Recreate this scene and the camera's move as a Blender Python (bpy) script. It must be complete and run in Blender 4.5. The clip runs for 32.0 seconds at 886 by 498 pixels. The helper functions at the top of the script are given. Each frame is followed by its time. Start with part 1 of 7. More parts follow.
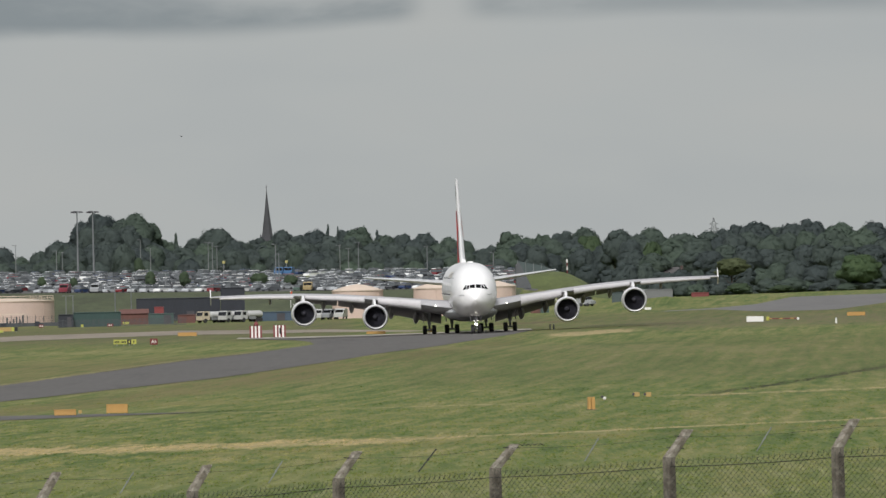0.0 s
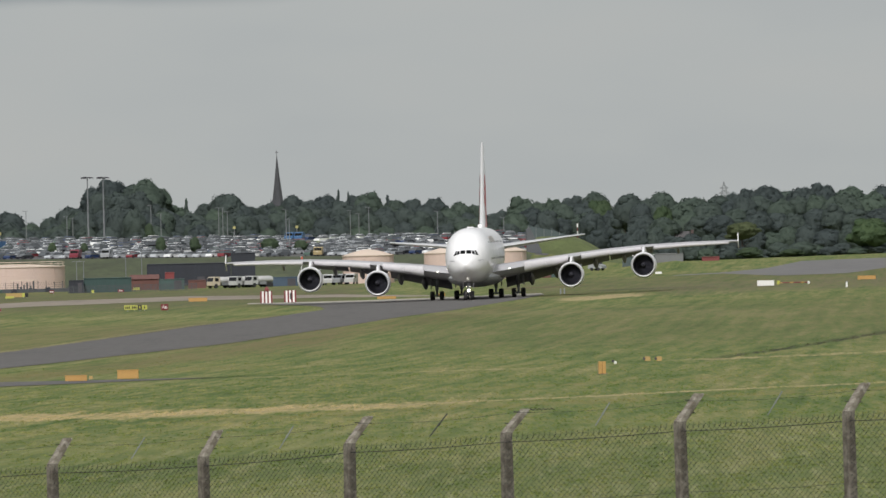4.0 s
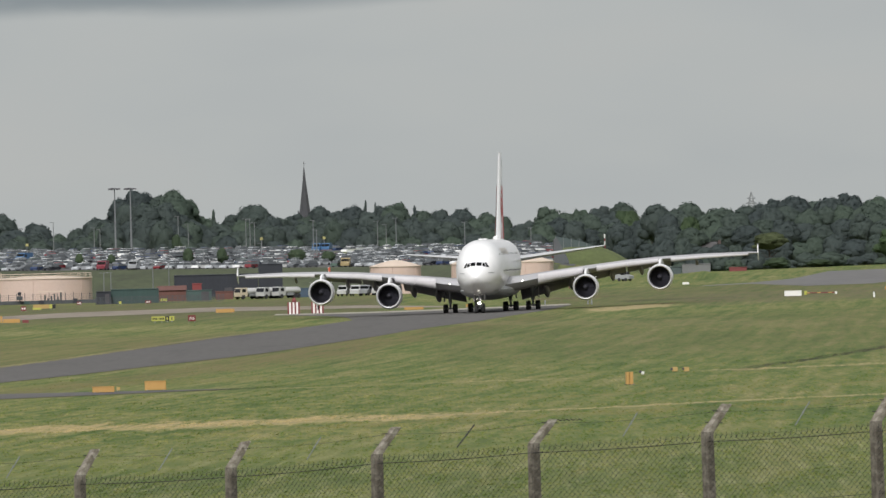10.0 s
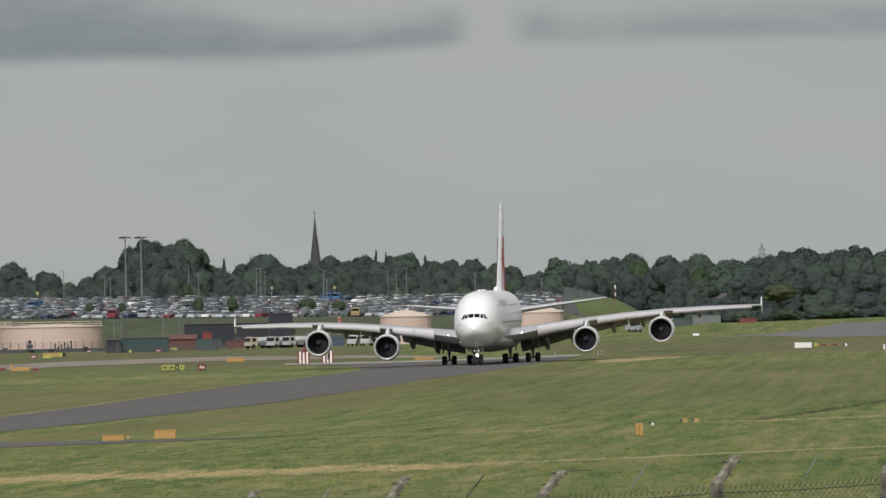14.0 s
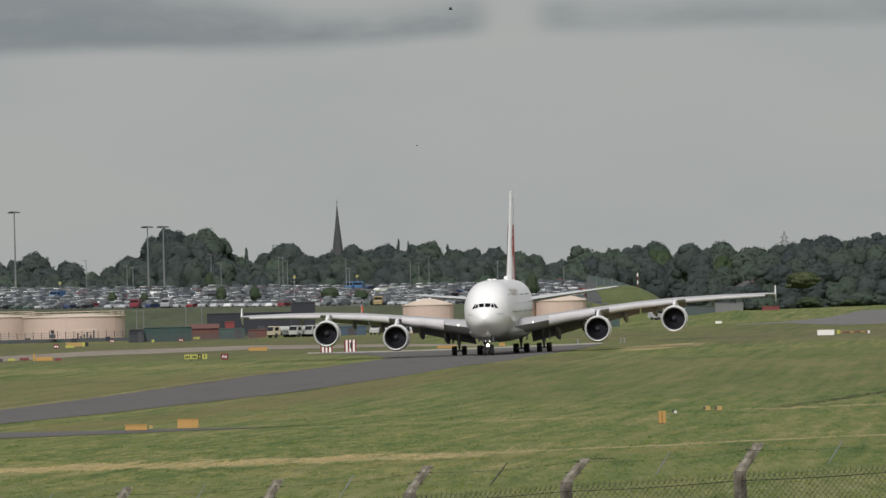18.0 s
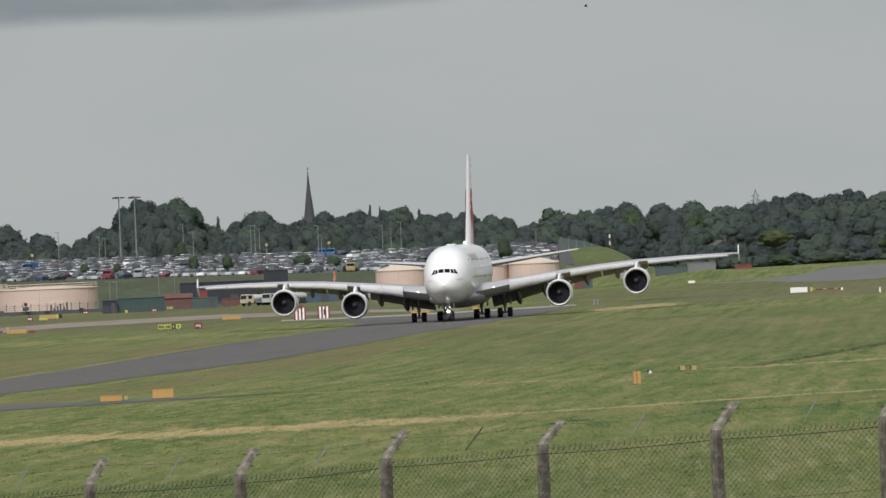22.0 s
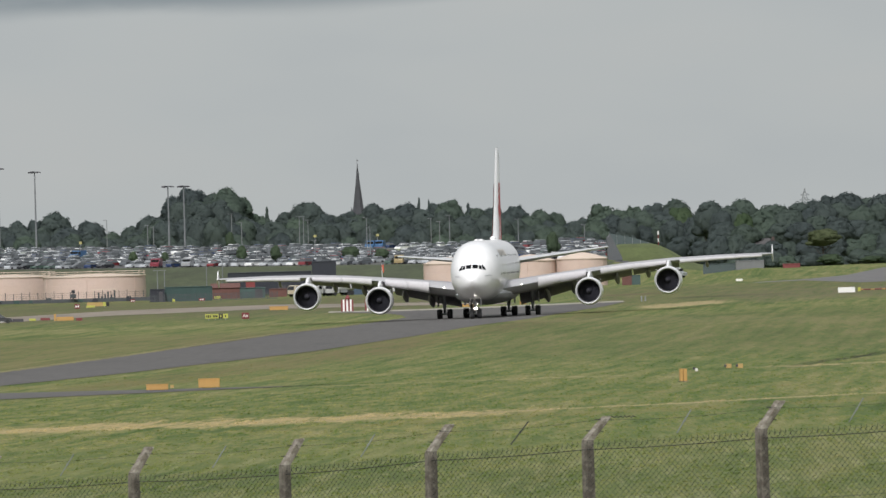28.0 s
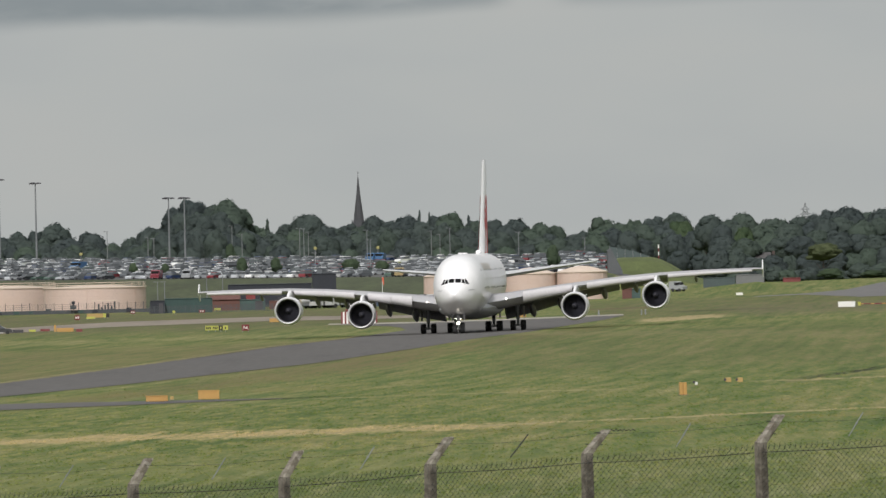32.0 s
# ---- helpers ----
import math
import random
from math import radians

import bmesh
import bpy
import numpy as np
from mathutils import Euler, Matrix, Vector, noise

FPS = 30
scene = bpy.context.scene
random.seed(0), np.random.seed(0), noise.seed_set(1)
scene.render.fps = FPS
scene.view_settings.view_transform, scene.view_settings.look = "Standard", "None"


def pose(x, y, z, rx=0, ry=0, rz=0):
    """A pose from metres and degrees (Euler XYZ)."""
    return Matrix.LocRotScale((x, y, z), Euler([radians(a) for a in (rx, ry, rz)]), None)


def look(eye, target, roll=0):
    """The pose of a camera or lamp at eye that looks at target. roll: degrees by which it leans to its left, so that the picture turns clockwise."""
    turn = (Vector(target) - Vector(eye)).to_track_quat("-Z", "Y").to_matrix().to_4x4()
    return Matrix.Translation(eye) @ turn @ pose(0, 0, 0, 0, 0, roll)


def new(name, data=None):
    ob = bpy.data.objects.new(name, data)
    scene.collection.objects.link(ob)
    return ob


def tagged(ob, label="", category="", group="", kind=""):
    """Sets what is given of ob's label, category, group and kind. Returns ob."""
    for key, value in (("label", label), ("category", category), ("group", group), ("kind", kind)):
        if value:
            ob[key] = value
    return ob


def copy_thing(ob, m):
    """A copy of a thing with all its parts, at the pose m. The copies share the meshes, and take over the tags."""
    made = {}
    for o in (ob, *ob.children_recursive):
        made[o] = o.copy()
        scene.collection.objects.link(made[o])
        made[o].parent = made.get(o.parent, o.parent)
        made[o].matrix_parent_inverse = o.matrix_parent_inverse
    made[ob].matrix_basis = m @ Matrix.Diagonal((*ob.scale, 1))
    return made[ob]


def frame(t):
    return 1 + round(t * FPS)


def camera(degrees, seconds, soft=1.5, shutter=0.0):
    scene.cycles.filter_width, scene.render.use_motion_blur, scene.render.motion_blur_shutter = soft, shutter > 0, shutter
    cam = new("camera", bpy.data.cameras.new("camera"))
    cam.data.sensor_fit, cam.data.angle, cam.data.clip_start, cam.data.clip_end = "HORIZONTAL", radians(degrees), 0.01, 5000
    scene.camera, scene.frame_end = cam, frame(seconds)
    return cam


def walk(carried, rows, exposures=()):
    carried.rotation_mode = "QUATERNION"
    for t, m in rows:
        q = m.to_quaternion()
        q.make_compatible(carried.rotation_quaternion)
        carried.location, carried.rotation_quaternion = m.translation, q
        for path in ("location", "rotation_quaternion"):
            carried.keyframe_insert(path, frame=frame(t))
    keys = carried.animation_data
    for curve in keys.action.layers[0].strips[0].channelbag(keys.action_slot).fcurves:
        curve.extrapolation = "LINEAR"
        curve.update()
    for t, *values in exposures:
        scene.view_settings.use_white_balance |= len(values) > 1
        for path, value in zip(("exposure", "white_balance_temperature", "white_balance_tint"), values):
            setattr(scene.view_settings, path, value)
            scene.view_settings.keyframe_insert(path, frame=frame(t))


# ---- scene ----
# ---- camera ----
EYE = (0, 0, 13.7)
cam = camera(3.87, 32.0, soft=1.5)
PATH = [
    (0.0, EYE, (7.000, 1000, 13.342), -1.21),
    (0.5, EYE, (6.821, 1000, 13.703), -1.32),
    (1.0, EYE, (7.159, 1000, 13.376), -1.39),
    (1.5, EYE, (7.328, 1000, 12.392), -1.34),
    (2.0, EYE, (6.800, 1000, 11.480), -1.44),
    (2.5, EYE, (6.286, 1000, 11.572), -1.35),
    (3.0, EYE, (6.089, 1000, 11.588), -1.25),
    (3.5, EYE, (6.030, 1000, 11.332), -1.29),
    (4.0, EYE, (6.143, 1000, 10.677), -1.35),
    (4.5, EYE, (6.467, 1000, 10.220), -1.10),
    (6.5, EYE, (5.586, 1000, 9.729), -1.31),
    (7.0, EYE, (4.600, 1000, 10.028), -1.35),
    (7.5, EYE, (4.401, 1000, 10.186), -1.28),
    (8.0, EYE, (4.264, 1000, 11.104), -1.43),
    (8.5, EYE, (4.224, 1000, 11.313), -1.41),
    (9.0, EYE, (4.567, 1000, 10.962), -1.44),
    (9.5, EYE, (4.379, 1000, 11.382), -1.52),
    (10.0, EYE, (4.086, 1000, 11.545), -1.43),
    (10.5, EYE, (4.047, 1000, 11.569), -1.43),
    (11.0, EYE, (3.528, 1000, 12.216), -1.50),
    (11.5, EYE, (2.898, 1000, 13.197), -1.41),
    (12.0, EYE, (3.397, 1000, 13.746), -1.38),
    (12.5, EYE, (3.430, 1000, 15.101), -1.41),
    (13.0, EYE, (2.842, 1000, 15.433), -1.22),
    (13.5, EYE, (3.077, 1000, 15.469), -1.25),
    (14.0, EYE, (3.374, 1000, 15.386), -1.16),
    (14.5, EYE, (3.041, 1000, 15.992), -1.43),
    (16.5, EYE, (2.582, 1000, 15.503), -1.05),
    (17.0, EYE, (2.657, 1000, 14.952), -1.28),
    (17.5, EYE, (2.551, 1000, 15.080), -1.31),
    (18.0, EYE, (1.650, 1000, 14.549), -1.34),
    (18.5, EYE, (1.541, 1000, 13.958), -1.35),
    (19.0, EYE, (1.779, 1000, 13.963), -1.52),
    (19.5, EYE, (2.410, 1000, 13.538), -1.70),
    (20.0, EYE, (3.337, 1000, 12.739), -2.15),
    (20.5, EYE, (4.191, 1000, 12.364), -2.30),
    (21.0, EYE, (4.297, 1000, 13.154), -2.58),
    (21.5, EYE, (3.801, 1000, 13.249), -2.45),
    (22.0, EYE, (3.698, 1000, 11.787), -2.46),
    (22.5, EYE, (2.898, 1000, 10.910), -2.27),
    (23.0, EYE, (1.979, 1000, 10.849), -2.21),
    (23.5, EYE, (1.447, 1000, 10.622), -2.08),
    (24.0, EYE, (0.357, 1000, 11.076), -2.11),
    (24.5, EYE, (0.440, 1000, 11.644), -2.14),
    (25.0, EYE, (0.261, 1000, 11.938), -2.08),
    (25.5, EYE, (-0.020, 1000, 11.211), -1.83),
    (27.5, EYE, (-0.140, 1000, 11.099), -1.73),
    (28.0, EYE, (0.001, 1000, 11.432), -1.53),
    (28.5, EYE, (0.462, 1000, 11.579), -1.45),
    (29.0, EYE, (-0.030, 1000, 11.347), -1.61),
    (29.5, EYE, (-0.150, 1000, 10.690), -1.59),
    (30.0, EYE, (-0.531, 1000, 11.309), -1.74),
    (30.5, EYE, (-0.644, 1000, 11.884), -1.64),
    (31.0, EYE, (0.273, 1000, 12.311), -1.46),
    (31.5, EYE, (-0.000, 1000, 12.461), -1.32),
    (32.0, EYE, (0.002, 1000, 12.400), -1.29),
]
STOPS = [(0, 0.1, 6420, 10), (2, 0.07, 6420, 10), (4, 0.13, 6420, 10), (7, 0.25, 6420, 10), (9, 0.19, 6420, 10), (11, 0.15, 6420, 10), (13, 0, 6420, 10), (17, -0.03, 6500, 10), (19, -0.05, 6500, 10), (20, 0.02, 6500, 10), (21, 0.1, 6330, 10), (22, 0.1, 6330, 10), (24, 0.18, 6330, 10), (25, 0.15, 6330, 10), (28, 0.21, 6330, 10), (29, 0.18, 6420, 10), (31, 0.13, 6480, 10), (32, 0.13, 6480, 10)]
walk(cam, [(t, look(e, g, r)) for t, e, g, r in PATH], STOPS)

# ---- light ----
world = bpy.data.worlds.new("overcast_sky")
scene.world = world
world.use_nodes = True


def node(tree, kind, **values):
    n = tree.nodes.new(kind)
    for key, value in values.items():
        n.inputs[key.replace("_", " ")].default_value = value
    return n


def maths(tree, op, a, b=0.0, c=0.0):
    n = tree.nodes.new("ShaderNodeMath")
    n.operation = op
    for i, v in enumerate((a, b, c)):
        if hasattr(v, "links"):
            tree.links.new(v, n.inputs[i])
        else:
            n.inputs[i].default_value = v
    return n.outputs[0]


def ramp(tree, value, stops, mode="LINEAR"):
    n = tree.nodes.new("ShaderNodeValToRGB")
    n.color_ramp.interpolation = mode
    while len(n.color_ramp.elements) < len(stops):
        n.color_ramp.elements.new(0.5)
    for e, (p, col) in zip(n.color_ramp.elements, stops):
        e.position, e.color = p, (*col, 1)
    tree.links.new(value, n.inputs[0])
    return n.outputs[0]


def mixed(tree, fac, a, b, blend="MIX"):
    n = tree.nodes.new("ShaderNodeMix")
    n.data_type, n.blend_type = "RGBA", blend
    for i, v in ((0, fac), (6, a), (7, b)):
        if hasattr(v, "links"):
            tree.links.new(v, n.inputs[i])
        elif i == 0:
            n.inputs[0].default_value = v
        else:
            n.inputs[i].default_value = (*v, 1)
    return n.outputs[2]


SUN_UP, SUN_TURN = 42, 192  # degrees above the horizon; compass turn from +y, clockwise


def build_world():
    t = world.node_tree
    t.nodes.clear()
    sky = t.nodes.new("ShaderNodeTexSky")
    sky.sky_type, sky.sun_disc = "NISHITA", False
    sky.sun_elevation, sky.sun_rotation = radians(SUN_UP), radians(SUN_TURN)
    sky.air_density, sky.dust_density = 1.0, 4.0
    co = t.nodes.new("ShaderNodeTexCoord")
    sep = t.nodes.new("ShaderNodeSeparateXYZ")
    t.links.new(co.outputs["Generated"], sep.inputs[0])
    x, y, z = sep.outputs
    el = maths(t, "MULTIPLY", z, 57.3)
    az = maths(t, "MULTIPLY", maths(t, "ARCTAN2", x, y), 57.3)
    comb = t.nodes.new("ShaderNodeCombineXYZ")
    t.links.new(maths(t, "MULTIPLY", az, 0.55), comb.inputs[0])
    t.links.new(maths(t, "MULTIPLY", el, 1.6), comb.inputs[1])
    n1 = node(t, "ShaderNodeTexNoise", Scale=1.6, Detail=6.0, Roughness=0.55)
    t.links.new(comb.outputs[0], n1.inputs["Vector"])
    n2 = node(t, "ShaderNodeTexNoise", Scale=0.9, Detail=3.0, Roughness=0.5)
    t.links.new(comb.outputs[0], n2.inputs["Vector"])

    def step(v, lo, hi):
        n = t.nodes.new("ShaderNodeMapRange")
        n.interpolation_type = "SMOOTHSTEP"
        n.inputs["From Min"].default_value, n.inputs["From Max"].default_value = lo, hi
        t.links.new(v, n.inputs["Value"])
        return n.outputs[0]

    # a pale gap over the horizon under the ragged lower edge of a darker cloud bank, which thins out eastwards and is broken once
    lift = maths(t, "SUBTRACT", el, maths(t, "ADD", maths(t, "ADD", 0.925, maths(t, "MULTIPLY", step(az, -0.7, 0.5), 0.05)), maths(t, "MULTIPLY", maths(t, "SUBTRACT", n1.outputs[0], 0.5), 0.13)))
    thick = maths(t, "ADD", 0.2, maths(t, "MULTIPLY", step(maths(t, "MULTIPLY", az, -1.0), 0.4, 1.5), 0.35))
    bank = maths(t, "MULTIPLY", step(lift, -0.025, 0.06), maths(t, "SUBTRACT", 1.0, step(maths(t, "DIVIDE", lift, thick), 0.25, 1.15)))
    gap = maths(t, "SUBTRACT", 1.0, maths(t, "MULTIPLY", step(maths(t, "ABSOLUTE", maths(t, "SUBTRACT", az, 0.42)), 0.22, 0.04), 0.95))
    bank = maths(t, "MULTIPLY", bank, gap)
    bank = maths(t, "MULTIPLY", bank, step(n1.outputs[0], 0.2, 0.62))
    deck = ramp(t, n2.outputs[0], [(0.3, (0.404, 0.424, 0.424)), (0.5, (0.43, 0.447, 0.439)), (0.7, (0.447, 0.456, 0.442))])
    upper = ramp(t, n1.outputs[0], [(0.35, (0.33, 0.345, 0.35)), (0.65, (0.45, 0.45, 0.445))])
    deck = mixed(t, step(el, 1.05, 1.5), deck, upper)
    deck = mixed(t, maths(t, "MULTIPLY", bank, maths(t, "SUBTRACT", 1.0, maths(t, "MULTIPLY", step(az, 0.0, 0.8), 0.3))), deck, (0.245, 0.275, 0.288))
    # the overcast brightens towards the zenith
    high = ramp(t, z, [(0.0, (1.0, 1.0, 1.0)), (0.1, (1.05, 1.05, 1.05)), (0.5, (1.15, 1.15, 1.15)), (1.0, (1.3, 1.3, 1.3))])
    deck = mixed(t, 1.0, deck, high, "MULTIPLY")
    thin = t.nodes.new("ShaderNodeVectorMath")
    thin.operation = "SCALE"
    thin.inputs["Scale"].default_value = 0.1
    t.links.new(sky.outputs[0], thin.inputs[0])
    out = mixed(t, 0.9, thin.outputs[0], deck)
    bg = node(t, "ShaderNodeBackground", Strength=1.0)
    t.links.new(out, bg.inputs[0])
    o = t.nodes.new("ShaderNodeOutputWorld")
    t.links.new(bg.outputs[0], o.inputs[0])


build_world()
sun_data = bpy.data.lights.new("sun", "SUN")
sun_data.energy, sun_data.angle, sun_data.color = 2.85, radians(10), (1.0, 0.98, 0.96)
sun = new("sun", sun_data)
a, e = radians(SUN_TURN), radians(SUN_UP)
sun.matrix_world = look((0, 0, 0), (-math.sin(a) * math.cos(e), -math.cos(a) * math.cos(e), -math.sin(e)))
scene.view_settings.exposure = 0.0


# ---- materials ----
def material(name, colour, rough=0.6, metal=0.0, vary=0.12, size=1.0, fine=8.0, bump=0.0, dirt=None, dirt_amount=0.0, stretch=(1, 1, 1), emit=0.0, per_object=0.0):
    m = bpy.data.materials.new(name)
    m.use_nodes = True
    t = m.node_tree
    b = t.nodes["Principled BSDF"]
    b.inputs["Roughness"].default_value, b.inputs["Metallic"].default_value = rough, metal
    co = t.nodes.new("ShaderNodeTexCoord")
    mp = t.nodes.new("ShaderNodeMapping")
    mp.inputs["Scale"].default_value = stretch
    t.links.new(co.outputs["Object"], mp.inputs[0])
    big = node(t, "ShaderNodeTexNoise", Scale=1.0 / size, Detail=4.0, Roughness=0.6)
    small = node(t, "ShaderNodeTexNoise", Scale=fine / size, Detail=3.0, Roughness=0.6)
    for n in (big, small):
        t.links.new(mp.outputs[0], n.inputs["Vector"])
    both = maths(t, "ADD", maths(t, "MULTIPLY", big.outputs[0], 0.6), maths(t, "MULTIPLY", small.outputs[0], 0.4))
    dark, light = [tuple(max(0, c * k) for c in colour) for k in (1 - vary * 2, 1 + vary * 2)]
    out = ramp(t, both, [(0.25, dark), (0.75, light)])
    if dirt:
        mask = ramp(t, big.outputs[0], [(0.45, (0, 0, 0)), (0.7, (dirt_amount,) * 3)])
        out = mixed(t, mask, out, dirt)
    if per_object:
        info = t.nodes.new("ShaderNodeObjectInfo")
        shade = ramp(t, info.outputs["Random"], [(0, (1 - per_object,) * 3), (1, (1 + per_object,) * 3)])
        out = mixed(t, 1.0, out, shade, "MULTIPLY")
    t.links.new(out, b.inputs["Base Color"])
    if bump:
        bp = node(t, "ShaderNodeBump", Strength=bump, Distance=0.05)
        t.links.new(small.outputs[0], bp.inputs["Height"])
        t.links.new(bp.outputs[0], b.inputs["Normal"])
    if emit:
        b.inputs["Emission Color"].default_value = (*colour, 1)
        b.inputs["Emission Strength"].default_value = emit
    return m


WHITE = material("aircraft_white_paint", (0.89, 0.88, 0.88), 0.3, vary=0.035, size=3)
WHITE.node_tree.nodes["Principled BSDF"].inputs["Coat Weight"].default_value = 0.5
WHITE.node_tree.nodes["Principled BSDF"].inputs["Coat Roughness"].default_value = 0.12
BELLY = material("aircraft_grey_paint", (0.5, 0.51, 0.52), 0.35, vary=0.04, size=3)
WING_GREY = material("wing_grey_paint", (0.29, 0.278, 0.3), 0.45, vary=0.08, size=2, stretch=(1, 0.3, 1))
SLAT = material("slat_pale_paint", (0.58, 0.56, 0.57), 0.3, vary=0.05, size=2)
CHROME = material("polished_lip", (0.6, 0.6, 0.61), 0.48, 0.4, vary=0.03)
DARK_METAL = material("dark_metal", (0.07, 0.066, 0.074), 0.5, 0.3, vary=0.1)
FAN_DARK = material("fan_titanium", (0.017, 0.017, 0.025), 0.85, 0.0, vary=0.1)
TYRE = material("tyre_rubber", (0.03, 0.03, 0.031), 0.8, vary=0.15)
STEEL = material("gear_steel", (0.32, 0.33, 0.34), 0.4, 0.5, vary=0.1)
GLASS_DARK = material("dark_window", (0.012, 0.013, 0.016), 0.08, vary=0.05)
RED_PAINT = material("red_paint", (0.5, 0.025, 0.03), 0.5, vary=0.06)
GREEN_PAINT = material("green_paint", (0.02, 0.16, 0.06), 0.4, vary=0.06)
BLACK_PAINT = material("black_paint", (0.012, 0.012, 0.014), 0.4, vary=0.1)
GOLD_PAINT = material("gold_paint", (0.68, 0.64, 0.58), 0.4, 0.0, vary=0.05)
LAMP_GLOW = material("landing_light_glow", (1.0, 0.93, 0.82), emit=9)
BEACON_GLOW = material("amber_beacon_glow", (1.0, 0.36, 0.12), emit=1.6)
CONCRETE = material("weathered_concrete", (0.105, 0.09, 0.072), 0.9, vary=0.3, size=0.12, fine=5, bump=0.4, dirt=(0.34, 0.31, 0.265), dirt_amount=0.45)
# Crank concrete: sky light on the raised arm painted paler, with lichen patches.
SKY_LIT_LICHENED = material("sky_lit_lichened_concrete", (0.19, 0.165, 0.13), 0.9, vary=0.3, size=0.1, fine=5, bump=0.4, dirt=(0.46, 0.44, 0.39), dirt_amount=0.6)
WIRE = material("dark_line_wire", (0.035, 0.035, 0.033), 0.6, 0.4, vary=0.15)
MESH_WIRE = material("galvanised_mesh_wire", (0.045, 0.046, 0.042), 0.5, 0.3, vary=0.2, size=0.4)
TANK = material("beige_tank_paint", (0.57, 0.44, 0.38), 0.7, vary=0.06, size=3, dirt=(0.48, 0.35, 0.28), dirt_amount=0.5)
TANK_ROOF = material("tank_roof_paint", (0.6, 0.49, 0.4), 0.7, vary=0.06, size=3)


def grass_material(name="mown_grass", tufts=False):
    m = bpy.data.materials.new(name)
    m.use_nodes = True
    t = m.node_tree
    b = t.nodes["Principled BSDF"]
    b.inputs["Roughness"].default_value = 0.95
    b.inputs["Specular IOR Level"].default_value = 0.15
    co = t.nodes.new("ShaderNodeTexCoord")
    sep = t.nodes.new("ShaderNodeSeparateXYZ")
    t.links.new(co.outputs["Object"], sep.inputs[0])
    x, y = sep.outputs[0], sep.outputs[1]
    # mower lines run with the taxiway
    across = maths(t, "SUBTRACT", x, maths(t, "MULTIPLY", y, 0.042))

    def field(u, v, su, sv, detail=4.0, rough=0.6, seed=0.0):
        c = t.nodes.new("ShaderNodeCombineXYZ")
        t.links.new(maths(t, "MULTIPLY", u, su), c.inputs[0])
        t.links.new(maths(t, "MULTIPLY", v, sv), c.inputs[1])
        c.inputs[2].default_value = seed
        n = node(t, "ShaderNodeTexNoise", Scale=1.0, Detail=detail, Roughness=rough)
        t.links.new(c.outputs[0], n.inputs["Vector"])
        return n.outputs[0]

    mower = field(across, y, 0.6, 0.007, 5.0, 0.6, 3.1)
    broad = field(across, y, 0.12, 0.014, 5.0, 0.66, 7.7)
    swath = field(across, y, 1.1, 0.026, 5.0, 0.68, 1.3)
    tuft = field(across, y, 3.2, 0.17, 4.0, 0.74, 5.2)
    blade = field(x, y, 9.0, 0.6, 4.0, 0.75, 2.2)
    total = maths(t, "ADD", maths(t, "ADD", maths(t, "MULTIPLY", mower, 0.31), maths(t, "MULTIPLY", broad, 0.25)), maths(t, "ADD", maths(t, "MULTIPLY", swath, 0.28), maths(t, "MULTIPLY", tuft, 0.08)))
    grain = field(x, y, 5.0, 0.055, 4.0, 0.75, 6.6)
    total = maths(t, "ADD", total, maths(t, "MULTIPLY", maths(t, "SUBTRACT", blade, 0.355), 0.27))
    total = maths(t, "ADD", total, maths(t, "MULTIPLY", maths(t, "SUBTRACT", grain, 0.5), 0.26))
    out = ramp(t, total, [(0.4, (0.056, 0.088, 0.024)), (0.455, (0.09, 0.128, 0.036)), (0.5, (0.128, 0.152, 0.047)), (0.545, (0.168, 0.17, 0.063)), (0.61, (0.25, 0.228, 0.11))])
    # flecks of straw and of ranker green lying across the slope
    fleck = field(x, y, 0.85, 0.07, 5.0, 0.7, 4.4)
    where = None
    for value, lo, hi in ((x, 14.0, -8.0), (y, 1050.0, 760.0)):
        n = t.nodes.new("ShaderNodeMapRange")
        n.interpolation_type = "SMOOTHSTEP"
        n.inputs["From Min"].default_value, n.inputs["From Max"].default_value = lo, hi
        t.links.new(value, n.inputs["Value"])
        where = n.outputs[0] if where is None else maths(t, "MULTIPLY", where, n.outputs[0])
    where = maths(t, "ADD", 0.22, maths(t, "MULTIPLY", where, 0.78))
    out = mixed(t, maths(t, "MULTIPLY", ramp(t, fleck, [(0.52, (0, 0, 0)), (0.66, (0.8, 0.8, 0.8))]), where), out, (0.255, 0.23, 0.085))
    out = mixed(t, maths(t, "MULTIPLY", ramp(t, fleck, [(0.34, (0.65, 0.65, 0.65)), (0.46, (0, 0, 0))]), where), out, (0.06, 0.09, 0.02))
    # greener towards the near bank, with paler heads of grass combed over by the wind
    near = t.nodes.new("ShaderNodeMapRange")
    near.interpolation_type = "SMOOTHSTEP"
    near.inputs["From Min"].default_value, near.inputs["From Max"].default_value = 640.0, 540.0
    t.links.new(y, near.inputs["Value"])
    near = near.outputs[0]
    lush = ramp(t, maths(t, "ADD", maths(t, "MULTIPLY", broad, 0.6), maths(t, "MULTIPLY", blade, 0.4)), [(0.35, (0.07, 0.099, 0.026)), (0.6, (0.152, 0.17, 0.056))])
    out = mixed(t, maths(t, "MULTIPLY", near, 0.6), out, lush)
    combed = field(maths(t, "SUBTRACT", x, maths(t, "MULTIPLY", y, 0.017)), y, 1.7, 0.035, 5.0, 0.68, 8.1)
    out = mixed(t, maths(t, "MULTIPLY", ramp(t, combed, [(0.53, (0, 0, 0)), (0.7, (0.75, 0.75, 0.75))]), near), out, (0.24, 0.243, 0.12))
    out = mixed(t, maths(t, "MULTIPLY", ramp(t, combed, [(0.32, (0.6, 0.6, 0.6)), (0.45, (0, 0, 0))]), near), out, (0.062, 0.088, 0.025))
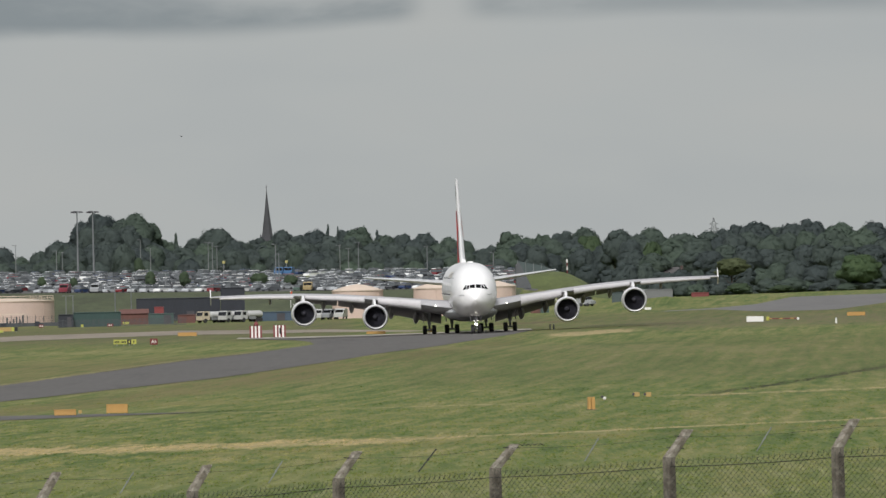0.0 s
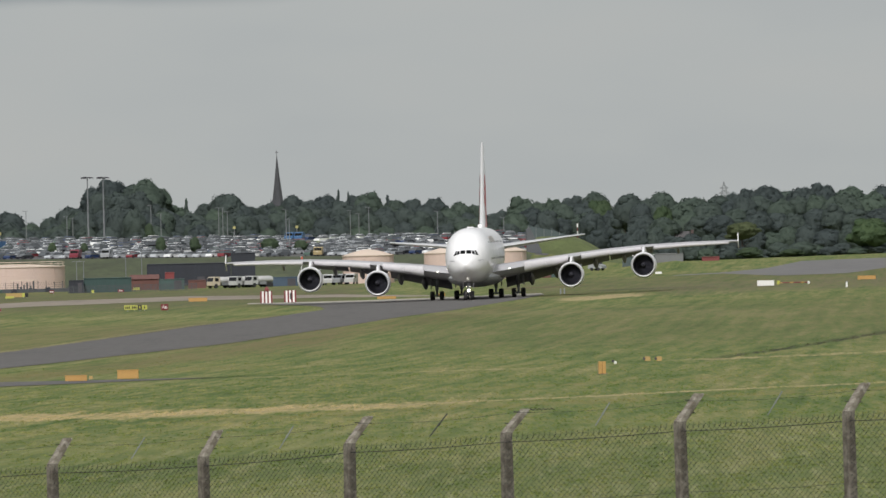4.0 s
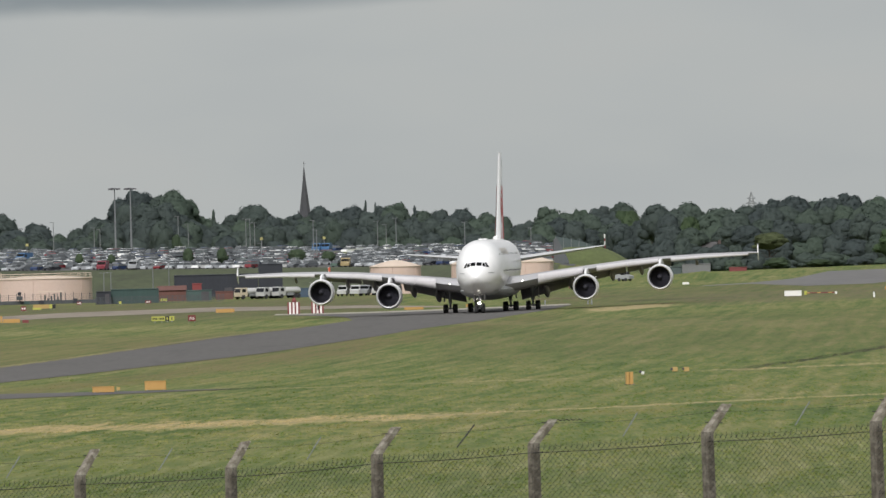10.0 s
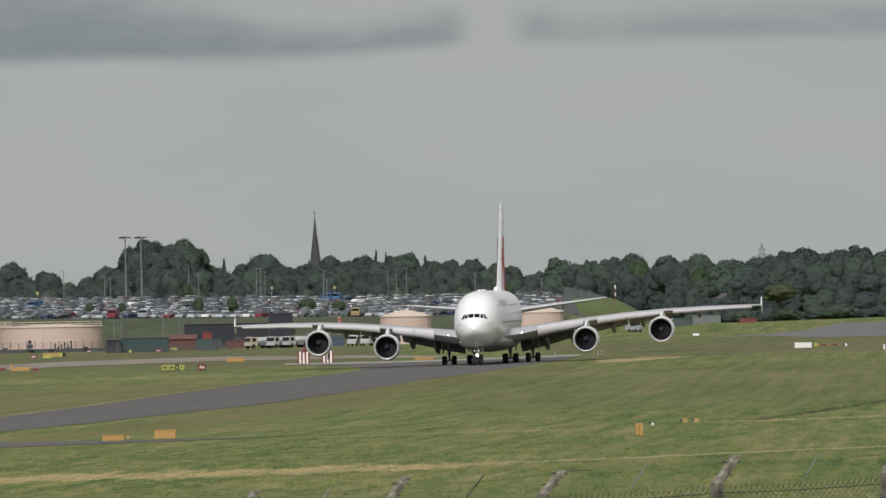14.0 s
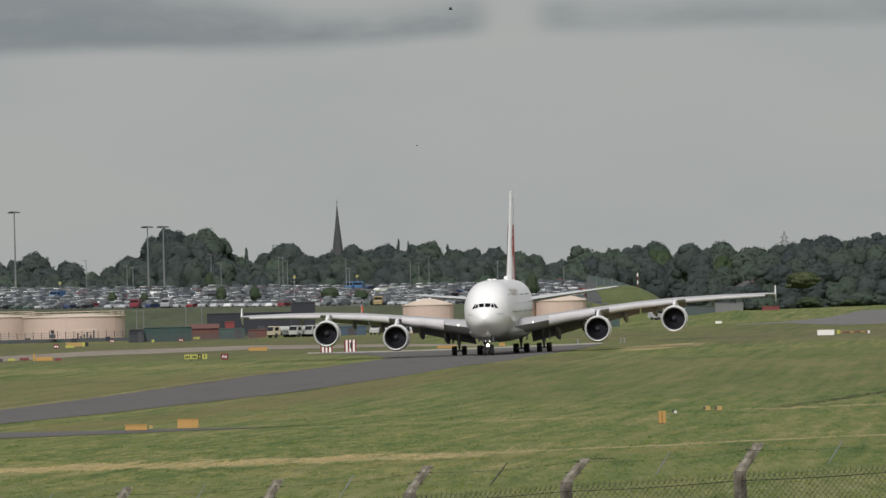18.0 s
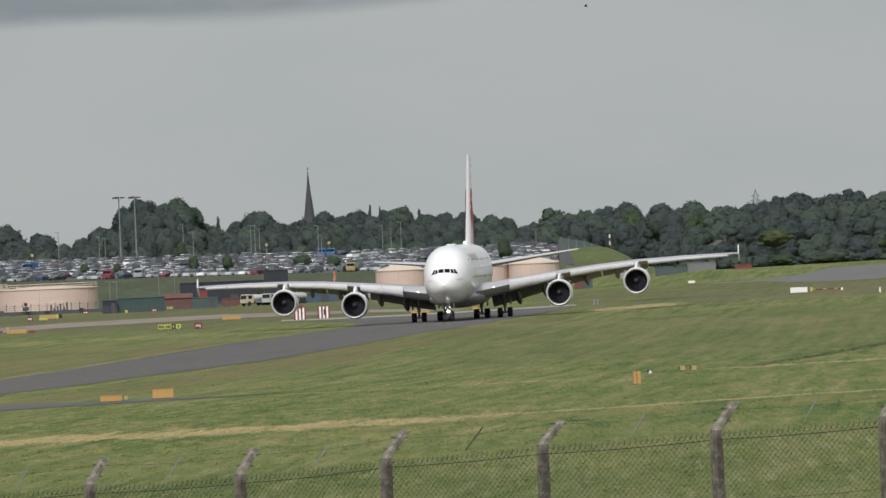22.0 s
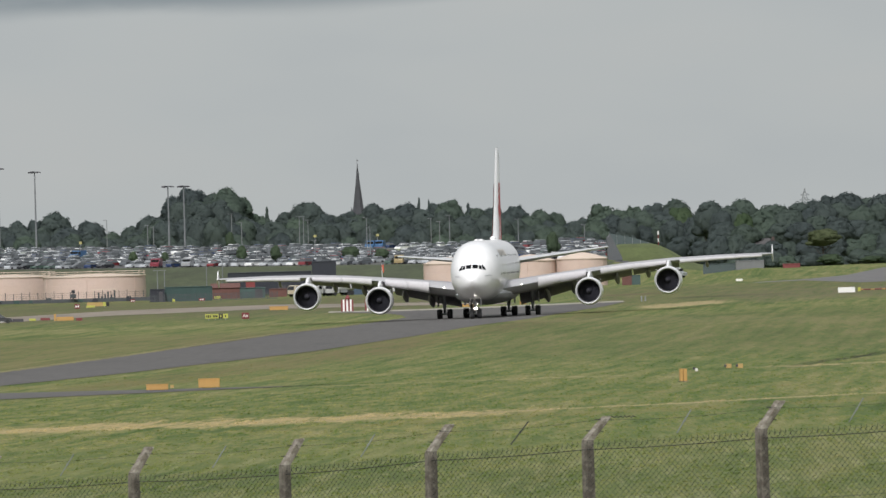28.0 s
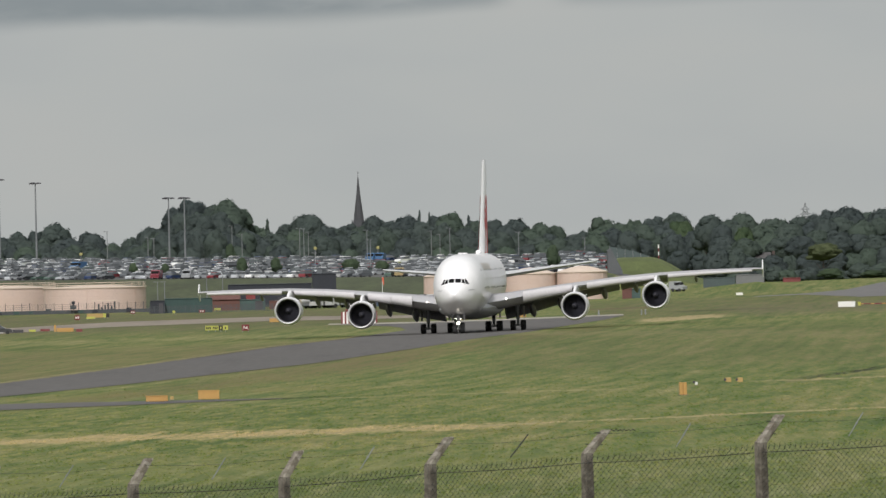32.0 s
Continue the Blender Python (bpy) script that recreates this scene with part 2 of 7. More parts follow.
    ruffle = field(x, y, 0.5, 0.03, 4.0, 0.65, 9.4)

    def band(x0, x1, y0, slope, half, colour, amount, ragged=1.0):
        """A strip of other grass along the line y = y0 + slope x, between two values of x, with ragged edges."""
        off = maths(t, "SUBTRACT", y, maths(t, "ADD", maths(t, "MULTIPLY", x, slope), y0))
        off = maths(t, "ADD", off, maths(t, "MULTIPLY", maths(t, "SUBTRACT", ruffle, 0.5), half * 3.6 * ragged))
        mask = None
        for value, lo, hi in ((maths(t, "ABSOLUTE", off), half * 1.15, half * 0.45), (x, x0 - 3, x0 + 3), (x, x1 + 4, x1 - 4)):
            n = t.nodes.new("ShaderNodeMapRange")
            n.interpolation_type = "SMOOTHSTEP"
            n.inputs["From Min"].default_value, n.inputs["From Max"].default_value = lo, hi
            t.links.new(value, n.inputs["Value"])
            mask = n.outputs[0] if mask is None else maths(t, "MULTIPLY", mask, n.outputs[0])
        mask = maths(t, "MULTIPLY", mask, maths(t, "MULTIPLY", ramp(t, maths(t, "ADD", maths(t, "MULTIPLY", swath, 0.5), maths(t, "MULTIPLY", tuft, 0.5)), [(0.41, (0.12, 0.12, 0.12)), (0.56, (1.2, 1.2, 1.2))]), amount * 1.1))
        return mixed(t, mask, out, colour)

    straw, pale, rank = (0.3, 0.25, 0.13), (0.19, 0.165, 0.065), (0.02, 0.026, 0.012)
    for row in ((-70, 4, 698, 0.55, 21, (0.36, 0.285, 0.14), 1.0, 0.8), (-10, 60, 697, 2.05, 4.5, straw, 1.2, 0.9), (-10, 60, 668, 2.0, 12, pale, 0.4), (24, 70, 930, 2.1, 9, straw, 1.0), (-9, 13, 940, 0.4, 6, straw, 0.55), (6, 40, 772, 2.2, 6, pale, 0.45),
                (30, 40.5, 1830, 3.0, 38, (0.36, 0.29, 0.15), 2.2, 0.4), (25, 37, 2245, 0.0, 26, (0.13, 0.088, 0.055), 1.6, 0.4), (37, 53, 2078, 0.0, 24, (0.04, 0.055, 0.018), 1.8, 0.5), (27, 60, 700, 11.0, 12, rank, 0.8, 0.8), (-15.5, -9, 961, 1.0, 7, rank, 1.1, 0.6),
                (-30, 24, 1470, 16.2, 95, (0.14, 0.108, 0.052), 0.5, 0.5), (-90, -8, 1060, 0.0, 40, pale, 0.35), (-70, -14, 1900, 0.0, 40, straw, 0.25), (6, 50, 1790, -6.0, 60, straw, 0.3), (-140, -2, 1500, 0.0, 330, (0.15, 0.125, 0.06), 0.55, 0.15), (-140, 0, 2320, 0.0, 350, (0.11, 0.1, 0.055), 0.75, 0.1), (4, 130, 1450, 0.0, 360, (0.1, 0.095, 0.042), 0.38, 0.15), (24, 150, 2230, 0.0, 330, (0.11, 0.1, 0.052), 0.6, 0.2), (45, 150, 2050, 0.0, 170, (0.135, 0.118, 0.068), 0.6, 0.4)):
        out = band(*row)
    if tufts:
        isle = t.nodes.new("ShaderNodeNewGeometry").outputs["Random Per Island"]
        # base colour brightened, at random per tuft, to offset the blades' own shade
        out = mixed(t, 1.0, out, ramp(t, isle, [(0.0, (1.35, 1.4, 1.35)), (0.5, (1.55, 1.55, 1.55)), (0.9, (1.7, 1.65, 1.75)), (1.0, (2.0, 1.85, 2.1))]), "MULTIPLY")
        thin = t.nodes.new("ShaderNodeBsdfTranslucent")
        t.links.new(out, thin.inputs["Color"])
        mx = t.nodes.new("ShaderNodeMixShader")
        mx.inputs[0].default_value = 0.3
        t.links.new(b.outputs[0], mx.inputs[1])
        t.links.new(thin.outputs[0], mx.inputs[2])
        t.links.new(mx.outputs[0], t.nodes["Material Output"].inputs["Surface"])
    t.links.new(out, b.inputs["Base Color"])
    return m


GRASS = grass_material()
TUFTS = grass_material("grass_tufts", True)
DRY_PALE = material("pale_dry_grass", (0.165, 0.145, 0.055), 0.95, vary=0.25, size=5, fine=6, stretch=(1, 0.06, 1))
ASPHALT = material("taxiway_asphalt", (0.092, 0.086, 0.08), 0.85, vary=0.2, size=5, fine=6, stretch=(1, 0.05, 1), dirt=(0.07, 0.066, 0.061), dirt_amount=0.6)
CONCRETE_PAVE = material("pale_concrete_paving", (0.225, 0.188, 0.15), 0.85, vary=0.16, size=9, fine=5, stretch=(1, 0.1, 1))
CONCRETE_EDGE = material("bleached_concrete", (0.31, 0.285, 0.24), 0.85, vary=0.16, size=9, fine=5, stretch=(1, 0.1, 1))
ORANGE = material("orange_board", (0.46, 0.27, 0.085), 0.6, vary=0.1, dirt=(0.35, 0.16, 0.04), dirt_amount=0.5)
BARK = material("bark", (0.06, 0.05, 0.04), 0.9, vary=0.2)


# ---- building blocks ----
def xc(y):
    """Centre line of the taxiway."""
    return 4 + 0.0717 * (y - 1823)


def smooth(a, b, v):
    s = min(1.0, max(0.0, (v - a) / (b - a)))
    return s * s * (3 - 2 * s)


def ground(x, y):
    """Height of the terrain: the airfield falls across the taxiway, climbs to the viewing bank and to the car park hill."""
    z = 1.07 * math.tanh((x - xc(y)) / 60)
    q = 1190 - y
    z += 0.0048 * (0.5 * (q + math.sqrt(q * q + 14400)) - 3.0) * (1 - smooth(2200, 2600, y))
    z += (2.38 + 0.03 * max(-40, min(x, 40)) - 0.4 * (1 - smooth(-2, 1.5, x))) * (1 - smooth(185, 340, y)) + 0.6 * (1 - smooth(140, 174, y))
    hill = 1 - smooth(28, 62, x - 0.02 * (y - 2850))
    tilt = 0.014 * (-24 - max(-120, min(x, 4)))
    z += hill * ((5.2 + tilt * smooth(2760, 2850, y)) * smooth(2690, 2850, y) + 0.0228 * max(0, min(y, 2990) - 2850) - (6.4 + tilt) * smooth(3165, 3260, y))
    z += 1.15 * smooth(54, 65, x) * (1 - smooth(65, 75, x)) * smooth(2680, 2748, y) * (1 - smooth(2765, 2850, y))
    z += (1 - hill) * 1.0 * smooth(2500, 2900, y)
    # the taxiway lies in a slight dip
    z -= 0.3 * smooth(1620, 1800, y) * (1 - smooth(1870, 2100, y)) * (1 - smooth(30, 56, x))
    return z


def thing(name, m, label, category, group="", kind=""):
    ob = new(name)
    ob.matrix_basis = m
    ob.empty_display_size = 0.2
    return tagged(ob, label, category, group, kind)


def mesh_of(name, bm, mats, smooth_angle=None):
    me = bpy.data.meshes.new(name)
    bm.normal_update()
    bm.to_mesh(me)
    bm.free()
    for m in (mats if isinstance(mats, (list, tuple)) else [mats]):
        me.materials.append(m)
    if smooth_angle:
        me.shade_smooth()
        me.set_sharp_from_angle(angle=radians(smooth_angle))
    return me


def part(name, bm, mats, parent, label="", smooth_angle=None, m=None):
    ob = new(name, bm if isinstance(bm, bpy.types.Mesh) else mesh_of(name, bm, mats, smooth_angle))
    ob.parent = parent
    if m is not None:
        ob.matrix_basis = m
    return tagged(ob, label)


def lone(name, bm, mats, m, label, category, group="", kind="", smooth_angle=None):
    ob = new(name, bm if isinstance(bm, bpy.types.Mesh) else mesh_of(name, bm, mats, smooth_angle))
    ob.matrix_basis = m
    return tagged(ob, label, category, group, kind)


def box(bm, x0, x1, y0, y1, z0, z1, mat=0, bevel=0.0, m=None):
    g = bmesh.ops.create_cube(bm, size=1)
    vs = g["verts"]
    for v in vs:
        v.co = Vector(((x0 + x1) / 2 + v.co.x * (x1 - x0), (y0 + y1) / 2 + v.co.y * (y1 - y0), (z0 + z1) / 2 + v.co.z * (z1 - z0)))
        if m is not None:
            v.co = m @ v.co
    fs = {f for v in vs for f in v.link_faces}
    for f in fs:
        f.material_index = mat
    if bevel:
        r = bmesh.ops.bevel(bm, geom=list({e for f in fs for e in f.edges}), offset=bevel, segments=1, affect="EDGES")
        for f in r["faces"]:
            f.material_index = mat
    return bm


def rings(bm, loops, mat=0, closed=True, caps=True):
    """Skin from ring to ring."""
    rows = [[bm.verts.new(p) for p in loop] for loop in loops]
    n = len(rows[0])
    for a, b in zip(rows, rows[1:]):
        for i in range(n if closed else n - 1):
            f = bm.faces.new((a[i], a[(i + 1) % n], b[(i + 1) % n], b[i]))
            f.material_index = mat
    if caps and closed:
        for r in (rows[0][::-1], rows[-1]):
            f = bm.faces.new(r)
            f.material_index = mat
    return bm


def tube(bm, p0, p1, r0, r1=None, n=10, mat=0, caps=True):
    p0, p1 = Vector(p0), Vector(p1)
    q = (p1 - p0).to_track_quat("Z", "Y").to_matrix()
    r1 = r0 if r1 is None else r1
    loops = []
    for p, r in ((p0, r0), (p1, r1)):
        loops.append([p + q @ Vector((r * math.cos(k * math.tau / n), r * math.sin(k * math.tau / n), 0)) for k in range(n)])
    return rings(bm, loops, mat, True, caps)


def lathe(bm, profile, axis="Z", n=24, mat=0, centre=(0, 0, 0), closed=False):
    """Turn (radius, height) pairs round an axis."""
    loops = []
    for r, h in profile:
        loop = []
        for k in range(n):
            c, s = r * math.cos(k * math.tau / n), r * math.sin(k * math.tau / n)
            loop.append(Vector(centre) + (Vector((c, s, h)) if axis == "Z" else Vector((c, h, -s)) if axis == "Y" else Vector((h, c, s))))
        loops.append(loop)
    return rings(bm, loops, mat, True, not closed)


def fresh():
    return bmesh.new()


# ---- the ground and what is laid on it ----
def build_ground():
    ys = [-4900, -2500, -1000, -300, -60] + list(range(0, 520, 10)) + list(range(520, 2660, 10)) + list(range(2660, 3520, 10)) + [3600, 3800, 4100, 4500, 4900]
    xs = [-4900, -2500, -1200, -600, -350, -240] + list(range(-180, 181, 6)) + [240, 350, 600, 1200, 2500, 4900]
    verts = [(x, y, ground(x, y)) for y in ys for x in xs]
    n = len(xs)
    faces = [(j * n + i, j * n + i + 1, (j + 1) * n + i + 1, (j + 1) * n + i) for j in range(len(ys) - 1) for i in range(n - 1)]
    me = bpy.data.meshes.new("ground")
    me.from_pydata(verts, [], faces)
    me.materials.append(GRASS)
    me.shade_smooth()
    tagged(new("ground", me), "rolling mown airfield grass with dry streaks and mower lines", "grass", kind="structure")


def build_tufts():
    """Standing tufts on the slope before the taxiway: three leaning blades each."""
    rnd = np.random.default_rng(5)
    rows = []
    for y0, y1, per in [(y, y + 20, 1.3 * (1 - (y - 300) / 960) ** 1.3) for y in range(300, 1240, 20)]:
        n = int((y1 - y0) * 0.086 * (y0 + y1) / 2 * per)
        yy = rnd.uniform(y0, y1, n)
        rows.append(np.stack([(rnd.uniform(-0.041, 0.045, n)) * yy, yy], 1))
    spots = np.concatenate(rows)
    # none on the taxiway or the service track
    x, y = spots[:, 0], spots[:, 1]
    clear = ((x - (4 + 0.0717 * (y - 1823)) > 11.5) | (y < 880)) & ~((x < -10) & (y > 925 - 0.9 * (x + 34)) & (y < 1016))
    spots = spots[clear]
    n = len(spots)
    z = np.array([ground(a, b) for a, b in spots]) - 0.01
    patch = 0.5 + 0.5 * np.sin(spots[:, 0] * 0.9 + 0.03 * spots[:, 1]) * np.sin(spots[:, 1] * 0.11 - spots[:, 0] * 0.35)
    tall = (0.03 + 0.06 * patch) * rnd.uniform(0.6, 1.4, n)
    verts = np.empty((n, 3, 3, 3))
    for k in range(3):
        root = rnd.uniform(-0.09, 0.09, n)
        wide = rnd.uniform(0.02, 0.06, n)
        lean = tall * rnd.normal(0.45, 0.5, n)
        for j, (dx, up) in enumerate(((-wide, 0), (wide, 0), (lean, 1))):
            verts[:, k, j, 0] = spots[:, 0] + root + dx
            verts[:, k, j, 1] = spots[:, 1] + rnd.uniform(-0.03, 0.03, n)
            verts[:, k, j, 2] = z + up * tall * (0.75 + 0.25 * k / 2)
    me = bpy.data.meshes.new("grass_tufts")
    me.vertices.add(n * 9)
    me.vertices.foreach_set("co", verts.reshape(-1))
    me.loops.add(n * 9)
    me.loops.foreach_set("vertex_index", np.arange(n * 9))
    me.polygons.add(n * 3)
    me.polygons.foreach_set("loop_start", np.arange(0, n * 9, 3))
    me.update()
    me.materials.append(TUFTS)
    tagged(new("grass_tufts", me), "short tufts of green and straw-coloured grass on the slope", "grass", kind="stuff")


def strip(name, left, right, mat, label, lift=0.07, category="paving", ragged=0.0, steps=None, seed=1):
    """A band of ground between two lines of (x, y) points of equal length, laid on the terrain."""
    rnd = random.Random(seed)
    bm = fresh()
    rows = []
    for (a, b), (c, d) in zip(zip(left, right), zip(left[1:], right[1:])):
        length = max(math.dist(a, c), math.dist(b, d))
        k = max(1, int(length / (steps or 12)))
        for i in range(k):
            s = i / k
            rows.append(([a[j] + (c[j] - a[j]) * s for j in (0, 1)], [b[j] + (d[j] - b[j]) * s for j in (0, 1)]))
    rows.append((left[-1], right[-1]))
    loops = []
    for a, b in rows:
        ja, jb = (rnd.uniform(-ragged, ragged) for _ in "ab")
        pts = []
        for i in range(7):
            s = i / 6
            s = s + (ja * (1 - s) + jb * s)
            x, y = a[0] + (b[0] - a[0]) * s, a[1] + (b[1] - a[1]) * s
            pts.append((x, y, ground(x, y) + lift))
        loops.append(pts)
    rings(bm, loops, 0, False)
    return lone(name, bm, mat, Matrix(), label, category, kind="structure", smooth_angle=40)


def build_paving():
    ys = [880, 1000, 1100, 1250, 1360, 1540, 1700, 1850, 1915, 1965]
    offs_l = [-8, -8, -8, -8.5, -8.2, -10.1, -13.0, -15.6, -16.3, -20.6]
    offs_r = [10.5, 11, 11.4, 12.8, 15.4, 14.4, 11.8, 9.8, 9.4, 9.8]
    strip("taxiway", [(xc(y) + o, y) for y, o in zip(ys, offs_l)] + [(-8.2, 2000), (-17, 2072)], [(xc(y) + o, y) for y, o in zip(ys, offs_r)] + [(26.5, 2010), (28, 2034)], ASPHALT, "worn grey asphalt taxiway running between mown grass", 0.03)
    near = [(-130, 1880), (-71.6, 2085), (-56.3, 2192), (-30, 2240), (-6, 2195), (10, 2110)]
    far = [(-140, 2020), (-74.9, 2224), (-58.2, 2328), (-31, 2366), (-4, 2270), (12, 2130)]
    strip("taxiway_link", near, far, CONCRETE_PAVE, "pale concrete taxiway crossing behind the aircraft", 0.02)
    edge = [(-18.5, 2077), (-17, 2071), (-11.9, 2057), (-6, 2046), (2.6, 2036), (10, 2033), (22, 2034), (28, 2036)]
    strip("paving_edge", edge, [(x, y + 30) for x, y in edge], CONCRETE_EDGE, "pale concrete edge of the paving", 0.045)
    strip("service_track", [(-37, 1016), (-33.9, 996), (-22.5, 968), (-11.8, 949)], [(-34.5, 946), (-31.5, 926), (-21.7, 932), (-11.8, 945)], ASPHALT, "narrow tarmac service track ending in the grass", 0.03)
    strip("runway", [(58, 2470), (68.1, 2483), (73.7, 2322), (85.7, 2323), (106, 2560), (190, 2700)], [(60, 2500), (69.3, 2527), (80, 2600), (92.3, 2757), (111, 2760), (190, 2860)], material("worn_runway_asphalt", (0.13, 0.125, 0.122), 0.85, vary=0.1, size=9, fine=5, stretch=(1, 0.08, 1)), "grey asphalt runway beyond the grass rise", 0.03)
    strip("taxiway_fringe", [(-60, 1080), (-43.2, 1258), (-32.2, 1440), (-19.2, 1680), (-11.5, 1825)], [(-60.6, 1090), (-43.9, 1276), (-32.9, 1458), (-19.8, 1698), (-12.0, 1841)], DRY_PALE, "parched straw-coloured fringe of the taxiway", 0.035, "grass", 0.25, 3, 5)
    strip("grass_bank", [(-200, 2692), (-60, 2692), (33, 2692)], [(-200, 2845), (-60, 2845), (37, 2845)], material("rough_bank_grass", (0.052, 0.064, 0.026), 0.95, vary=0.32, size=7, fine=5, stretch=(1, 0.2, 1)), "rough green grass bank under the car park", 0.16, "grass")


build_ground()
build_tufts()
build_paving()


# ---- the airliner ----
# stations of the fuselage: aft of the nose, top, bottom, half width
HULL = [(0, 5.37, 5.27, 0.05), (0.25, 5.93, 4.75, 0.6), (0.8, 6.55, 4.2, 1.15), (1.6, 7.2, 3.72, 1.72), (2.6, 7.95, 3.32, 2.26), (3.8, 8.72, 3.0, 2.7), (5.2, 9.45, 2.76, 3.06), (7, 10.12, 2.56, 3.34), (9, 10.58, 2.46, 3.5), (11.5, 10.82, 2.42, 3.57), (14, 10.88, 2.42, 3.57),
        (30, 10.88, 2.42, 3.57), (46, 10.88, 2.45, 3.57), (52, 10.86, 2.8, 3.5), (57, 10.8, 3.6, 3.28), (62, 10.65, 4.8, 2.8), (66, 10.4, 6.0, 2.2), (69.5, 9.95, 7.3, 1.4), (71.6, 9.4, 8.2, 0.7), (72.6, 8.95, 8.6, 0.15)]
A0 = 33.6  # the wing gear stands at the origin


def hull(a):
    for p, q in zip(HULL, HULL[1:]):
        if a <= q[0]:
            s = (a - p[0]) / (q[0] - p[0])
            return [p[i] + (q[i] - p[i]) * s for i in (1, 2, 3)]
    return HULL[-1][1:]


def section(a, k, grow=0.0):
    """A point of the fuselage skin: the turn k runs from the belly up the port side."""
    top, bot, w = hull(a)
    zc = bot + (top - bot) * 0.47
    c, s = math.sin(k), -math.cos(k)
    p = 2 / 2.25
    x = math.copysign(abs(c) ** p, c) * (w + grow)
    h = (top - zc if s > 0 else zc - bot) + grow
    return Vector((x, a - A0, zc + math.copysign(abs(s) ** p, s) * h))


def nose_at(x, z):
    """How far aft the nose skin has the point (x, z) of its front view."""
    lo, hi = 0.0, 12.0
    for _ in range(40):
        a = (lo + hi) / 2
        top, bot, w = hull(a)
        zc = bot + (top - bot) * 0.47
        h = top - zc if z > zc else zc - bot
        inside = (abs(x) / w) ** 2.25 + (abs(z - zc) / max(h, 1e-3)) ** 2.25 < 1
        lo, hi = (lo, a) if inside else (a, hi)
    return (lo + hi) / 2


def patch_on_nose(bm, quad, lift=0.03, n=4):
    """A small panel lying on the nose, given by the corners of its front view."""
    rows = []
    for i in range(n + 1):
        row = []
        for j in range(n + 1):
            s, t = i / n, j / n
            x, z = [(quad[0][k] * (1 - s) + quad[1][k] * s) * (1 - t) + (quad[3][k] * (1 - s) + quad[2][k] * s) * t for k in (0, 1)]
            row.append((x * (1 + lift / 3), nose_at(x, z) - A0 - lift, z + lift * 0.3))
        rows.append(row)
    rings(bm, rows, 0, False)
    bmesh.ops.solidify(bm, geom=bm.faces[:], thickness=0.012)
    return bm


# wing stations: out from the centre line, leading edge aft of the nose, chord, height of the leading edge, thickness, twist down at the trailing edge
WING = [(2.6, 20.6, 18.6, 3.95, 2.3, 0.2), (5.5, 22.9, 16.6, 4.35, 2.1, 0.35), (10, 26.4, 13.6, 5.1, 1.65, 0.35), (14.8, 29.9, 10.8, 5.78, 1.25, 0.3), (20, 34.0, 9.1, 6.35, 1.0, 0.2), (25.7, 38.4, 7.6, 6.75, 0.8, 0.12), (32, 43.4, 6.0, 6.95, 0.6, 0.05), (38.6, 48.6, 4.3, 7.0, 0.4, 0.0), (39.6, 49.9, 3.2, 7.0, 0.28, 0.0)]


def wing_at(b):
    for p, q in zip(WING, WING[1:]):
        if b <= q[0]:
            s = (b - p[0]) / (q[0] - p[0])
            return [p[i] + (q[i] - p[i]) * s for i in range(1, 6)]
    return WING[-1][1:]


FOIL = [(1.0, 0.0), (0.8, 0.25), (0.55, 0.48), (0.3, 0.55), (0.14, 0.45), (0.05, 0.28), (0.0, 0.0), (0.04, -0.22), (0.14, -0.38), (0.3, -0.45), (0.55, -0.36), (0.8, -0.15)]


def foil_loop(side, b, c0=0.0, c1=1.0, grow=1.0, drop=0.0, fwd=0.0):
    le, chord, z, th, tw = wing_at(b)
    out = []
    for c, h in FOIL:
        cc = c0 + (c1 - c0) * c
        out.append(Vector((side * b, le + chord * cc - fwd - A0, z + h * th * grow - tw * cc * 1.6 - drop)))
    return out


def flap_loop(side, b, angle=24):
    le, chord, z, th, tw = wing_at(b)
    c = chord * 0.24
    y0, z0 = le + chord * 0.86 - A0, z - tw * 1.4 - 0.25 * th
    ca, sa = math.cos(radians(angle)), math.sin(radians(angle))
    return [Vector((side * b, y0 + ca * u * c + sa * v * th * 0.35, z0 - sa * u * c + ca * v * th * 0.35)) for u, v in ((1, 0), (0.6, 0.4), (0.15, 0.5), (0, 0), (0.2, -0.4), (0.6, -0.3))]


EDGE_GREY = material("leading_edge_paint", (0.4, 0.395, 0.405), 0.35, vary=0.05, size=2)


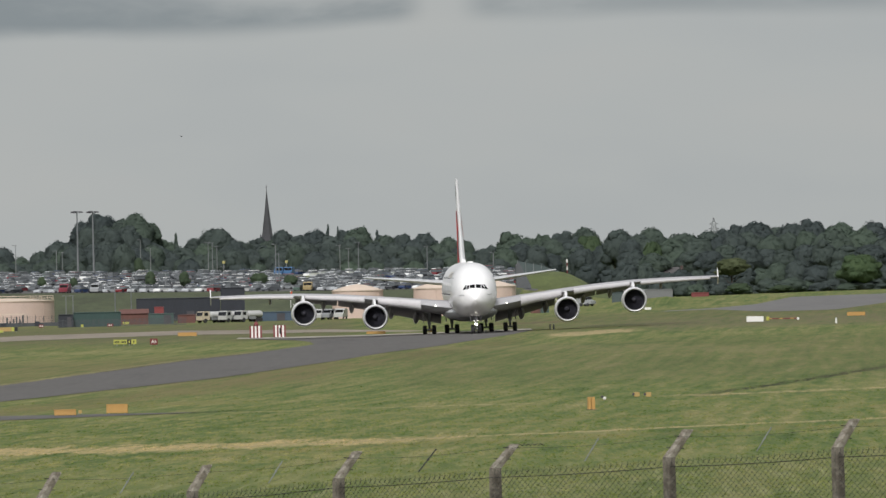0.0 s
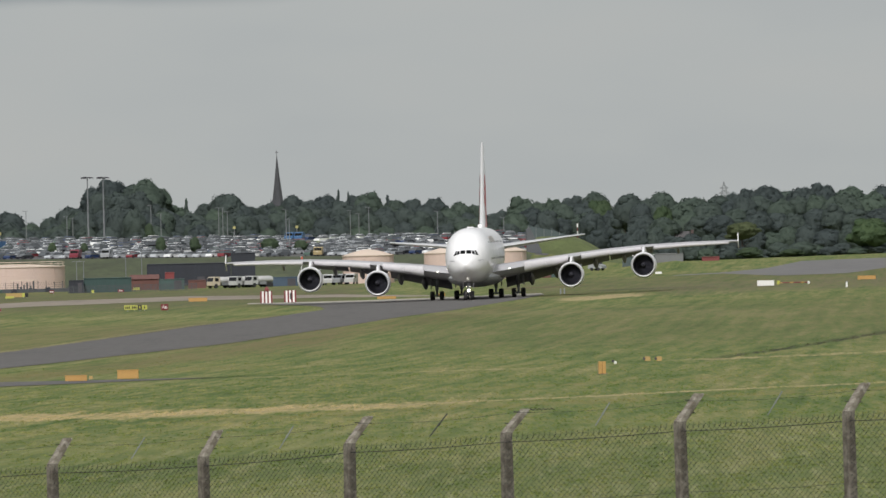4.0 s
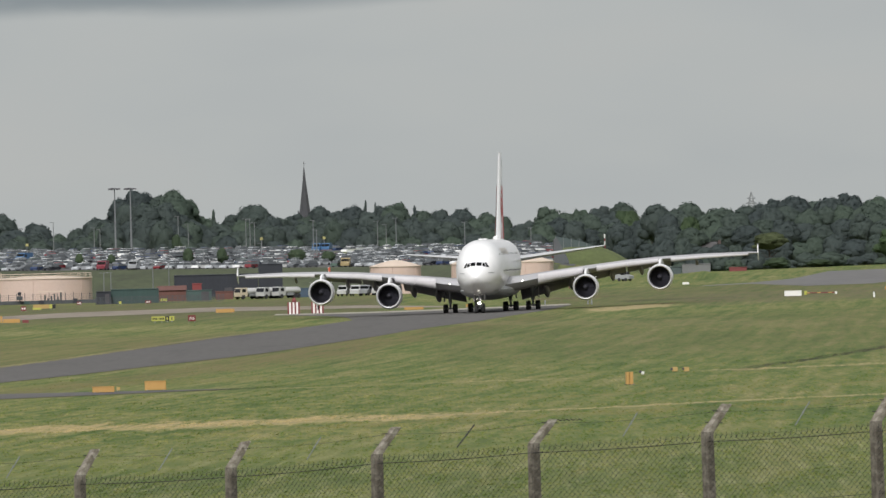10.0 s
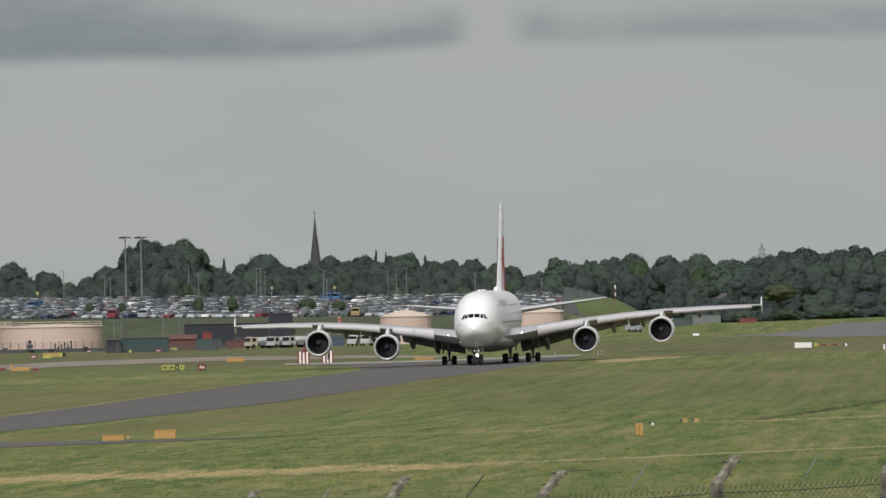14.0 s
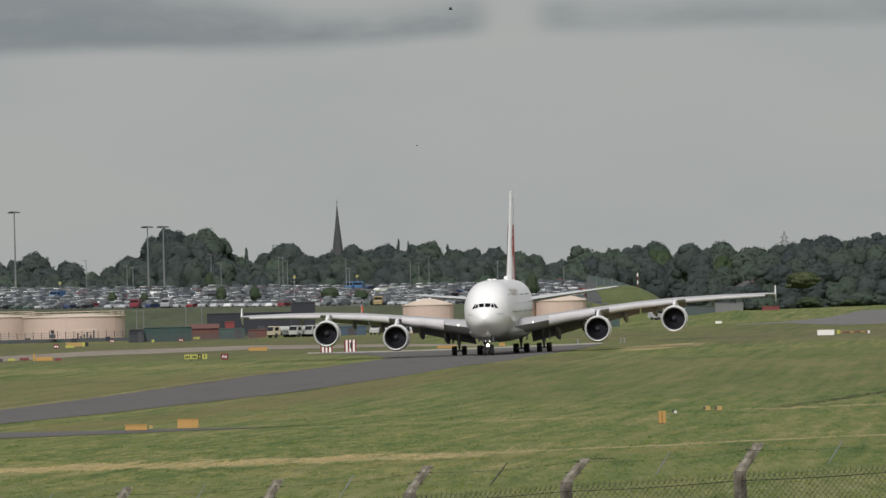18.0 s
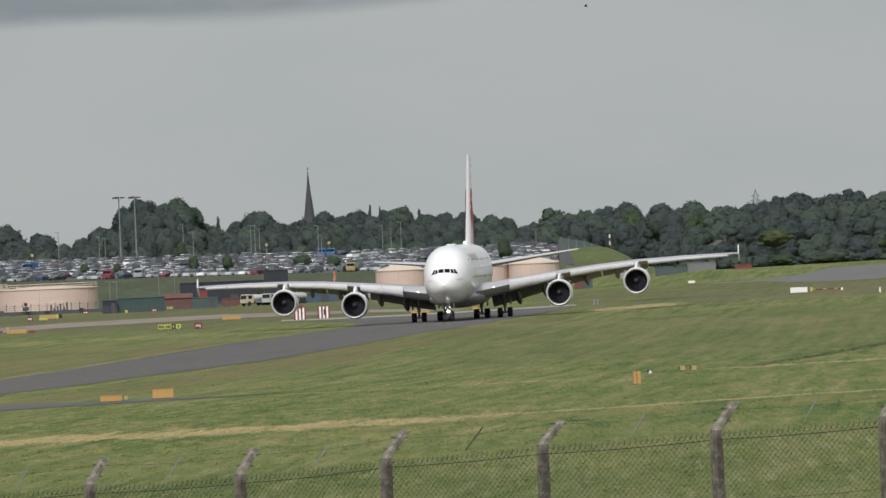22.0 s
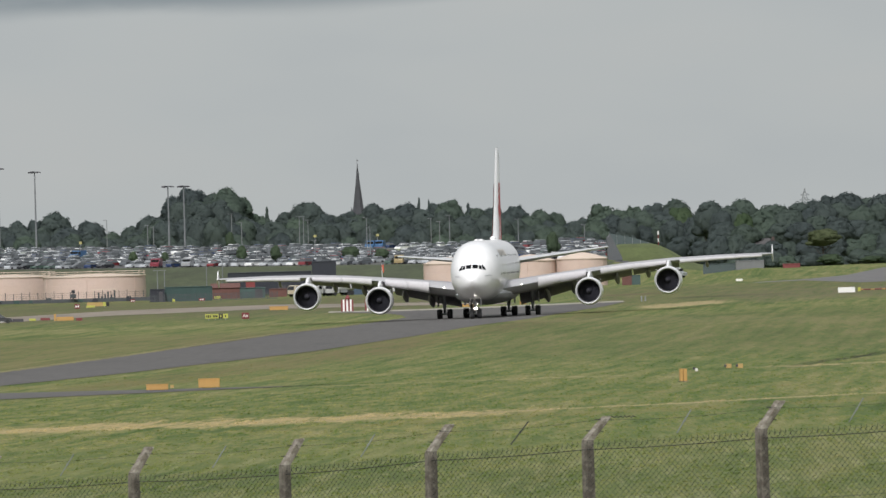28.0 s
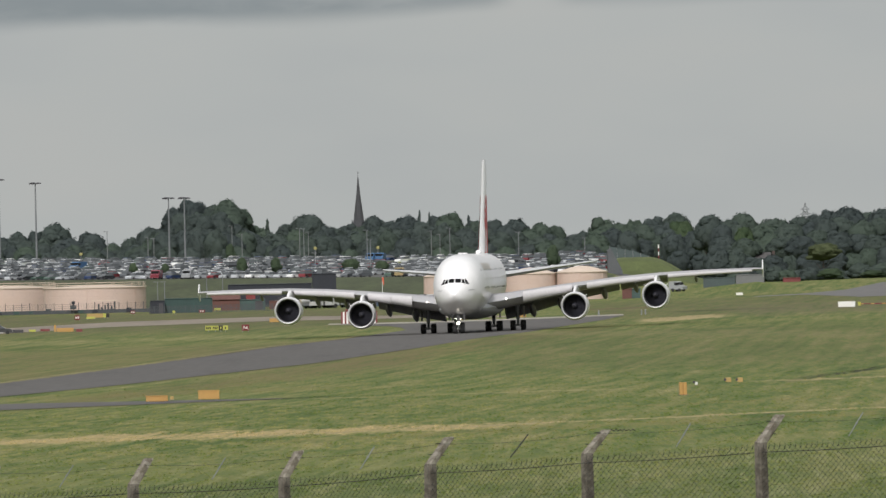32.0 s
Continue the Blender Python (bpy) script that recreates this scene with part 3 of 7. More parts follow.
def build_airliner():
    jet = thing("airliner", pose(10, 1910, 0), "white four-engined double-deck airliner taxiing towards the fence", "airplane")
    jet.rotation_mode = "QUATERNION"
    bm = fresh()
    stations = sorted({p[0] for p in HULL} | {0.1, 0.5, 1.2, 2.1, 3.2, 4.5, 6, 8} | set(range(16, 60, 4)))
    rings(bm, [[section(a, k * math.tau / 40) for k in range(40)] for a in stations])
    bmesh.ops.recalc_face_normals(bm, faces=bm.faces[:])
    for f in bm.faces:
        c = f.calc_center_median()
        f.material_index = 1 if c.z < 3.0 and 8 < c.y + A0 < 60 else 0
    part("fuselage", bm, [WHITE, BELLY], jet, "gloss white double-deck fuselage", 40)
    # wing-to-body fairing
    bm = fresh()
    fair = [(17.5, 0.8, 0.3), (19.5, 2.9, 0.8), (23, 4.0, 1.3), (30, 4.35, 1.6), (38, 4.2, 1.55), (44, 3.4, 1.1), (47.5, 1.2, 0.4)]
    rings(bm, [[Vector((w * math.cos(k * math.tau / 20), a - A0, 3.35 + h * math.sin(k * math.tau / 20) * 1.0)) for k in range(20)] for a, w, h in fair])
    bmesh.ops.recalc_face_normals(bm, faces=bm.faces[:])
    part("belly_fairing", bm, BELLY, jet, "grey bulged belly fairing", 40)
    # flight deck windows
    for s in (-1, 1):
        for q in (((0.07, 7.03), (0.8, 7.0), (0.86, 7.5), (0.07, 7.58)), ((0.92, 6.98), (1.42, 6.84), (1.2, 7.44), (0.96, 7.5)), ((1.5, 6.82), (1.92, 6.76), (1.42, 7.52), (1.28, 7.46))):
            bm = fresh()
            patch_on_nose(bm, [(s * x, z) for x, z in (q if s > 0 else q[::-1])])
            part("cockpit_window", bm, GLASS_DARK, jet, "dark flight deck window")
    for s in (-1, 1):
        bm = fresh()
        patch_on_nose(bm, [(s * 1.75, 5.9), (s * 2.55, 5.94), (s * 2.55, 6.03), (s * 1.75, 5.99)], 0.02)
        part("nose_lettering", bm, BELLY, jet, "illegible grey lettering as plain bars")
    # cabin windows and doors along both decks
    window = mesh_of("cabin_window", box(fresh(), -0.02, 0.02, -0.09, 0.09, -0.13, 0.13), GLASS_DARK)
    for s in (-1, 1):
        for z, a0, a1 in ((6.15, 10, 58), (8.65, 9, 50)):
            a = a0
            while a < a1:
                if not any(abs(a - d) < 0.9 for d in (12, 20, 30, 41, 51)):
                    top, bot, w = hull(a)
                    zc = bot + (top - bot) * 0.47
                    h = top - zc if z > zc else zc - bot
                    x = w * (1 - (abs(z - zc) / h) ** 2.25) ** (1 / 2.25)
                    part("cabin_window", window, None, jet, m=pose(s * (x - 0.012), a - A0, z, 0, -s * math.degrees(math.atan2(z - zc, x)) * 0.8, 0))
                a += 1.06 if z < 7 else 1.06
        for a in (12, 20, 30, 41, 51):
            bm = fresh()
            rows = [[section(a + u * 0.55, k, 0.012 if abs(u) < 1 else -0.01) for k in (s * (math.pi / 2 + t) for t in (-0.22, -0.08, 0.06, 0.2, 0.32))] for u in (-1, -0.96, 0.96, 1)]
            rings(bm, rows, 0, False)
            part("cabin_door", bm, WHITE, jet, "white cabin door")
        # gold titles along the upper deck, drawn as plain bars
        for i in range(8):
            bm = fresh()
            rings(bm, [[section(13.5 + i * 1.9 + u, s * (math.pi * 0.69 + t), 0.03) for t in (-0.13, 0, 0.13)] for u in (0, 0.6, 1.2)], 0, False)
            part("title_bar", bm, GOLD_PAINT, jet, "gold title lettering as a plain bar")
    bm = fresh()
    rows = []
    for i in range(5):
        rr = 0.45 + i * 0.255
        tw = 0.1 * math.sin(i * 0.8)
        wd = 0.1 + 0.03 * i
        rows.append([Vector((rr * math.cos(tw + e * wd / rr), 1.25 + e * 0.16, rr * math.sin(tw + e * wd / rr))) for e in (-1, 1)])
    rings(bm, rows, 0, False)
    blade = mesh_of("fan_blade", bm, FAN_DARK)
    # wings
    for s in (-1, 1):
        bm = fresh()
        bs = [w[0] for w in WING] + [7.5, 12.5, 17, 23, 28.5, 35]
        rings(bm, [foil_loop(s, b) for b in sorted(bs)])
        bmesh.ops.recalc_face_normals(bm, faces=bm.faces[:])
        for f in bm.faces:
            c = f.calc_center_median()
            le, chord = wing_at(abs(c.x))[:2]
            f.material_index = 1 if (c.y + A0 - le) / chord < 0.13 else 0
        wing = part("wing", bm, [WING_GREY, EDGE_GREY], jet, "grey swept wing with drooped leading edge", 50)
        for b0, b1, dr in ((7.7, 10.9, 0.08), (10.93, 14.2, 0.11), (16.2, 20.7, 0.16), (20.73, 25.2, 0.16), (27.0, 31.0, 0.16), (31.03, 34.8, 0.14), (34.83, 38.3, 0.12)):
            bm = fresh()
            rings(bm, [foil_loop(s, b0 + (b1 - b0) * i / 3, 0, 0.17, 0.82, dr + 0.1, 0.3) for i in range(4)])
            bmesh.ops.recalc_face_normals(bm, faces=bm.faces[:])
            part("slat", bm, SLAT, wing, "pale extended slat", 50)
        for b0, b1 in ((4.2, 13.6), (14.0, 20.0), (20.2, 26.6)):
            bm = fresh()
            rings(bm, [flap_loop(s, b0 + (b1 - b0) * i / 3) for i in range(4)])
            bmesh.ops.recalc_face_normals(bm, faces=bm.faces[:])
            part("flap", bm, WING_GREY, wing, "lowered trailing edge flap", 50)
        for b0, b1 in ((27.0, 32.5), (32.7, 38.0)):
            bm = fresh()
            rings(bm, [flap_loop(s, b0 + (b1 - b0) * i / 2, 4) for i in range(3)])
            bmesh.ops.recalc_face_normals(bm, faces=bm.faces[:])
            part("aileron", bm, WING_GREY, wing, "outer aileron", 50)
        for b, size in ((8.2, 1.0), (12.0, 0.95), (18.0, 0.85), (22.3, 0.75), (30.5, 0.5)):
            le, chord, z, th, tw = wing_at(b)
            bm = fresh()
            prof = [(0.04, 0), (0.28, 0.8), (0.4, 2.0), (0.4, 3.4), (0.26, 5.0), (0.04, 6.2)]
            rings(bm, [[Vector((s * b + r * size * 1.15 * math.cos(k * math.tau / 12), le + chord * 0.6 + h * size - A0, z - th * 0.5 - 0.55 * size - h * size * 0.25 + r * size * 1.6 * math.sin(k * math.tau / 12))) for k in range(12)] for r, h in prof])
            bmesh.ops.recalc_face_normals(bm, faces=bm.faces[:])
            part("flap_track_fairing", bm, WING_GREY, wing, "grey flap track fairing", 40)
        # tip fence
        bm = fresh()
        le, chord, z, th, tw = wing_at(39.6)
        outline = [(0.0, 0.0), (1.4, 1.15), (2.3, 1.3), (2.9, 0.2), (2.5, -1.15), (1.7, -1.1)]
        rings(bm, [[Vector((s * (39.62 + dx), le + u - A0, z + v)) for u, v in outline] for dx in (0, 0.11)])
        bmesh.ops.recalc_face_normals(bm, faces=bm.faces[:])
        part("wingtip_fence", bm, WHITE, wing, "white wingtip fence")
        # root light
        bm = fresh()
        le, chord, z, th, tw = wing_at(5.5)
        bmesh.ops.create_uvsphere(bm, u_segments=10, v_segments=6, radius=0.085, matrix=Matrix.Translation((s * 5.5, le - A0 - 0.06, z + 0.12)))
        part("landing_light", bm, LAMP_GLOW, wing, "lit wing root light")
        # engines
        for b, lip, zc, r in ((14.8, 23.6, 3.06, 1.0), (25.6, 31.5, 4.03, 1.0)):
            y = lip - A0
            bm = fresh()
            outer = [(1.66, 0.03), (1.74, 0.0), (1.8, 0.04), (1.86, 0.2), (1.93, 0.6), (1.98, 1.3), (1.97, 2.4), (1.86, 3.6), (1.62, 4.8), (1.42, 5.5), (1.32, 5.5), (1.3, 4.6), (1.5, 3.0), (1.5, 1.6), (1.5, 0.8), (1.52, 0.4), (1.6, 0.12)]
            loops = [[Vector((s * b + rr * math.cos(k * math.tau / 40), y + h, zc + rr * math.sin(k * math.tau / 40))) for k in range(40)] for rr, h in outer]
            rings(bm, loops + [loops[0]], 0, True, False)
            bmesh.ops.remove_doubles(bm, verts=bm.verts[:], dist=1e-4)
            bmesh.ops.recalc_face_normals(bm, faces=bm.faces[:])
            for f in bm.faces:
                c = f.calc_center_median()
                rr = math.hypot(c.x - s * b, c.z - zc)
                f.material_index = 1 if c.y - y < 0.25 else 2 if rr < 1.56 and c.y - y < 5.3 else 0
            nac = part("engine", bm, [WHITE, CHROME, DARK_METAL], jet, "white turbofan nacelle with bright inlet lip", 40)
            for k in range(24):
                part("fan_blade", blade, None, nac, m=Matrix.Translation((s * b, y, zc)) @ Matrix.Rotation(k * math.tau / 24, 4, "Y"))
            bm = fresh()
            lathe(bm, [(1.49, 1.75), (0.4, 1.75)], "Y", 30, 0, (s * b, y, zc), True)
            part("fan_backing", bm, FAN_DARK, nac, "dark duct behind the fan")
            bm = fresh()
            lathe(bm, [(0.02, 0.62), (0.16, 0.7), (0.3, 0.88), (0.42, 1.15), (0.46, 1.4)], "Y", 20, 0, (s * b, y, zc))
            part("spinner", bm, FAN_DARK, nac, "dark spinner", 50)
            bm = fresh()
            rings(bm, [[Vector((s * b + rr * math.cos(0.5 * k), y + 0.58 + 1.44 * rr * rr + rr * 0.22, zc + rr * math.sin(0.5 * k))) for rr in (0.08 + 0.018 * k, 0.14 + 0.018 * k)] for k in range(11)], 0, False)
            part("spinner_mark", bm, DARK_METAL, nac, "grey spiral mark on the spinner")
            # pylon
            le, chord, wz = wing_at(b)[:3]
            bm = fresh()
            sec = [(1.1, zc + 1.75, zc + 1.95, 0.1), (2.2, zc + 1.7, zc + 2.35, 0.26), (4.2, zc + 1.5, wz + 0.05, 0.3), (le - lip + 0.6, zc + 1.3, wz + 0.1, 0.3), (le - lip + 3.5, zc + 1.5, wz - 0.1, 0.24), (le - lip + 5, wz - 0.7, wz - 0.4, 0.1)]
            rings(bm, [[Vector((s * b + u * w, y + h, v)) for u, v in ((-1, z0), (1, z0), (1, (z0 + z1) / 2), (0.6, z1), (-0.6, z1), (-1, (z0 + z1) / 2))] for h, z0, z1, w in sec])
            bmesh.ops.recalc_face_normals(bm, faces=bm.faces[:])
            part("pylon", bm, WHITE, nac, "white engine pylon", 40)
            bm = fresh()
            for e in (0.75, math.pi - 0.75):
                c, q = math.cos(e), math.sin(e)
                rings(bm, [[Vector((s * b + c * rr + o * q * 0.03, y + h, zc + q * rr - o * c * 0.03)) for o in (-1, 1)] for rr, h in ((1.95, 1.0), (2.3, 2.0), (2.25, 2.5))], 0, False)
            part("strake", bm, WHITE, nac, "nacelle strake")
        # tailplane
        bm = fresh()
        tail = [(1.2, 60.2, 9.6, 7.55, 0.95), (8, 65.0, 6.4, 8.3, 0.6), (15.0, 69.8, 3.2, 9.05, 0.28), (15.25, 70.4, 2.3, 9.08, 0.16)]
        rings(bm, [[Vector((s * b, le + ch * c - A0, z + h * th)) for c, h in FOIL] for b, le, ch, z, th in tail])
        bmesh.ops.recalc_face_normals(bm, faces=bm.faces[:])
        part("tailplane", bm, BELLY, jet, "pale grey tailplane", 50)
    # fin
    bm = fresh()
    fin = [(10.3, 51.8, 15.0, 1.35), (12.0, 54.6, 13.0, 1.2), (16.5, 58.8, 10.2, 0.95), (21, 63.0, 7.4, 0.7), (23.7, 65.6, 5.6, 0.5), (24.1, 66.3, 4.6, 0.3)]

    def fin_loop(z, le, ch, th, c0=0.0, c1=1.0, grow=0.0):
        return [Vector((h * th * 0.84 + math.copysign(grow, h) * (abs(h) > 0.01), le + ch * (c0 + (c1 - c0) * c) - A0, z)) for c, h in FOIL]

    rings(bm, [fin_loop(*f) for f in fin])
    bmesh.ops.recalc_face_normals(bm, faces=bm.faces[:])
    vfin = part("fin", bm, WHITE, jet, "tall white tail fin with red, green and black waves", 50)

    def fin_width(z, c):
        for p, q in zip(fin, fin[1:]):
            if z <= q[0]:
                s = (z - p[0]) / (q[0] - p[0])
                le, ch, th = [p[i] + (q[i] - p[i]) * s for i in (1, 2, 3)]
                break
        h = next(h0 + (h1 - h0) * (c - c0) / (c1 - c0) for (c1, h1), (c0, h0) in zip(FOIL[:6], FOIL[1:7]) if c0 <= c <= c1)
        return le + ch * c - A0, h * th * 0.84

    for s in (-1, 1):
        for m, c0, c1, z0, z1 in ((RED_PAINT, 0.15, 0.95, 10.9, 19.0), (GREEN_PAINT, 0.7, 0.95, 20.2, 23.4), (BLACK_PAINT, 0.955, 0.97, 11.2, 13.0)):
            bm = fresh()
            rows = []
            for i in range(9):
                z = z0 + (z1 - z0) * i / 8
                row = []
                for j in range(5):
                    c = min(0.98, max(0.03, c0 + (c1 - c0) * j / 4 + 0.05 * math.sin(i * 0.9)))
                    y, w = fin_width(z, c)
                    row.append((s * (w + 0.025), y, z))
                rows.append(row)
            rings(bm, rows, 0, False)
            part("fin_wave", bm, m, vfin, "painted wave on the fin")
    # dorsal aerials
    for a in (15, 24, 50):
        bm = fresh()
        box(bm, -0.35, 0.35, a - A0 - 0.9, a - A0 + 0.9, 10.8, 11.35 if a == 50 else 11.05, 0, 0.15)
        part("antenna_fairing", bm, WHITE, jet, "white aerial fairing")
    # landing gear
    wheels = []

    def wheel_mesh():
        bm = fresh()
        lathe(bm, [(0.4, -0.22), (0.62, -0.29), (0.69, -0.21), (0.7, 0), (0.69, 0.21), (0.62, 0.29), (0.4, 0.22)], "X", 24, 0)
        lathe(bm, [(0.06, -0.22), (0.36, -0.2), (0.4, -0.13)], "X", 16, 1)
        lathe(bm, [(0.4, 0.13), (0.36, 0.2), (0.06, 0.22)], "X", 16, 1)
        for k in range(6):
            t = k * math.tau / 6
            for e in (-1, 1):
                box(bm, e * 0.2 - 0.02, e * 0.2 + 0.02, 0.2 * math.cos(t) - 0.04, 0.2 * math.cos(t) + 0.04, 0.2 * math.sin(t) - 0.04, 0.2 * math.sin(t) + 0.04, 0)
        return mesh_of("wheel", bm, [TYRE, STEEL], 40)

    wm = wheel_mesh()
    legs = [("nose_gear", 0, 5.6, [0.0], 0.5, 2.6)] + [("wing_gear", s * 6.25, 33.6, [-0.85, 0.85], 0.72, 4.3) for s in (-1, 1)] + [("body_gear", s * 2.65, 36.9, [-1.65, 0, 1.65], 0.78, 3.0) for s in (-1, 1)]
    for name, b, a, axles, half, top in legs:
        bm = fresh()
        y = a - A0
        loops = [[Vector((b + r * math.cos(k * math.tau / 14), y + r * math.sin(k * math.tau / 14), z)) for k in range(14)] for r, z in ((0.17, 0.65), (0.17, 1.5), (0.27, 1.55), (0.27, 2.1), (0.3, 2.15), (0.3, top))]
        rings(bm, loops)
        leg = part(name, bm, STEEL, jet, "grey steel landing gear leg", 40)
        out = (0.9 if b >= 0 else -0.9) * (1 if b else 0)
        for nm, p, q, r in (("drag_brace", (b, y, 1.7), (b, y + 1.6, top), 0.13), ("side_brace", (b, y, 1.9), (b + out, y, top), 0.11), ("torque_link", (b, y - 0.3, 0.9), (b, y - 0.55, 1.3), 0.06), ("torque_link", (b, y - 0.55, 1.3), (b, y - 0.25, 1.7), 0.06)):
            part(nm, tube(fresh(), p, q, r), STEEL, leg)
        for ax in axles:
            part("axle", tube(fresh(), (b - half, y + ax, 0.7), (b + half, y + ax, 0.7), 0.13), STEEL, leg)
        if len(axles) > 1:
            part("bogie_beam", tube(fresh(), (b, y + axles[0], 0.72), (b, y + axles[-1], 0.72), 0.19), STEEL, leg)
        for s in ((-1, 1) if name == "nose_gear" else (1 if b > 0 else -1,)):
            d = 0.78 if name == "nose_gear" else b * s + 0.88
            part("gear_door", box(fresh(), s * d - 0.035, s * d + 0.035, y - 1.3, y + 1.35, 1.8, 2.75 if name == "nose_gear" else 3.3, 0, 0.02), WING_GREY, leg, "open grey gear door")
        for ax in axles:
            for s in (-1, 1):
                w = part("wheel", wm, None, leg, "black tyre on a grey rim", m=pose(b + s * half, y + ax, 0.7))
                wheels.append(w)
        if name == "nose_gear":
            for dx, z, r in ((-0.3, 2.05, 0.04), (0.3, 2.05, 0.04), (0.0, 1.45, 0.2)):
                bm = fresh()
                bmesh.ops.create_uvsphere(bm, u_segments=12, v_segments=8, radius=r, matrix=Matrix.Translation((b + dx, y - 0.35, z)))
                part("taxi_light", bm, LAMP_GLOW, leg, "lit taxi light")
    return jet, wheels


airliner, airliner_wheels = build_airliner()


# ---- perimeter fence ----
OCHRE = material("faded_ochre_paint", (0.4, 0.27, 0.1), 0.6, vary=0.1)
STEEL_ROD = material("grey_steel_rod", (0.18, 0.195, 0.18), 0.6, 0.3, vary=0.15)


def cord(bm, pts, r, n):
    """One continuous wire along a line of points."""
    q = (pts[-1] - pts[0]).to_track_quat("Z", "Y").to_matrix()
    rings(bm, [[p + q @ Vector((r * math.cos(k * math.tau / n), r * math.sin(k * math.tau / n), 0)) for k in range(n)] for p in pts])


def build_fence():
    fence = thing("perimeter_fence", pose(0, 145, ground(0, 145)), "chain-link fence on cranked concrete posts with slack barbed wire", "fence")
    inv = fence.matrix_basis.inverted()
    # elbows of the posts: x, distance, height; each post leans a little in its own way
    elbows = [(-8.9, 157.8, 10.6), (-7.2, 155.2, 10.7), (-5.42, 152.6, 10.79), (-3.56, 150.0, 10.89), (-1.8, 147.4, 10.98), (-0.15, 144.8, 11.14), (1.52, 142.2, 11.26), (3.38, 139.6, 11.38), (5.08, 137.0, 11.49), (6.8, 134.4, 11.6), (8.5, 131.8, 11.7)]
    along = Vector((1.72, -2.6, 0.11)).normalized()
    turn = math.degrees(math.atan2(along.y, along.x))
    rnd = random.Random(4)
    for i, (x, y, z) in enumerate(elbows):
        z -= 0.01
        x -= 0.01 if i == 6 else 0.045
        base = ground(x, y) - 0.3
        bm = fresh()
        w = 0.053
        lean = rnd.uniform(-0.012, 0.012)
        tip = Vector((0.192 + rnd.uniform(-0.02, 0.03), 0.105, 0.305))
        broken = i == 6
        if broken:
            tip.x += 0.06
        loops = []
        top = 0.86 if broken else 1.0
        for k, (px, py, pz, s) in enumerate(((lean * (base - z), 0, base - z, 1.1), (lean * -1.0, 0, -1.0, 1.06), (0, 0, -0.02, 1.0), (0.006, 0.003, 0.015, 0.99), (tip.x * 0.5, tip.y * 0.5, tip.z * 0.5, 0.93), (tip.x * top * 0.97, tip.y, tip.z * top * 0.96, 0.86), (tip.x * top + 0.004, tip.y, tip.z * top, 0.66))):
            c, q = math.cos(radians(turn)), math.sin(radians(turn))
            loop = []
            for u, v in ((-1, -0.8), (-0.8, -1), (0.8, -1), (1, -0.8), (1, 0.8), (0.8, 1), (-0.8, 1), (-1, 0.8)):
                j = 1 + rnd.uniform(-0.03, 0.03)
                u, v = u * w * s * j, v * w * s * j
                loop.append(Vector((px + u * c - v * q, py + u * q + v * c, pz + rnd.uniform(-0.006, 0.006))))
            loops.append(loop)
        rings(bm, loops)
        bmesh.ops.recalc_face_normals(bm, faces=bm.faces[:])
        # the arm above the elbow takes the copy painted as if lit from above
        for f in bm.faces:
            f.material_index = 1 if f.calc_center_median().z > 0.02 else 0
        post = part("post", bm, [CONCRETE, SKY_LIT_LICHENED], fence, "weathered concrete post with a broken crank" if broken else "weathered cranked concrete post", m=inv @ pose(x, y, z))
        for f in (0.35, 0.75):
            p = Vector((tip.x * f, tip.y * f, tip.z * f))
            part("tie_wire", tube(fresh(), p + Vector((-0.1, 0, 0.008)), p + Vector((0.09, 0, -0.004)), 0.005, None, 5), WIRE, post, "dark tie wire")
        if broken:
            bm = fresh()
            p = Vector((tip.x * 0.8, tip.y, tip.z * 0.84))
            cord(bm, [p + Vector((0.02 + 0.0175 * k, 0, 0.012 * math.sin(k * 2.4))) for k in range(19)], 0.006, 5)
            part("barbed_end", bm, WIRE, post, "rusty coil of barbed wire")
    # chain link between the posts
    pitch, rise, low = 0.1, 0.064, 1.25
    for i in range(len(elbows) - 1):
        p, q = Vector(elbows[i]), Vector(elbows[i + 1])
        span = q - p
        flat = Vector((span.x, span.y, 0)).length
        slope = span.z / flat
        d = Vector((span.x / flat, span.y / flat, 0))
        across = Vector((d.y, -d.x, 0)) * 0.004
        verts, faces = [], []

        def rod(a, b, r=0.0027):
            k = len(verts)
            for e in (a, b):
                for j in range(3):
                    t = j * math.tau / 3
                    verts.append(e + d * (r * math.cos(t)) + across * (r / 0.004 * math.sin(t)))
            faces.extend([(k, k + 1, k + 4, k + 3), (k + 1, k + 2, k + 5, k + 4), (k + 2, k, k + 3, k + 5)])

        def at(s, h):
            sag = -0.015 * math.sin(math.pi * min(1, max(0, s / flat)))
            # the netting is stretched over the outer face of the posts
            return p + d * s + across * 15 + Vector((0, 0, h + slope * s + sag))

        n = int(flat / pitch)
        rows = int(low / rise)
        top = -0.06
        for c in range(-rows, n):
            for way in (1, -1):
                s0 = c * pitch if way > 0 else (c + rows) * pitch
                pts = []
                for r in range(rows + 1):
                    s = s0 + way * r * pitch
                    if -0.001 <= s <= flat + 0.001:
                        pts.append(at(s, top - rows * rise + r * rise + (0.035 if r == rows else 0)))
                if len(pts) > 1:
                    off = across * way
                    if (pts[0] - pts[-1]).length > 0.2:
                        mid = pts[len(pts) // 2]
                        rod(pts[0] + off, mid + off)
                        rod(mid + off, pts[-1] + off)
        for c in range(n):
            s = (c + 0.5) * pitch
            rod(at(s, top - 0.01), at(s + 0.02, top + 0.055))
        me = bpy.data.meshes.new("chain_link")
        me.from_pydata([inv @ v for v in verts], [], faces)
        me.materials.append(MESH_WIRE)
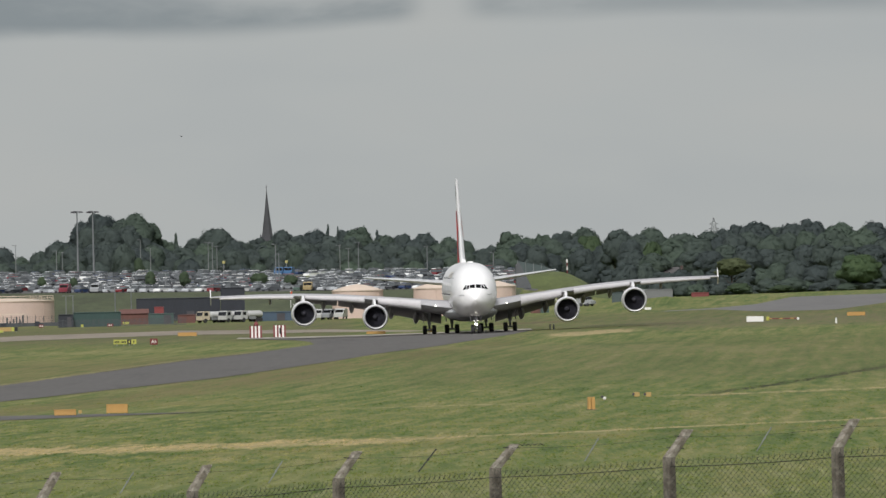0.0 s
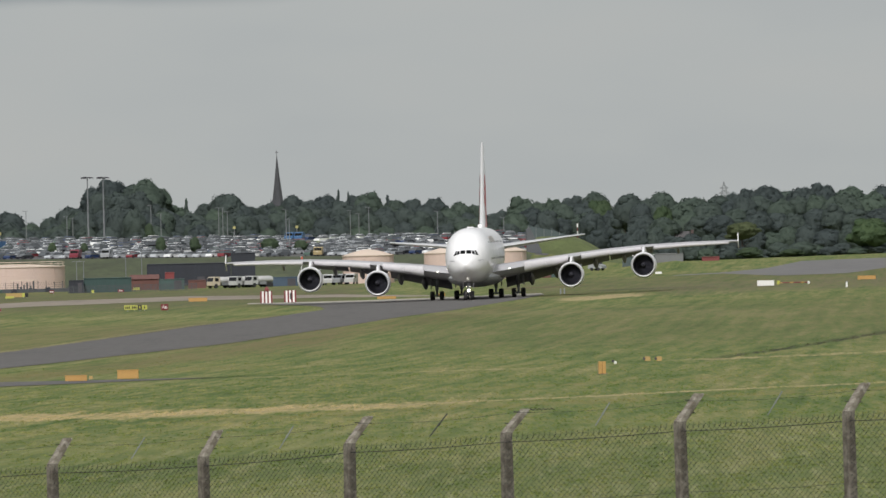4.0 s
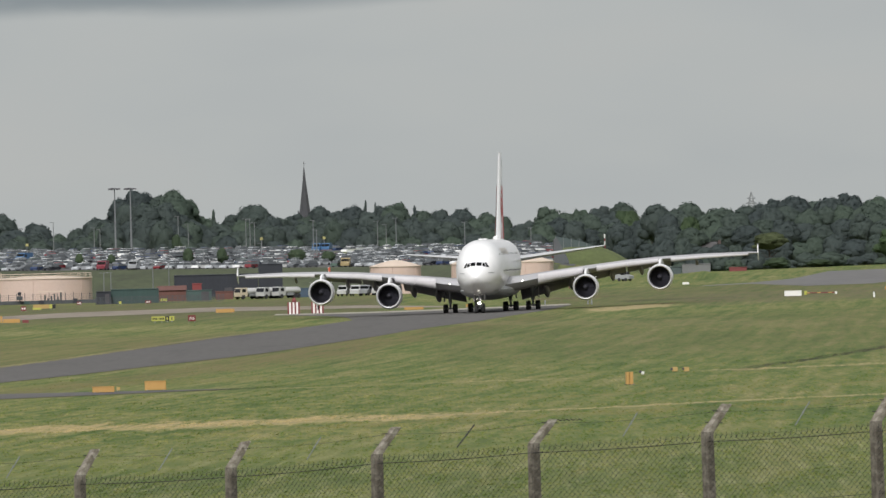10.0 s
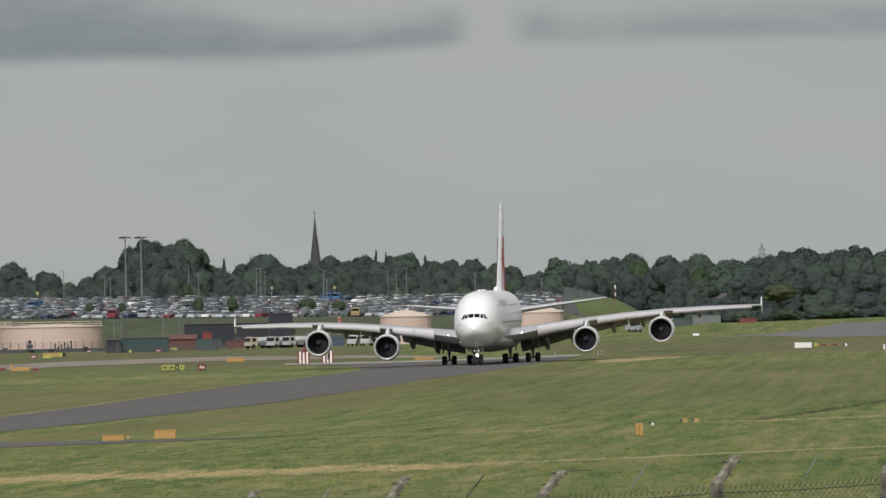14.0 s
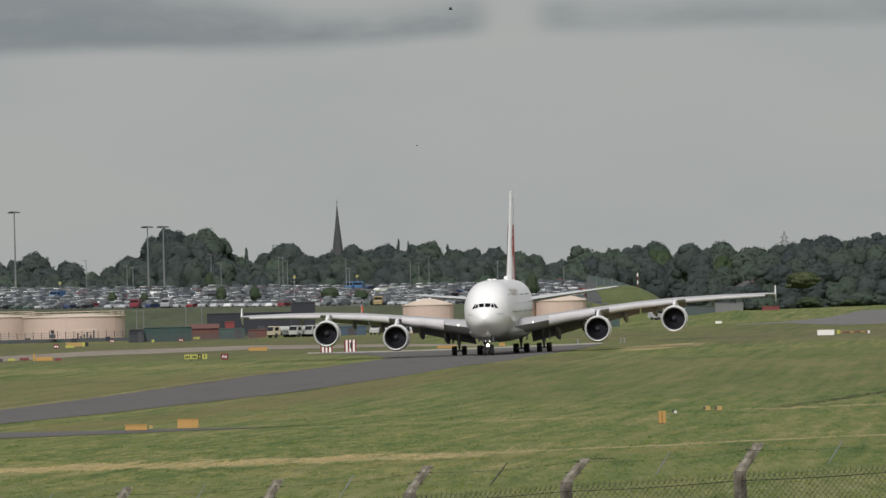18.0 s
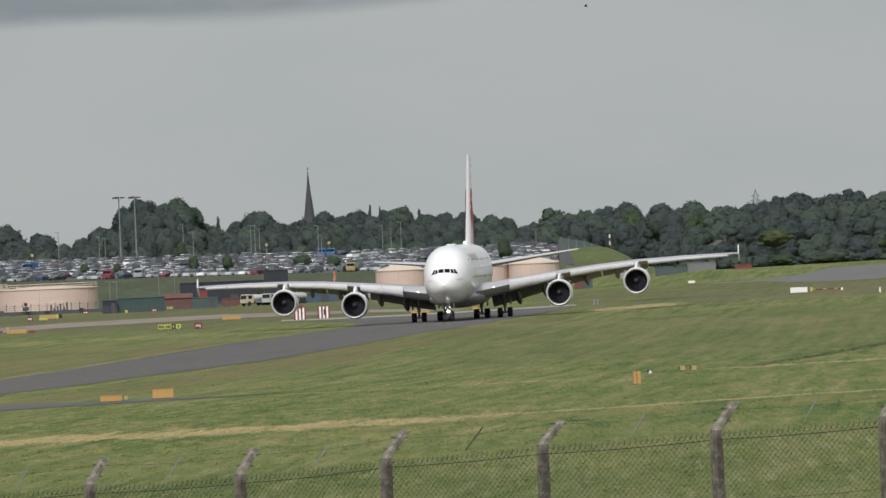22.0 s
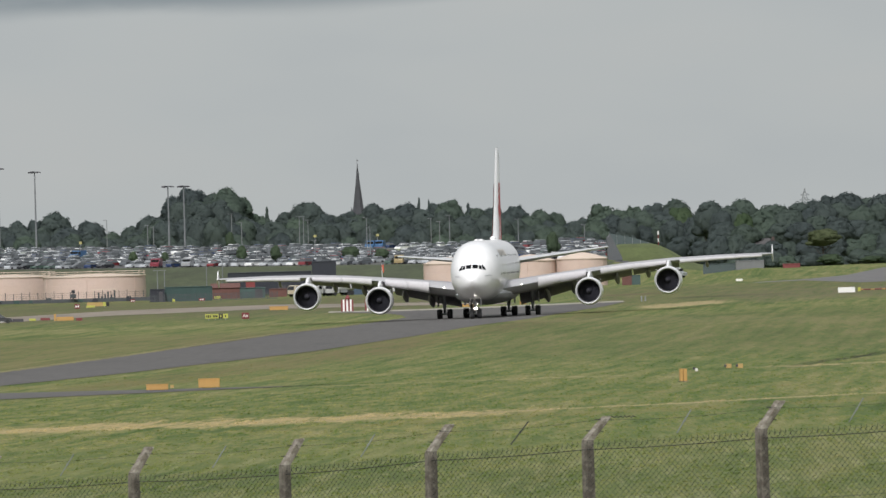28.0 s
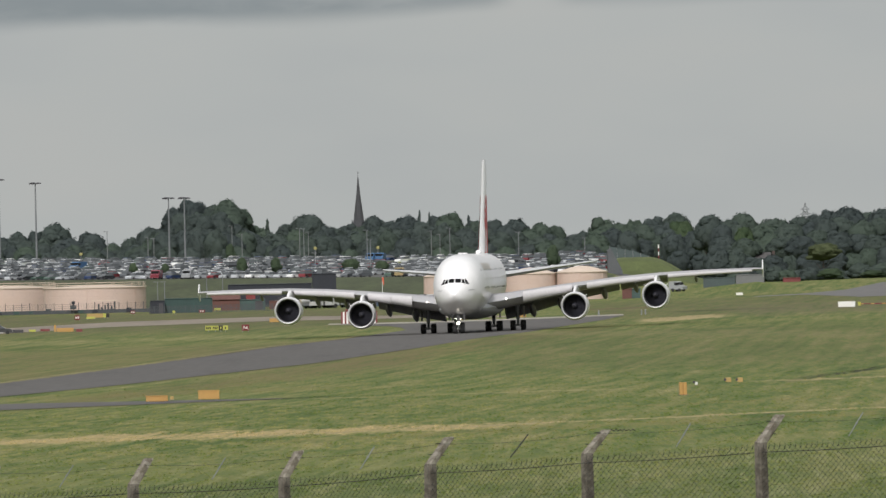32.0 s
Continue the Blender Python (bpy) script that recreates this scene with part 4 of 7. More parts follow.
        tagged(part("chain_link_panel", me, None, fence, "dark grey chain-link panel"), kind="stuff")
        for h, r in ((-0.1, 0.0045), (-0.75, 0.0025)):
            bm = fresh()
            pts = [inv @ at(flat * k / 8, h) for k in range(9)]
            cord(bm, pts, r, 5)
            part("line_wire", bm, WIRE, fence, "taut line wire")
        bm = fresh()
        for f in (0.75,):
            pts = [inv @ (at(flat * k / 8, 0.29 * f - 0.018 * math.sin(math.pi * k / 8)) + Vector((0.165 * f, 0.1 * f, 0))) for k in range(9)]
            cord(bm, pts, 0.0017, 4)
        part("barbed_strand", bm, WIRE, fence, "thin slack barbed strand")
        # slanting dropper halfway along the bay
        bm = fresh()
        a = inv @ (at(flat * 0.53, 0.03))
        b = inv @ (at(flat * 0.53, 0.275) + Vector((0.2 if i == 5 else 0.16, 0.09, 0)))
        tube(bm, a, b, 0.007, None, 6)
        tube(bm, a.lerp(b, 0.5), a.lerp(b, 0.58), 0.012, None, 6)
        part("dropper", bm, WIRE if i == 5 else STEEL_ROD, fence, "slanting dark steel dropper" if i == 5 else "slanting grey steel dropper")


build_fence()


# ---- boards, signs and barriers on the airfield ----
RED_SIGN = material("red_sign", (0.15, 0.016, 0.02), 0.5, vary=0.05)
YELLOW_SIGN = material("yellow_sign", (0.42, 0.42, 0.085), 0.5, vary=0.05)
BLACK_SIGN = material("black_sign", (0.015, 0.015, 0.015), 0.5, vary=0.1)
SIGN_WHITE = material("sign_white", (0.78, 0.77, 0.74), 0.5, vary=0.05)
BRICK_RED = material("faded_red", (0.18, 0.045, 0.044), 0.7, vary=0.1)
GREY_METAL = material("grey_metal", (0.3, 0.31, 0.32), 0.5, 0.4, vary=0.1)


def stand(x, y, turn=0, dz=0.0):
    return pose(x, y, ground(x, y) + dz, 0, 0, turn)


def letters(text, size, mat, parent, m, name="lettering"):
    cu = bpy.data.curves.new(name, "FONT")
    cu.body, cu.size, cu.align_x, cu.align_y, cu.extrude = text, size, "CENTER", "CENTER", 0.01
    tmp = bpy.data.objects.new(name, cu)
    me = bpy.data.meshes.new_from_object(tmp)
    bpy.data.objects.remove(tmp)
    me.materials.clear()
    me.materials.append(mat)
    return part(name, me, None, parent, "white lettering %s" % text, m=m)


def board(name, x, y, w, h, mat, label, category, feet=0.12, turn=0, group="", thick=0.12, ribs=True):
    """A marker board on short feet, with a folded top edge and ribs behind."""
    ob = thing(name, stand(x, y, turn), label, category, group)
    bm = fresh()
    box(bm, -w / 2, w / 2, -thick / 2, thick / 2, feet, feet + h, 0, min(0.03, h * 0.08))
    part("panel", bm, mat, ob)
    for s in (-1, 1):
        bm = fresh()
        box(bm, s * w * 0.38 - 0.03, s * w * 0.38 + 0.03, -thick, thick, -0.1, feet + 0.02)
        part("foot", bm, GREY_METAL, ob)
    if ribs:
        for s in (-0.3, 0.3):
            bm = fresh()
            box(bm, s * w - 0.015, s * w + 0.015, -thick / 2 - 0.02, -thick / 2 + 0.005, feet + h * 0.04, feet + h * 0.96)
            part("rib", bm, mat, ob)
        bm = fresh()
        box(bm, -w / 2 - 0.02, w / 2 + 0.02, -thick / 2 - 0.03, thick / 2 + 0.03, feet + h - 0.03, feet + h + 0.02)
        part("top_edge", bm, mat, ob)
    return ob


def build_boards():
    board("marker_board", -21.1, 956, 1.6, 0.42, ORANGE, "low weathered orange marker board in the grass", "marker board", 0.04, 3, "orange boards by the track")
    board("marker_board", -17.4, 961, 1.56, 0.66, ORANGE, "tall weathered orange marker board beside the service track", "marker board", 0.04, -2, "orange boards by the track")
    board("marker_box", -20.4, 975, 0.26, 0.24, OCHRE, "small dull ochre box in the grass", "marker", 0.02, ribs=False)
    ob = thing("equipment_cabinet", stand(15.7, 870, 8), "pair of narrow orange cabinets in the grass", "cabinet")
    for dx, w in ((-0.13, 0.2), (0.12, 0.24)):
        bm = fresh()
        box(bm, dx - w / 2, dx + w / 2, -0.2, 0.2, 0, 0.86, 0, 0.02)
        part("cabinet_panel", bm, ORANGE, ob)
    bm = fresh()
    box(bm, -0.3, 0.3, -0.3, 0.3, -0.1, 0.05)
    part("plinth", bm, CONCRETE, ob)
    for x, y, g in ((18.3, 960, 0), (21.0, 979, 1), (21.8, 976, 1)):
        ob = thing("approach_light" if g else "grass_light", stand(x, y), "small ochre light box with a black lens" if g else "small white light with a black cap", "light", "light boxes in the grass")
        bm = fresh()
        if g:
            box(bm, -0.12, 0.3, -0.15, 0.15, 0.02, 0.36, 0, 0.03)
        else:
            box(bm, -0.1, 0.12, -0.1, 0.1, 0.02, 0.22, 0, 0.03)
        part("housing", bm, OCHRE if g else SIGN_WHITE, ob)
        bm = fresh()
        tube(bm, (-0.16, -0.16, 0.22), (-0.16, 0.1, 0.22), 0.1, None, 12)
        part("lens", bm, DARK_METAL, ob)
        bm = fresh()
        tube(bm, (0.05, 0, -0.1), (0.05, 0, 0.05), 0.06)
        part("stem", bm, GREY_METAL, ob)
    # taxiway signs
    ob = board("taxiway_sign", -30.25, 1991, 1.14, 0.94, RED_SIGN, "red taxiway sign lettered A6 in white", "sign", 0.2, 0, thick=0.2, ribs=False)
    letters("A6", 0.72, SIGN_WHITE, ob, pose(0, -0.125, 0.67, 90, 0, 0))
    ob = thing("taxiway_sign", stand(-35.0, 2012), "row of yellow taxiway direction signs with one black panel", "sign")
    for x0, x1, m in ((-1.75, -0.72, YELLOW_SIGN), (-0.68, 0.3, YELLOW_SIGN), (0.34, 0.94, BLACK_SIGN), (0.98, 1.75, YELLOW_SIGN)):
        bm = fresh()
        box(bm, x0, x1, -0.1, 0.1, 0.25, 0.95, 0, 0.02)
        pan = part("sign_panel", bm, m, ob, "black location panel" if m is BLACK_SIGN else "yellow direction panel")
        for k in range(3 if x1 - x0 > 0.9 else 1):
            bm = fresh()
            c = x0 + (x1 - x0) * (k + 1) / (4 if x1 - x0 > 0.9 else 2)
            box(bm, c - 0.09, c + 0.09, -0.115, -0.1, 0.42, 0.78)
            part("lettering_bar", bm, YELLOW_SIGN if m is BLACK_SIGN else BLACK_SIGN, pan, "illegible lettering as a plain bar")
        bm = fresh()
        tube(bm, ((x0 + x1) / 2, 0, -0.1), ((x0 + x1) / 2, 0, 0.3), 0.05)
        part("leg", bm, GREY_METAL, ob)
    # striped marker boards
    for x, y, mark in ((-15.42, 2080, 0), (-11.62, 2077, 1)):
        ob = thing("striped_board", stand(x, y), "red and white vertically striped board" + (" with a black mark" if mark else " with a red lamp on top"), "marker board", "striped boards beside the taxiway")
        for k in range(7):
            bm = fresh()
            box(bm, -0.98 + k * 0.28, -0.98 + (k + 1) * 0.28 - 0.004, -0.06, 0.06, 0.1, 1.98, 0, 0.01)
            part("stripe", bm, SIGN_WHITE if k % 2 else BRICK_RED, ob)
        bm = fresh()
        for s in (-0.8, 0.8):
            box(bm, s - 0.05, s + 0.05, 0.06, 0.14, -0.1, 1.9)
        part("frame", bm, GREY_METAL, ob)
        bm = fresh()
        if mark:
            lathe(bm, [(0.02, -0.5), (0.16, -0.35), (0.12, 0), (0.17, 0.35), (0.02, 0.5)], "Z", 12, 0, (0.12, -0.1, 1.1))
            part("mark", bm, BLACK_SIGN, ob, "black mark", 40)
        else:
            lathe(bm, [(0.35, 0), (0.4, 0.25), (0.2, 0.6), (0.05, 0.75)], "Z", 14, 0, (0.1, 0.1, 1.98))
            part("lamp", bm, BRICK_RED, ob, "red lamp dome", 40)
    board("marker_board", -27.6, 2184, 3.1, 0.62, ORANGE, "long low orange board beside the concrete taxiway", "marker board", 0.1)
    board("marker_board", 3.65, 2078, 3.0, 0.4, ORANGE, "long low orange board beyond the taxiway edge", "marker board", 0.05)
    board("marker_board", 12.4, 2073, 1.0, 0.5, ORANGE, "dull orange marker board beyond the taxiway", "marker board", 0.1)
    board("marker_board", 80.6, 2099, 2.9, 0.6, ORANGE, "orange marker board on the grass rise", "marker board", 0.1)
    board("white_board", 62.2, 2027, 2.65, 0.82, SIGN_WHITE, "plain white board standing on the grass", "marker board", 0.05)
    board("white_board", 57.5, 2552, 1.3, 0.45, SIGN_WHITE, "small white board on the far grass", "marker board", 0.05)
    ob = thing("barrier_pole", stand(67.3, 2050, -30), "red and yellow barrier pole lying near the white board", "barrier")
    for k in range(8):
        bm = fresh()
        tube(bm, (-2.6 + k * 0.65, 0, 0.28), (-1.97 + k * 0.65, 0, 0.28), 0.09, None, 8)
        part("pole_section", bm, (BRICK_RED if k % 3 else ORANGE), ob)
    bm = fresh()
    box(bm, 2.5, 2.8, -0.12, 0.12, 0, 0.45, 0, 0.02)
    part("end_post", bm, SIGN_WHITE, ob, "white end post")
    bm = fresh()
    box(bm, -2.9, -2.5, -0.15, 0.15, 0, 0.62, 0, 0.02)
    part("pivot_post", bm, YELLOW_SIGN, ob, "yellow pivot post")
    ob = thing("marker_post", stand(71.6, 1942), "short white marker post in the grass", "marker")
    bm = fresh()
    tube(bm, (0, 0, 0), (0, 0, 0.75), 0.16, 0.12, 10)
    part("shaft", bm, SIGN_WHITE, ob)
    bm = fresh()
    tube(bm, (0, 0, 0.75), (0, 0, 0.83), 0.17, 0.1, 10)
    part("cap", bm, GREY_METAL, ob)
    # works barriers on the concrete taxiway
    for x, y, w, h, m, lab in ((-66.6, 2118, 1.1, 0.35, YELLOW_SIGN, "yellow plastic works barrier"), (-64.6, 2120, 1.5, 0.4, BRICK_RED, "red plastic works barrier"), (-62.4, 2100, 0.35, 1.1, ORANGE, "upright orange lamp stand"), (-60.7, 2097, 2.7, 0.62, ORANGE, "orange plastic works barrier"), (-58.2, 2088, 1.0, 0.45, BRICK_RED, "dark red works barrier"), (-69.0, 2101, 3.0, 0.5, DARK_METAL, "dark grey barrier block"), (-71.2, 2105, 0.7, 0.7, SIGN_WHITE, "white barrier box")):
        board("works_barrier", x, y, w, h, m, lab + " on the concrete", "barrier", 0.04, ribs=False, group="works barriers", thick=0.4)
    # stop boards and lamps farther off
    for x, y, w, h, m, lab in ((-67.1, 2396, 0.95, 0.85, RED_SIGN, "red stop sign"), (-60.7, 2555, 0.9, 0.6, RED_SIGN, "red sign"), (-46.9, 2536, 1.15, 0.55, RED_SIGN, "red sign"), (-45.0, 2602, 1.3, 0.5, YELLOW_SIGN, "yellow sign"), (-52.4, 2540, 0.5, 0.5, YELLOW_SIGN, "small yellow sign"), (-65.3, 2420, 1.6, 0.4, YELLOW_SIGN, "pale yellow sign")):
        ob = board("airfield_sign", x, y, w, h, m, lab + " standing in the grass before the tanks", "sign", 0.15, ribs=False)
        for dx in ((-0.2, 0.2) if m is RED_SIGN else ()):
            bm = fresh()
            box(bm, dx - 0.12, dx + 0.12, -0.085, -0.06, 0.15 + h * 0.3, 0.15 + h * 0.7)
            part("lettering_bar", bm, SIGN_WHITE, ob, "illegible white lettering as a plain bar")
    ob = thing("taxiway_sign", stand(-65.0, 2446), "long yellow taxiway sign with a black end panel", "sign")
    for x0, x1, m, lab in ((-1.7, 1.3, OCHRE, "yellow sign panel"), (1.34, 1.85, YELLOW_SIGN, "lime yellow panel"), (1.89, 2.5, BLACK_SIGN, "black end panel")):
        bm = fresh()
        box(bm, x0, x1, -0.1, 0.1, 0.2, 0.95, 0, 0.02)
        pan = part("sign_panel", bm, m, ob, lab)
        bm = fresh()
        tube(bm, ((x0 + x1) / 2, 0, -0.1), ((x0 + x1) / 2, 0, 0.25), 0.05)
        part("leg", bm, GREY_METAL, ob)


build_boards()


# ---- fuel tanks, sheds and the yard ----
YARD_GREEN = material("dark_green_sheet", (0.028, 0.06, 0.055), 0.6, vary=0.12, size=2, stretch=(3, 1, 0.3))
NAVY = material("navy_sheet", (0.018, 0.021, 0.03), 0.6, vary=0.15, size=2, stretch=(3, 1, 0.3))
BRICKWORK = material("red_brickwork", (0.13, 0.06, 0.05), 0.85, vary=0.15, size=1)
TEAL = material("teal_sheet", (0.05, 0.085, 0.08), 0.6, vary=0.1, size=2)
GREY_WALL = material("grey_concrete_wall", (0.1, 0.105, 0.112), 0.85, vary=0.12, size=3)
VAN_WHITE = material("van_white", (0.43, 0.43, 0.42), 0.35, vary=0.05)
BLUE_SHEET = material("blue_sheet", (0.045, 0.12, 0.25), 0.5, vary=0.1)
SILVER = material("silver_car_paint", (0.3, 0.31, 0.32), 0.3, vary=0.04)
CREAM = material("cream_paint", (0.5, 0.43, 0.32), 0.4, vary=0.06)
BRIGHT_RED = material("bright_red_sheet", (0.2, 0.04, 0.04), 0.5, vary=0.1)
SCREEN = material("grey_green_screen", (0.07, 0.092, 0.092), 0.8, vary=0.1, size=3)
PALE_SHED = material("pale_grey_sheet", (0.16, 0.165, 0.165), 0.7, vary=0.08, size=3)
DULL_BLUE = material("dull_blue_sheet", (0.05, 0.08, 0.12), 0.6, vary=0.1)
YARD_FENCE = material("dark_yard_fence", (0.06, 0.065, 0.07), 0.7, vary=0.15)


def tank(x, y, r, h, cone, label):
    ob = thing("fuel_tank", pose(x, y, ground(x, y) - 0.3), label, "tank", "beige fuel tanks")
    courses = 3
    for k in range(courses):
        bm = fresh()
        z0, z1 = h * k / courses, h * (k + 1) / courses
        n = 48
        lathe(bm, [(r - 0.02 * k, z0), (r - 0.02 * k, z1 - 0.03), (r - 0.05 - 0.02 * k, z1)], "Z", n)
        part("shell_course", bm, TANK, ob, smooth_angle=30)
    bm = fresh()
    lathe(bm, [(r + 0.12, h - 0.12), (r + 0.12, h + 0.02), (r - 0.1, h + 0.05), (r * 0.6, h + cone * 0.55), (r * 0.25, h + cone * 0.9), (0.05, h + cone)], "Z", 48)
    part("roof", bm, TANK_ROOF, ob, "shallow coned tank roof", 25)
    for k in range(6):
        t = 0.4 + k * math.tau / 6
        bm = fresh()
        tube(bm, (r * math.cos(t) * 1.004, r * math.sin(t) * 1.004, 0.1), (r * math.cos(t) * 1.004, r * math.sin(t) * 1.004, h - 0.15), 0.06, None, 6)
        part("stiffener", bm, TANK, ob)
    if cone < 1.0:
        n = 26
        upright = mesh_of("rail_post", tube(fresh(), (0, 0, 0), (0, 0, 0.97), 0.035, None, 5), TANK_ROOF)
        for k in range(n):
            t = k * math.tau / n
            part("rail_post", upright, None, ob, m=Matrix.Translation((math.cos(t) * (r - 0.15), math.sin(t) * (r - 0.15), h)))
        for up in (0.5, 0.95):
            bm = fresh()
            loops = [[Vector(((r - 0.15 + 0.035 * math.cos(e)) * math.cos(t), (r - 0.15 + 0.035 * math.cos(e)) * math.sin(t), h + up + 0.035 * math.sin(e))) for e in (0, 1.57, 3.14, 4.71)] for t in (k * math.tau / 52 for k in range(53))]
            rings(bm, loops, 0, True, False)
            part("guard_rail", bm, TANK_ROOF, ob, "pale guard rail")
    return ob


def shed(name, x0, x1, y, depth, h, mat, label, category, roof="flat", base=None, door=True):
    """A long building with a plinth, panel joints, doors and its own roof."""
    z = ground((x0 + x1) / 2, y) if base is None else base
    w = x1 - x0
    ob = thing(name, pose((x0 + x1) / 2, y, z - 0.2), label, category)
    bm = fresh()
    box(bm, -w / 2, w / 2, 0, depth, 0, h, 0, 0.04)
    part("wall", bm, mat, ob)
    n = max(2, int(w / 2.4))
    for k in range(n + 1):
        bm = fresh()
        c = -w / 2 + w * k / n
        box(bm, c - 0.07, c + 0.07, -0.08, 0.0, 0.05, h - 0.05)
        part("post", bm, mat, ob)
    bm = fresh()
    if roof == "gable":
        rings(bm, [[Vector((x, -0.3, h)), Vector((x, depth / 2, h + 0.9)), Vector((x, depth + 0.3, h)), Vector((x, depth / 2, h - 0.05))] for x in (-w / 2 - 0.2, w / 2 + 0.2)])
        bmesh.ops.recalc_face_normals(bm, faces=bm.faces[:])
    else:
        box(bm, -w / 2 - 0.1, w / 2 + 0.1, -0.12, depth + 0.1, h, h + 0.16, 0, 0.02)
    part("roof", bm, mat, ob)
    if not door:
        return ob
    bm = fresh()
    box(bm, w * 0.1, w * 0.1 + min(1.6, w * 0.3), -0.1, -0.01, 0.05, min(2.2, h - 0.2))
    part("door", bm, DARK_METAL, ob)
    return ob


def van(x, y, turn, label, mat=None, length=4.6):
    ob = thing("van", stand(x, y, turn), label, "van", "" if mat else "white vans in the yard")
    bm = fresh()
    h, w = 2.15, 0.95
    prof = [(-length / 2, 0.45), (-length / 2, 1.05), (-length / 2 + 0.75, 1.25), (-length / 2 + 1.45, h - 0.1), (-length / 2 + 1.8, h), (length / 2 - 0.1, h), (length / 2, h - 0.2), (length / 2, 0.45)]
    rings(bm, [[Vector((a, b * w * k, z)) for a, z in prof] for b, k in ((-1, 1.0), (1, 1.0))])
    bmesh.ops.recalc_face_normals(bm, faces=bm.faces[:])
    part("body", bm, mat or VAN_WHITE, ob)
    for s in (-1, 1):
        bm = fresh()
        box(bm, -length / 2 + 1.0, -length / 2 + 2.1, s * (w + 0.005) - 0.01, s * (w + 0.005) + 0.01, 1.3, 1.85)
        part("side_window", bm, GLASS_DARK, ob)
        for a in (-length / 2 + 0.85, length / 2 - 0.95):
            bm = fresh()
            tube(bm, (a, s * 0.78, 0.34), (a, s * 1.0, 0.34), 0.34, None, 14)
            part("wheel", bm, TYRE, ob)
    bm = fresh()
    box(bm, -length / 2 + 0.85, -length / 2 + 1.4, -0.8, 0.8, 1.32, h - 0.22, m=None)
    part("windscreen", bm, GLASS_DARK, ob)
    return ob


def bowser(x, y, turn, cab_mat):
    """A fuel bowser, nose along local -x: chassis, rounded tank, cab, wheels and hose locker."""
    ob = thing("fuel_bowser", stand(x, y, turn), "white fuel bowser with a %s cab parked in the yard" % ("cream" if cab_mat is CREAM else "white"), "truck", "fuel bowsers in the yard")
    bm = fresh()
    box(bm, -2.9, 3.1, -0.5, 0.5, 0.5, 0.75, 0, 0.03)
    part("chassis", bm, DARK_METAL, ob)
    bm = fresh()
    rings(bm, [[Vector((u, r * 1.08 * math.cos(k * math.tau / 20), 1.5 + r * 0.74 * math.sin(k * math.tau / 20))) for k in range(20)] for u, r in ((-1.1, 0.86), (-0.95, 1.0), (2.9, 1.0), (3.05, 0.86))])
    bmesh.ops.recalc_face_normals(bm, faces=bm.faces[:])
    part("tank", bm, VAN_WHITE, ob, "rounded white tank", 40)
    bm = fresh()
    prof = [(-3.1, 0.55), (-3.1, 1.35), (-2.85, 2.2), (-2.6, 2.3), (-1.3, 2.3), (-1.25, 0.55)]
    rings(bm, [[Vector((u, w, h)) for u, h in prof] for w in (-1.05, 1.05)])
    bmesh.ops.recalc_face_normals(bm, faces=bm.faces[:])
    cab = part("cab", bm, cab_mat, ob)
    bm = fresh()
    rings(bm, [[Vector((u, w, h)) for u, h in ((-3.12, 1.38), (-2.9, 2.12), (-2.88, 2.12), (-3.1, 1.38))] for w in (-0.95, 0.95)])
    bmesh.ops.recalc_face_normals(bm, faces=bm.faces[:])
    part("windscreen", bm, GLASS_DARK, cab, "dark windscreen")
    for e in (-1, 1):
        part("side_window", box(fresh(), -2.6, -1.7, e * 1.06 - 0.012, e * 1.06 + 0.012, 1.4, 2.05), GLASS_DARK, cab, "dark side window")
        for u in (-2.3, 1.4, 2.4):
            part("wheel", tube(fresh(), (u, e * 0.78, 0.45), (u, e * 1.06, 0.45), 0.45, None, 14), TYRE, ob)
        part("hose_locker", box(fresh(), -0.8, 1.0, e * 0.98 - 0.06, e * 0.98 + 0.06, 0.55, 1.1, 0, 0.03), GREY_METAL, ob)
    return ob


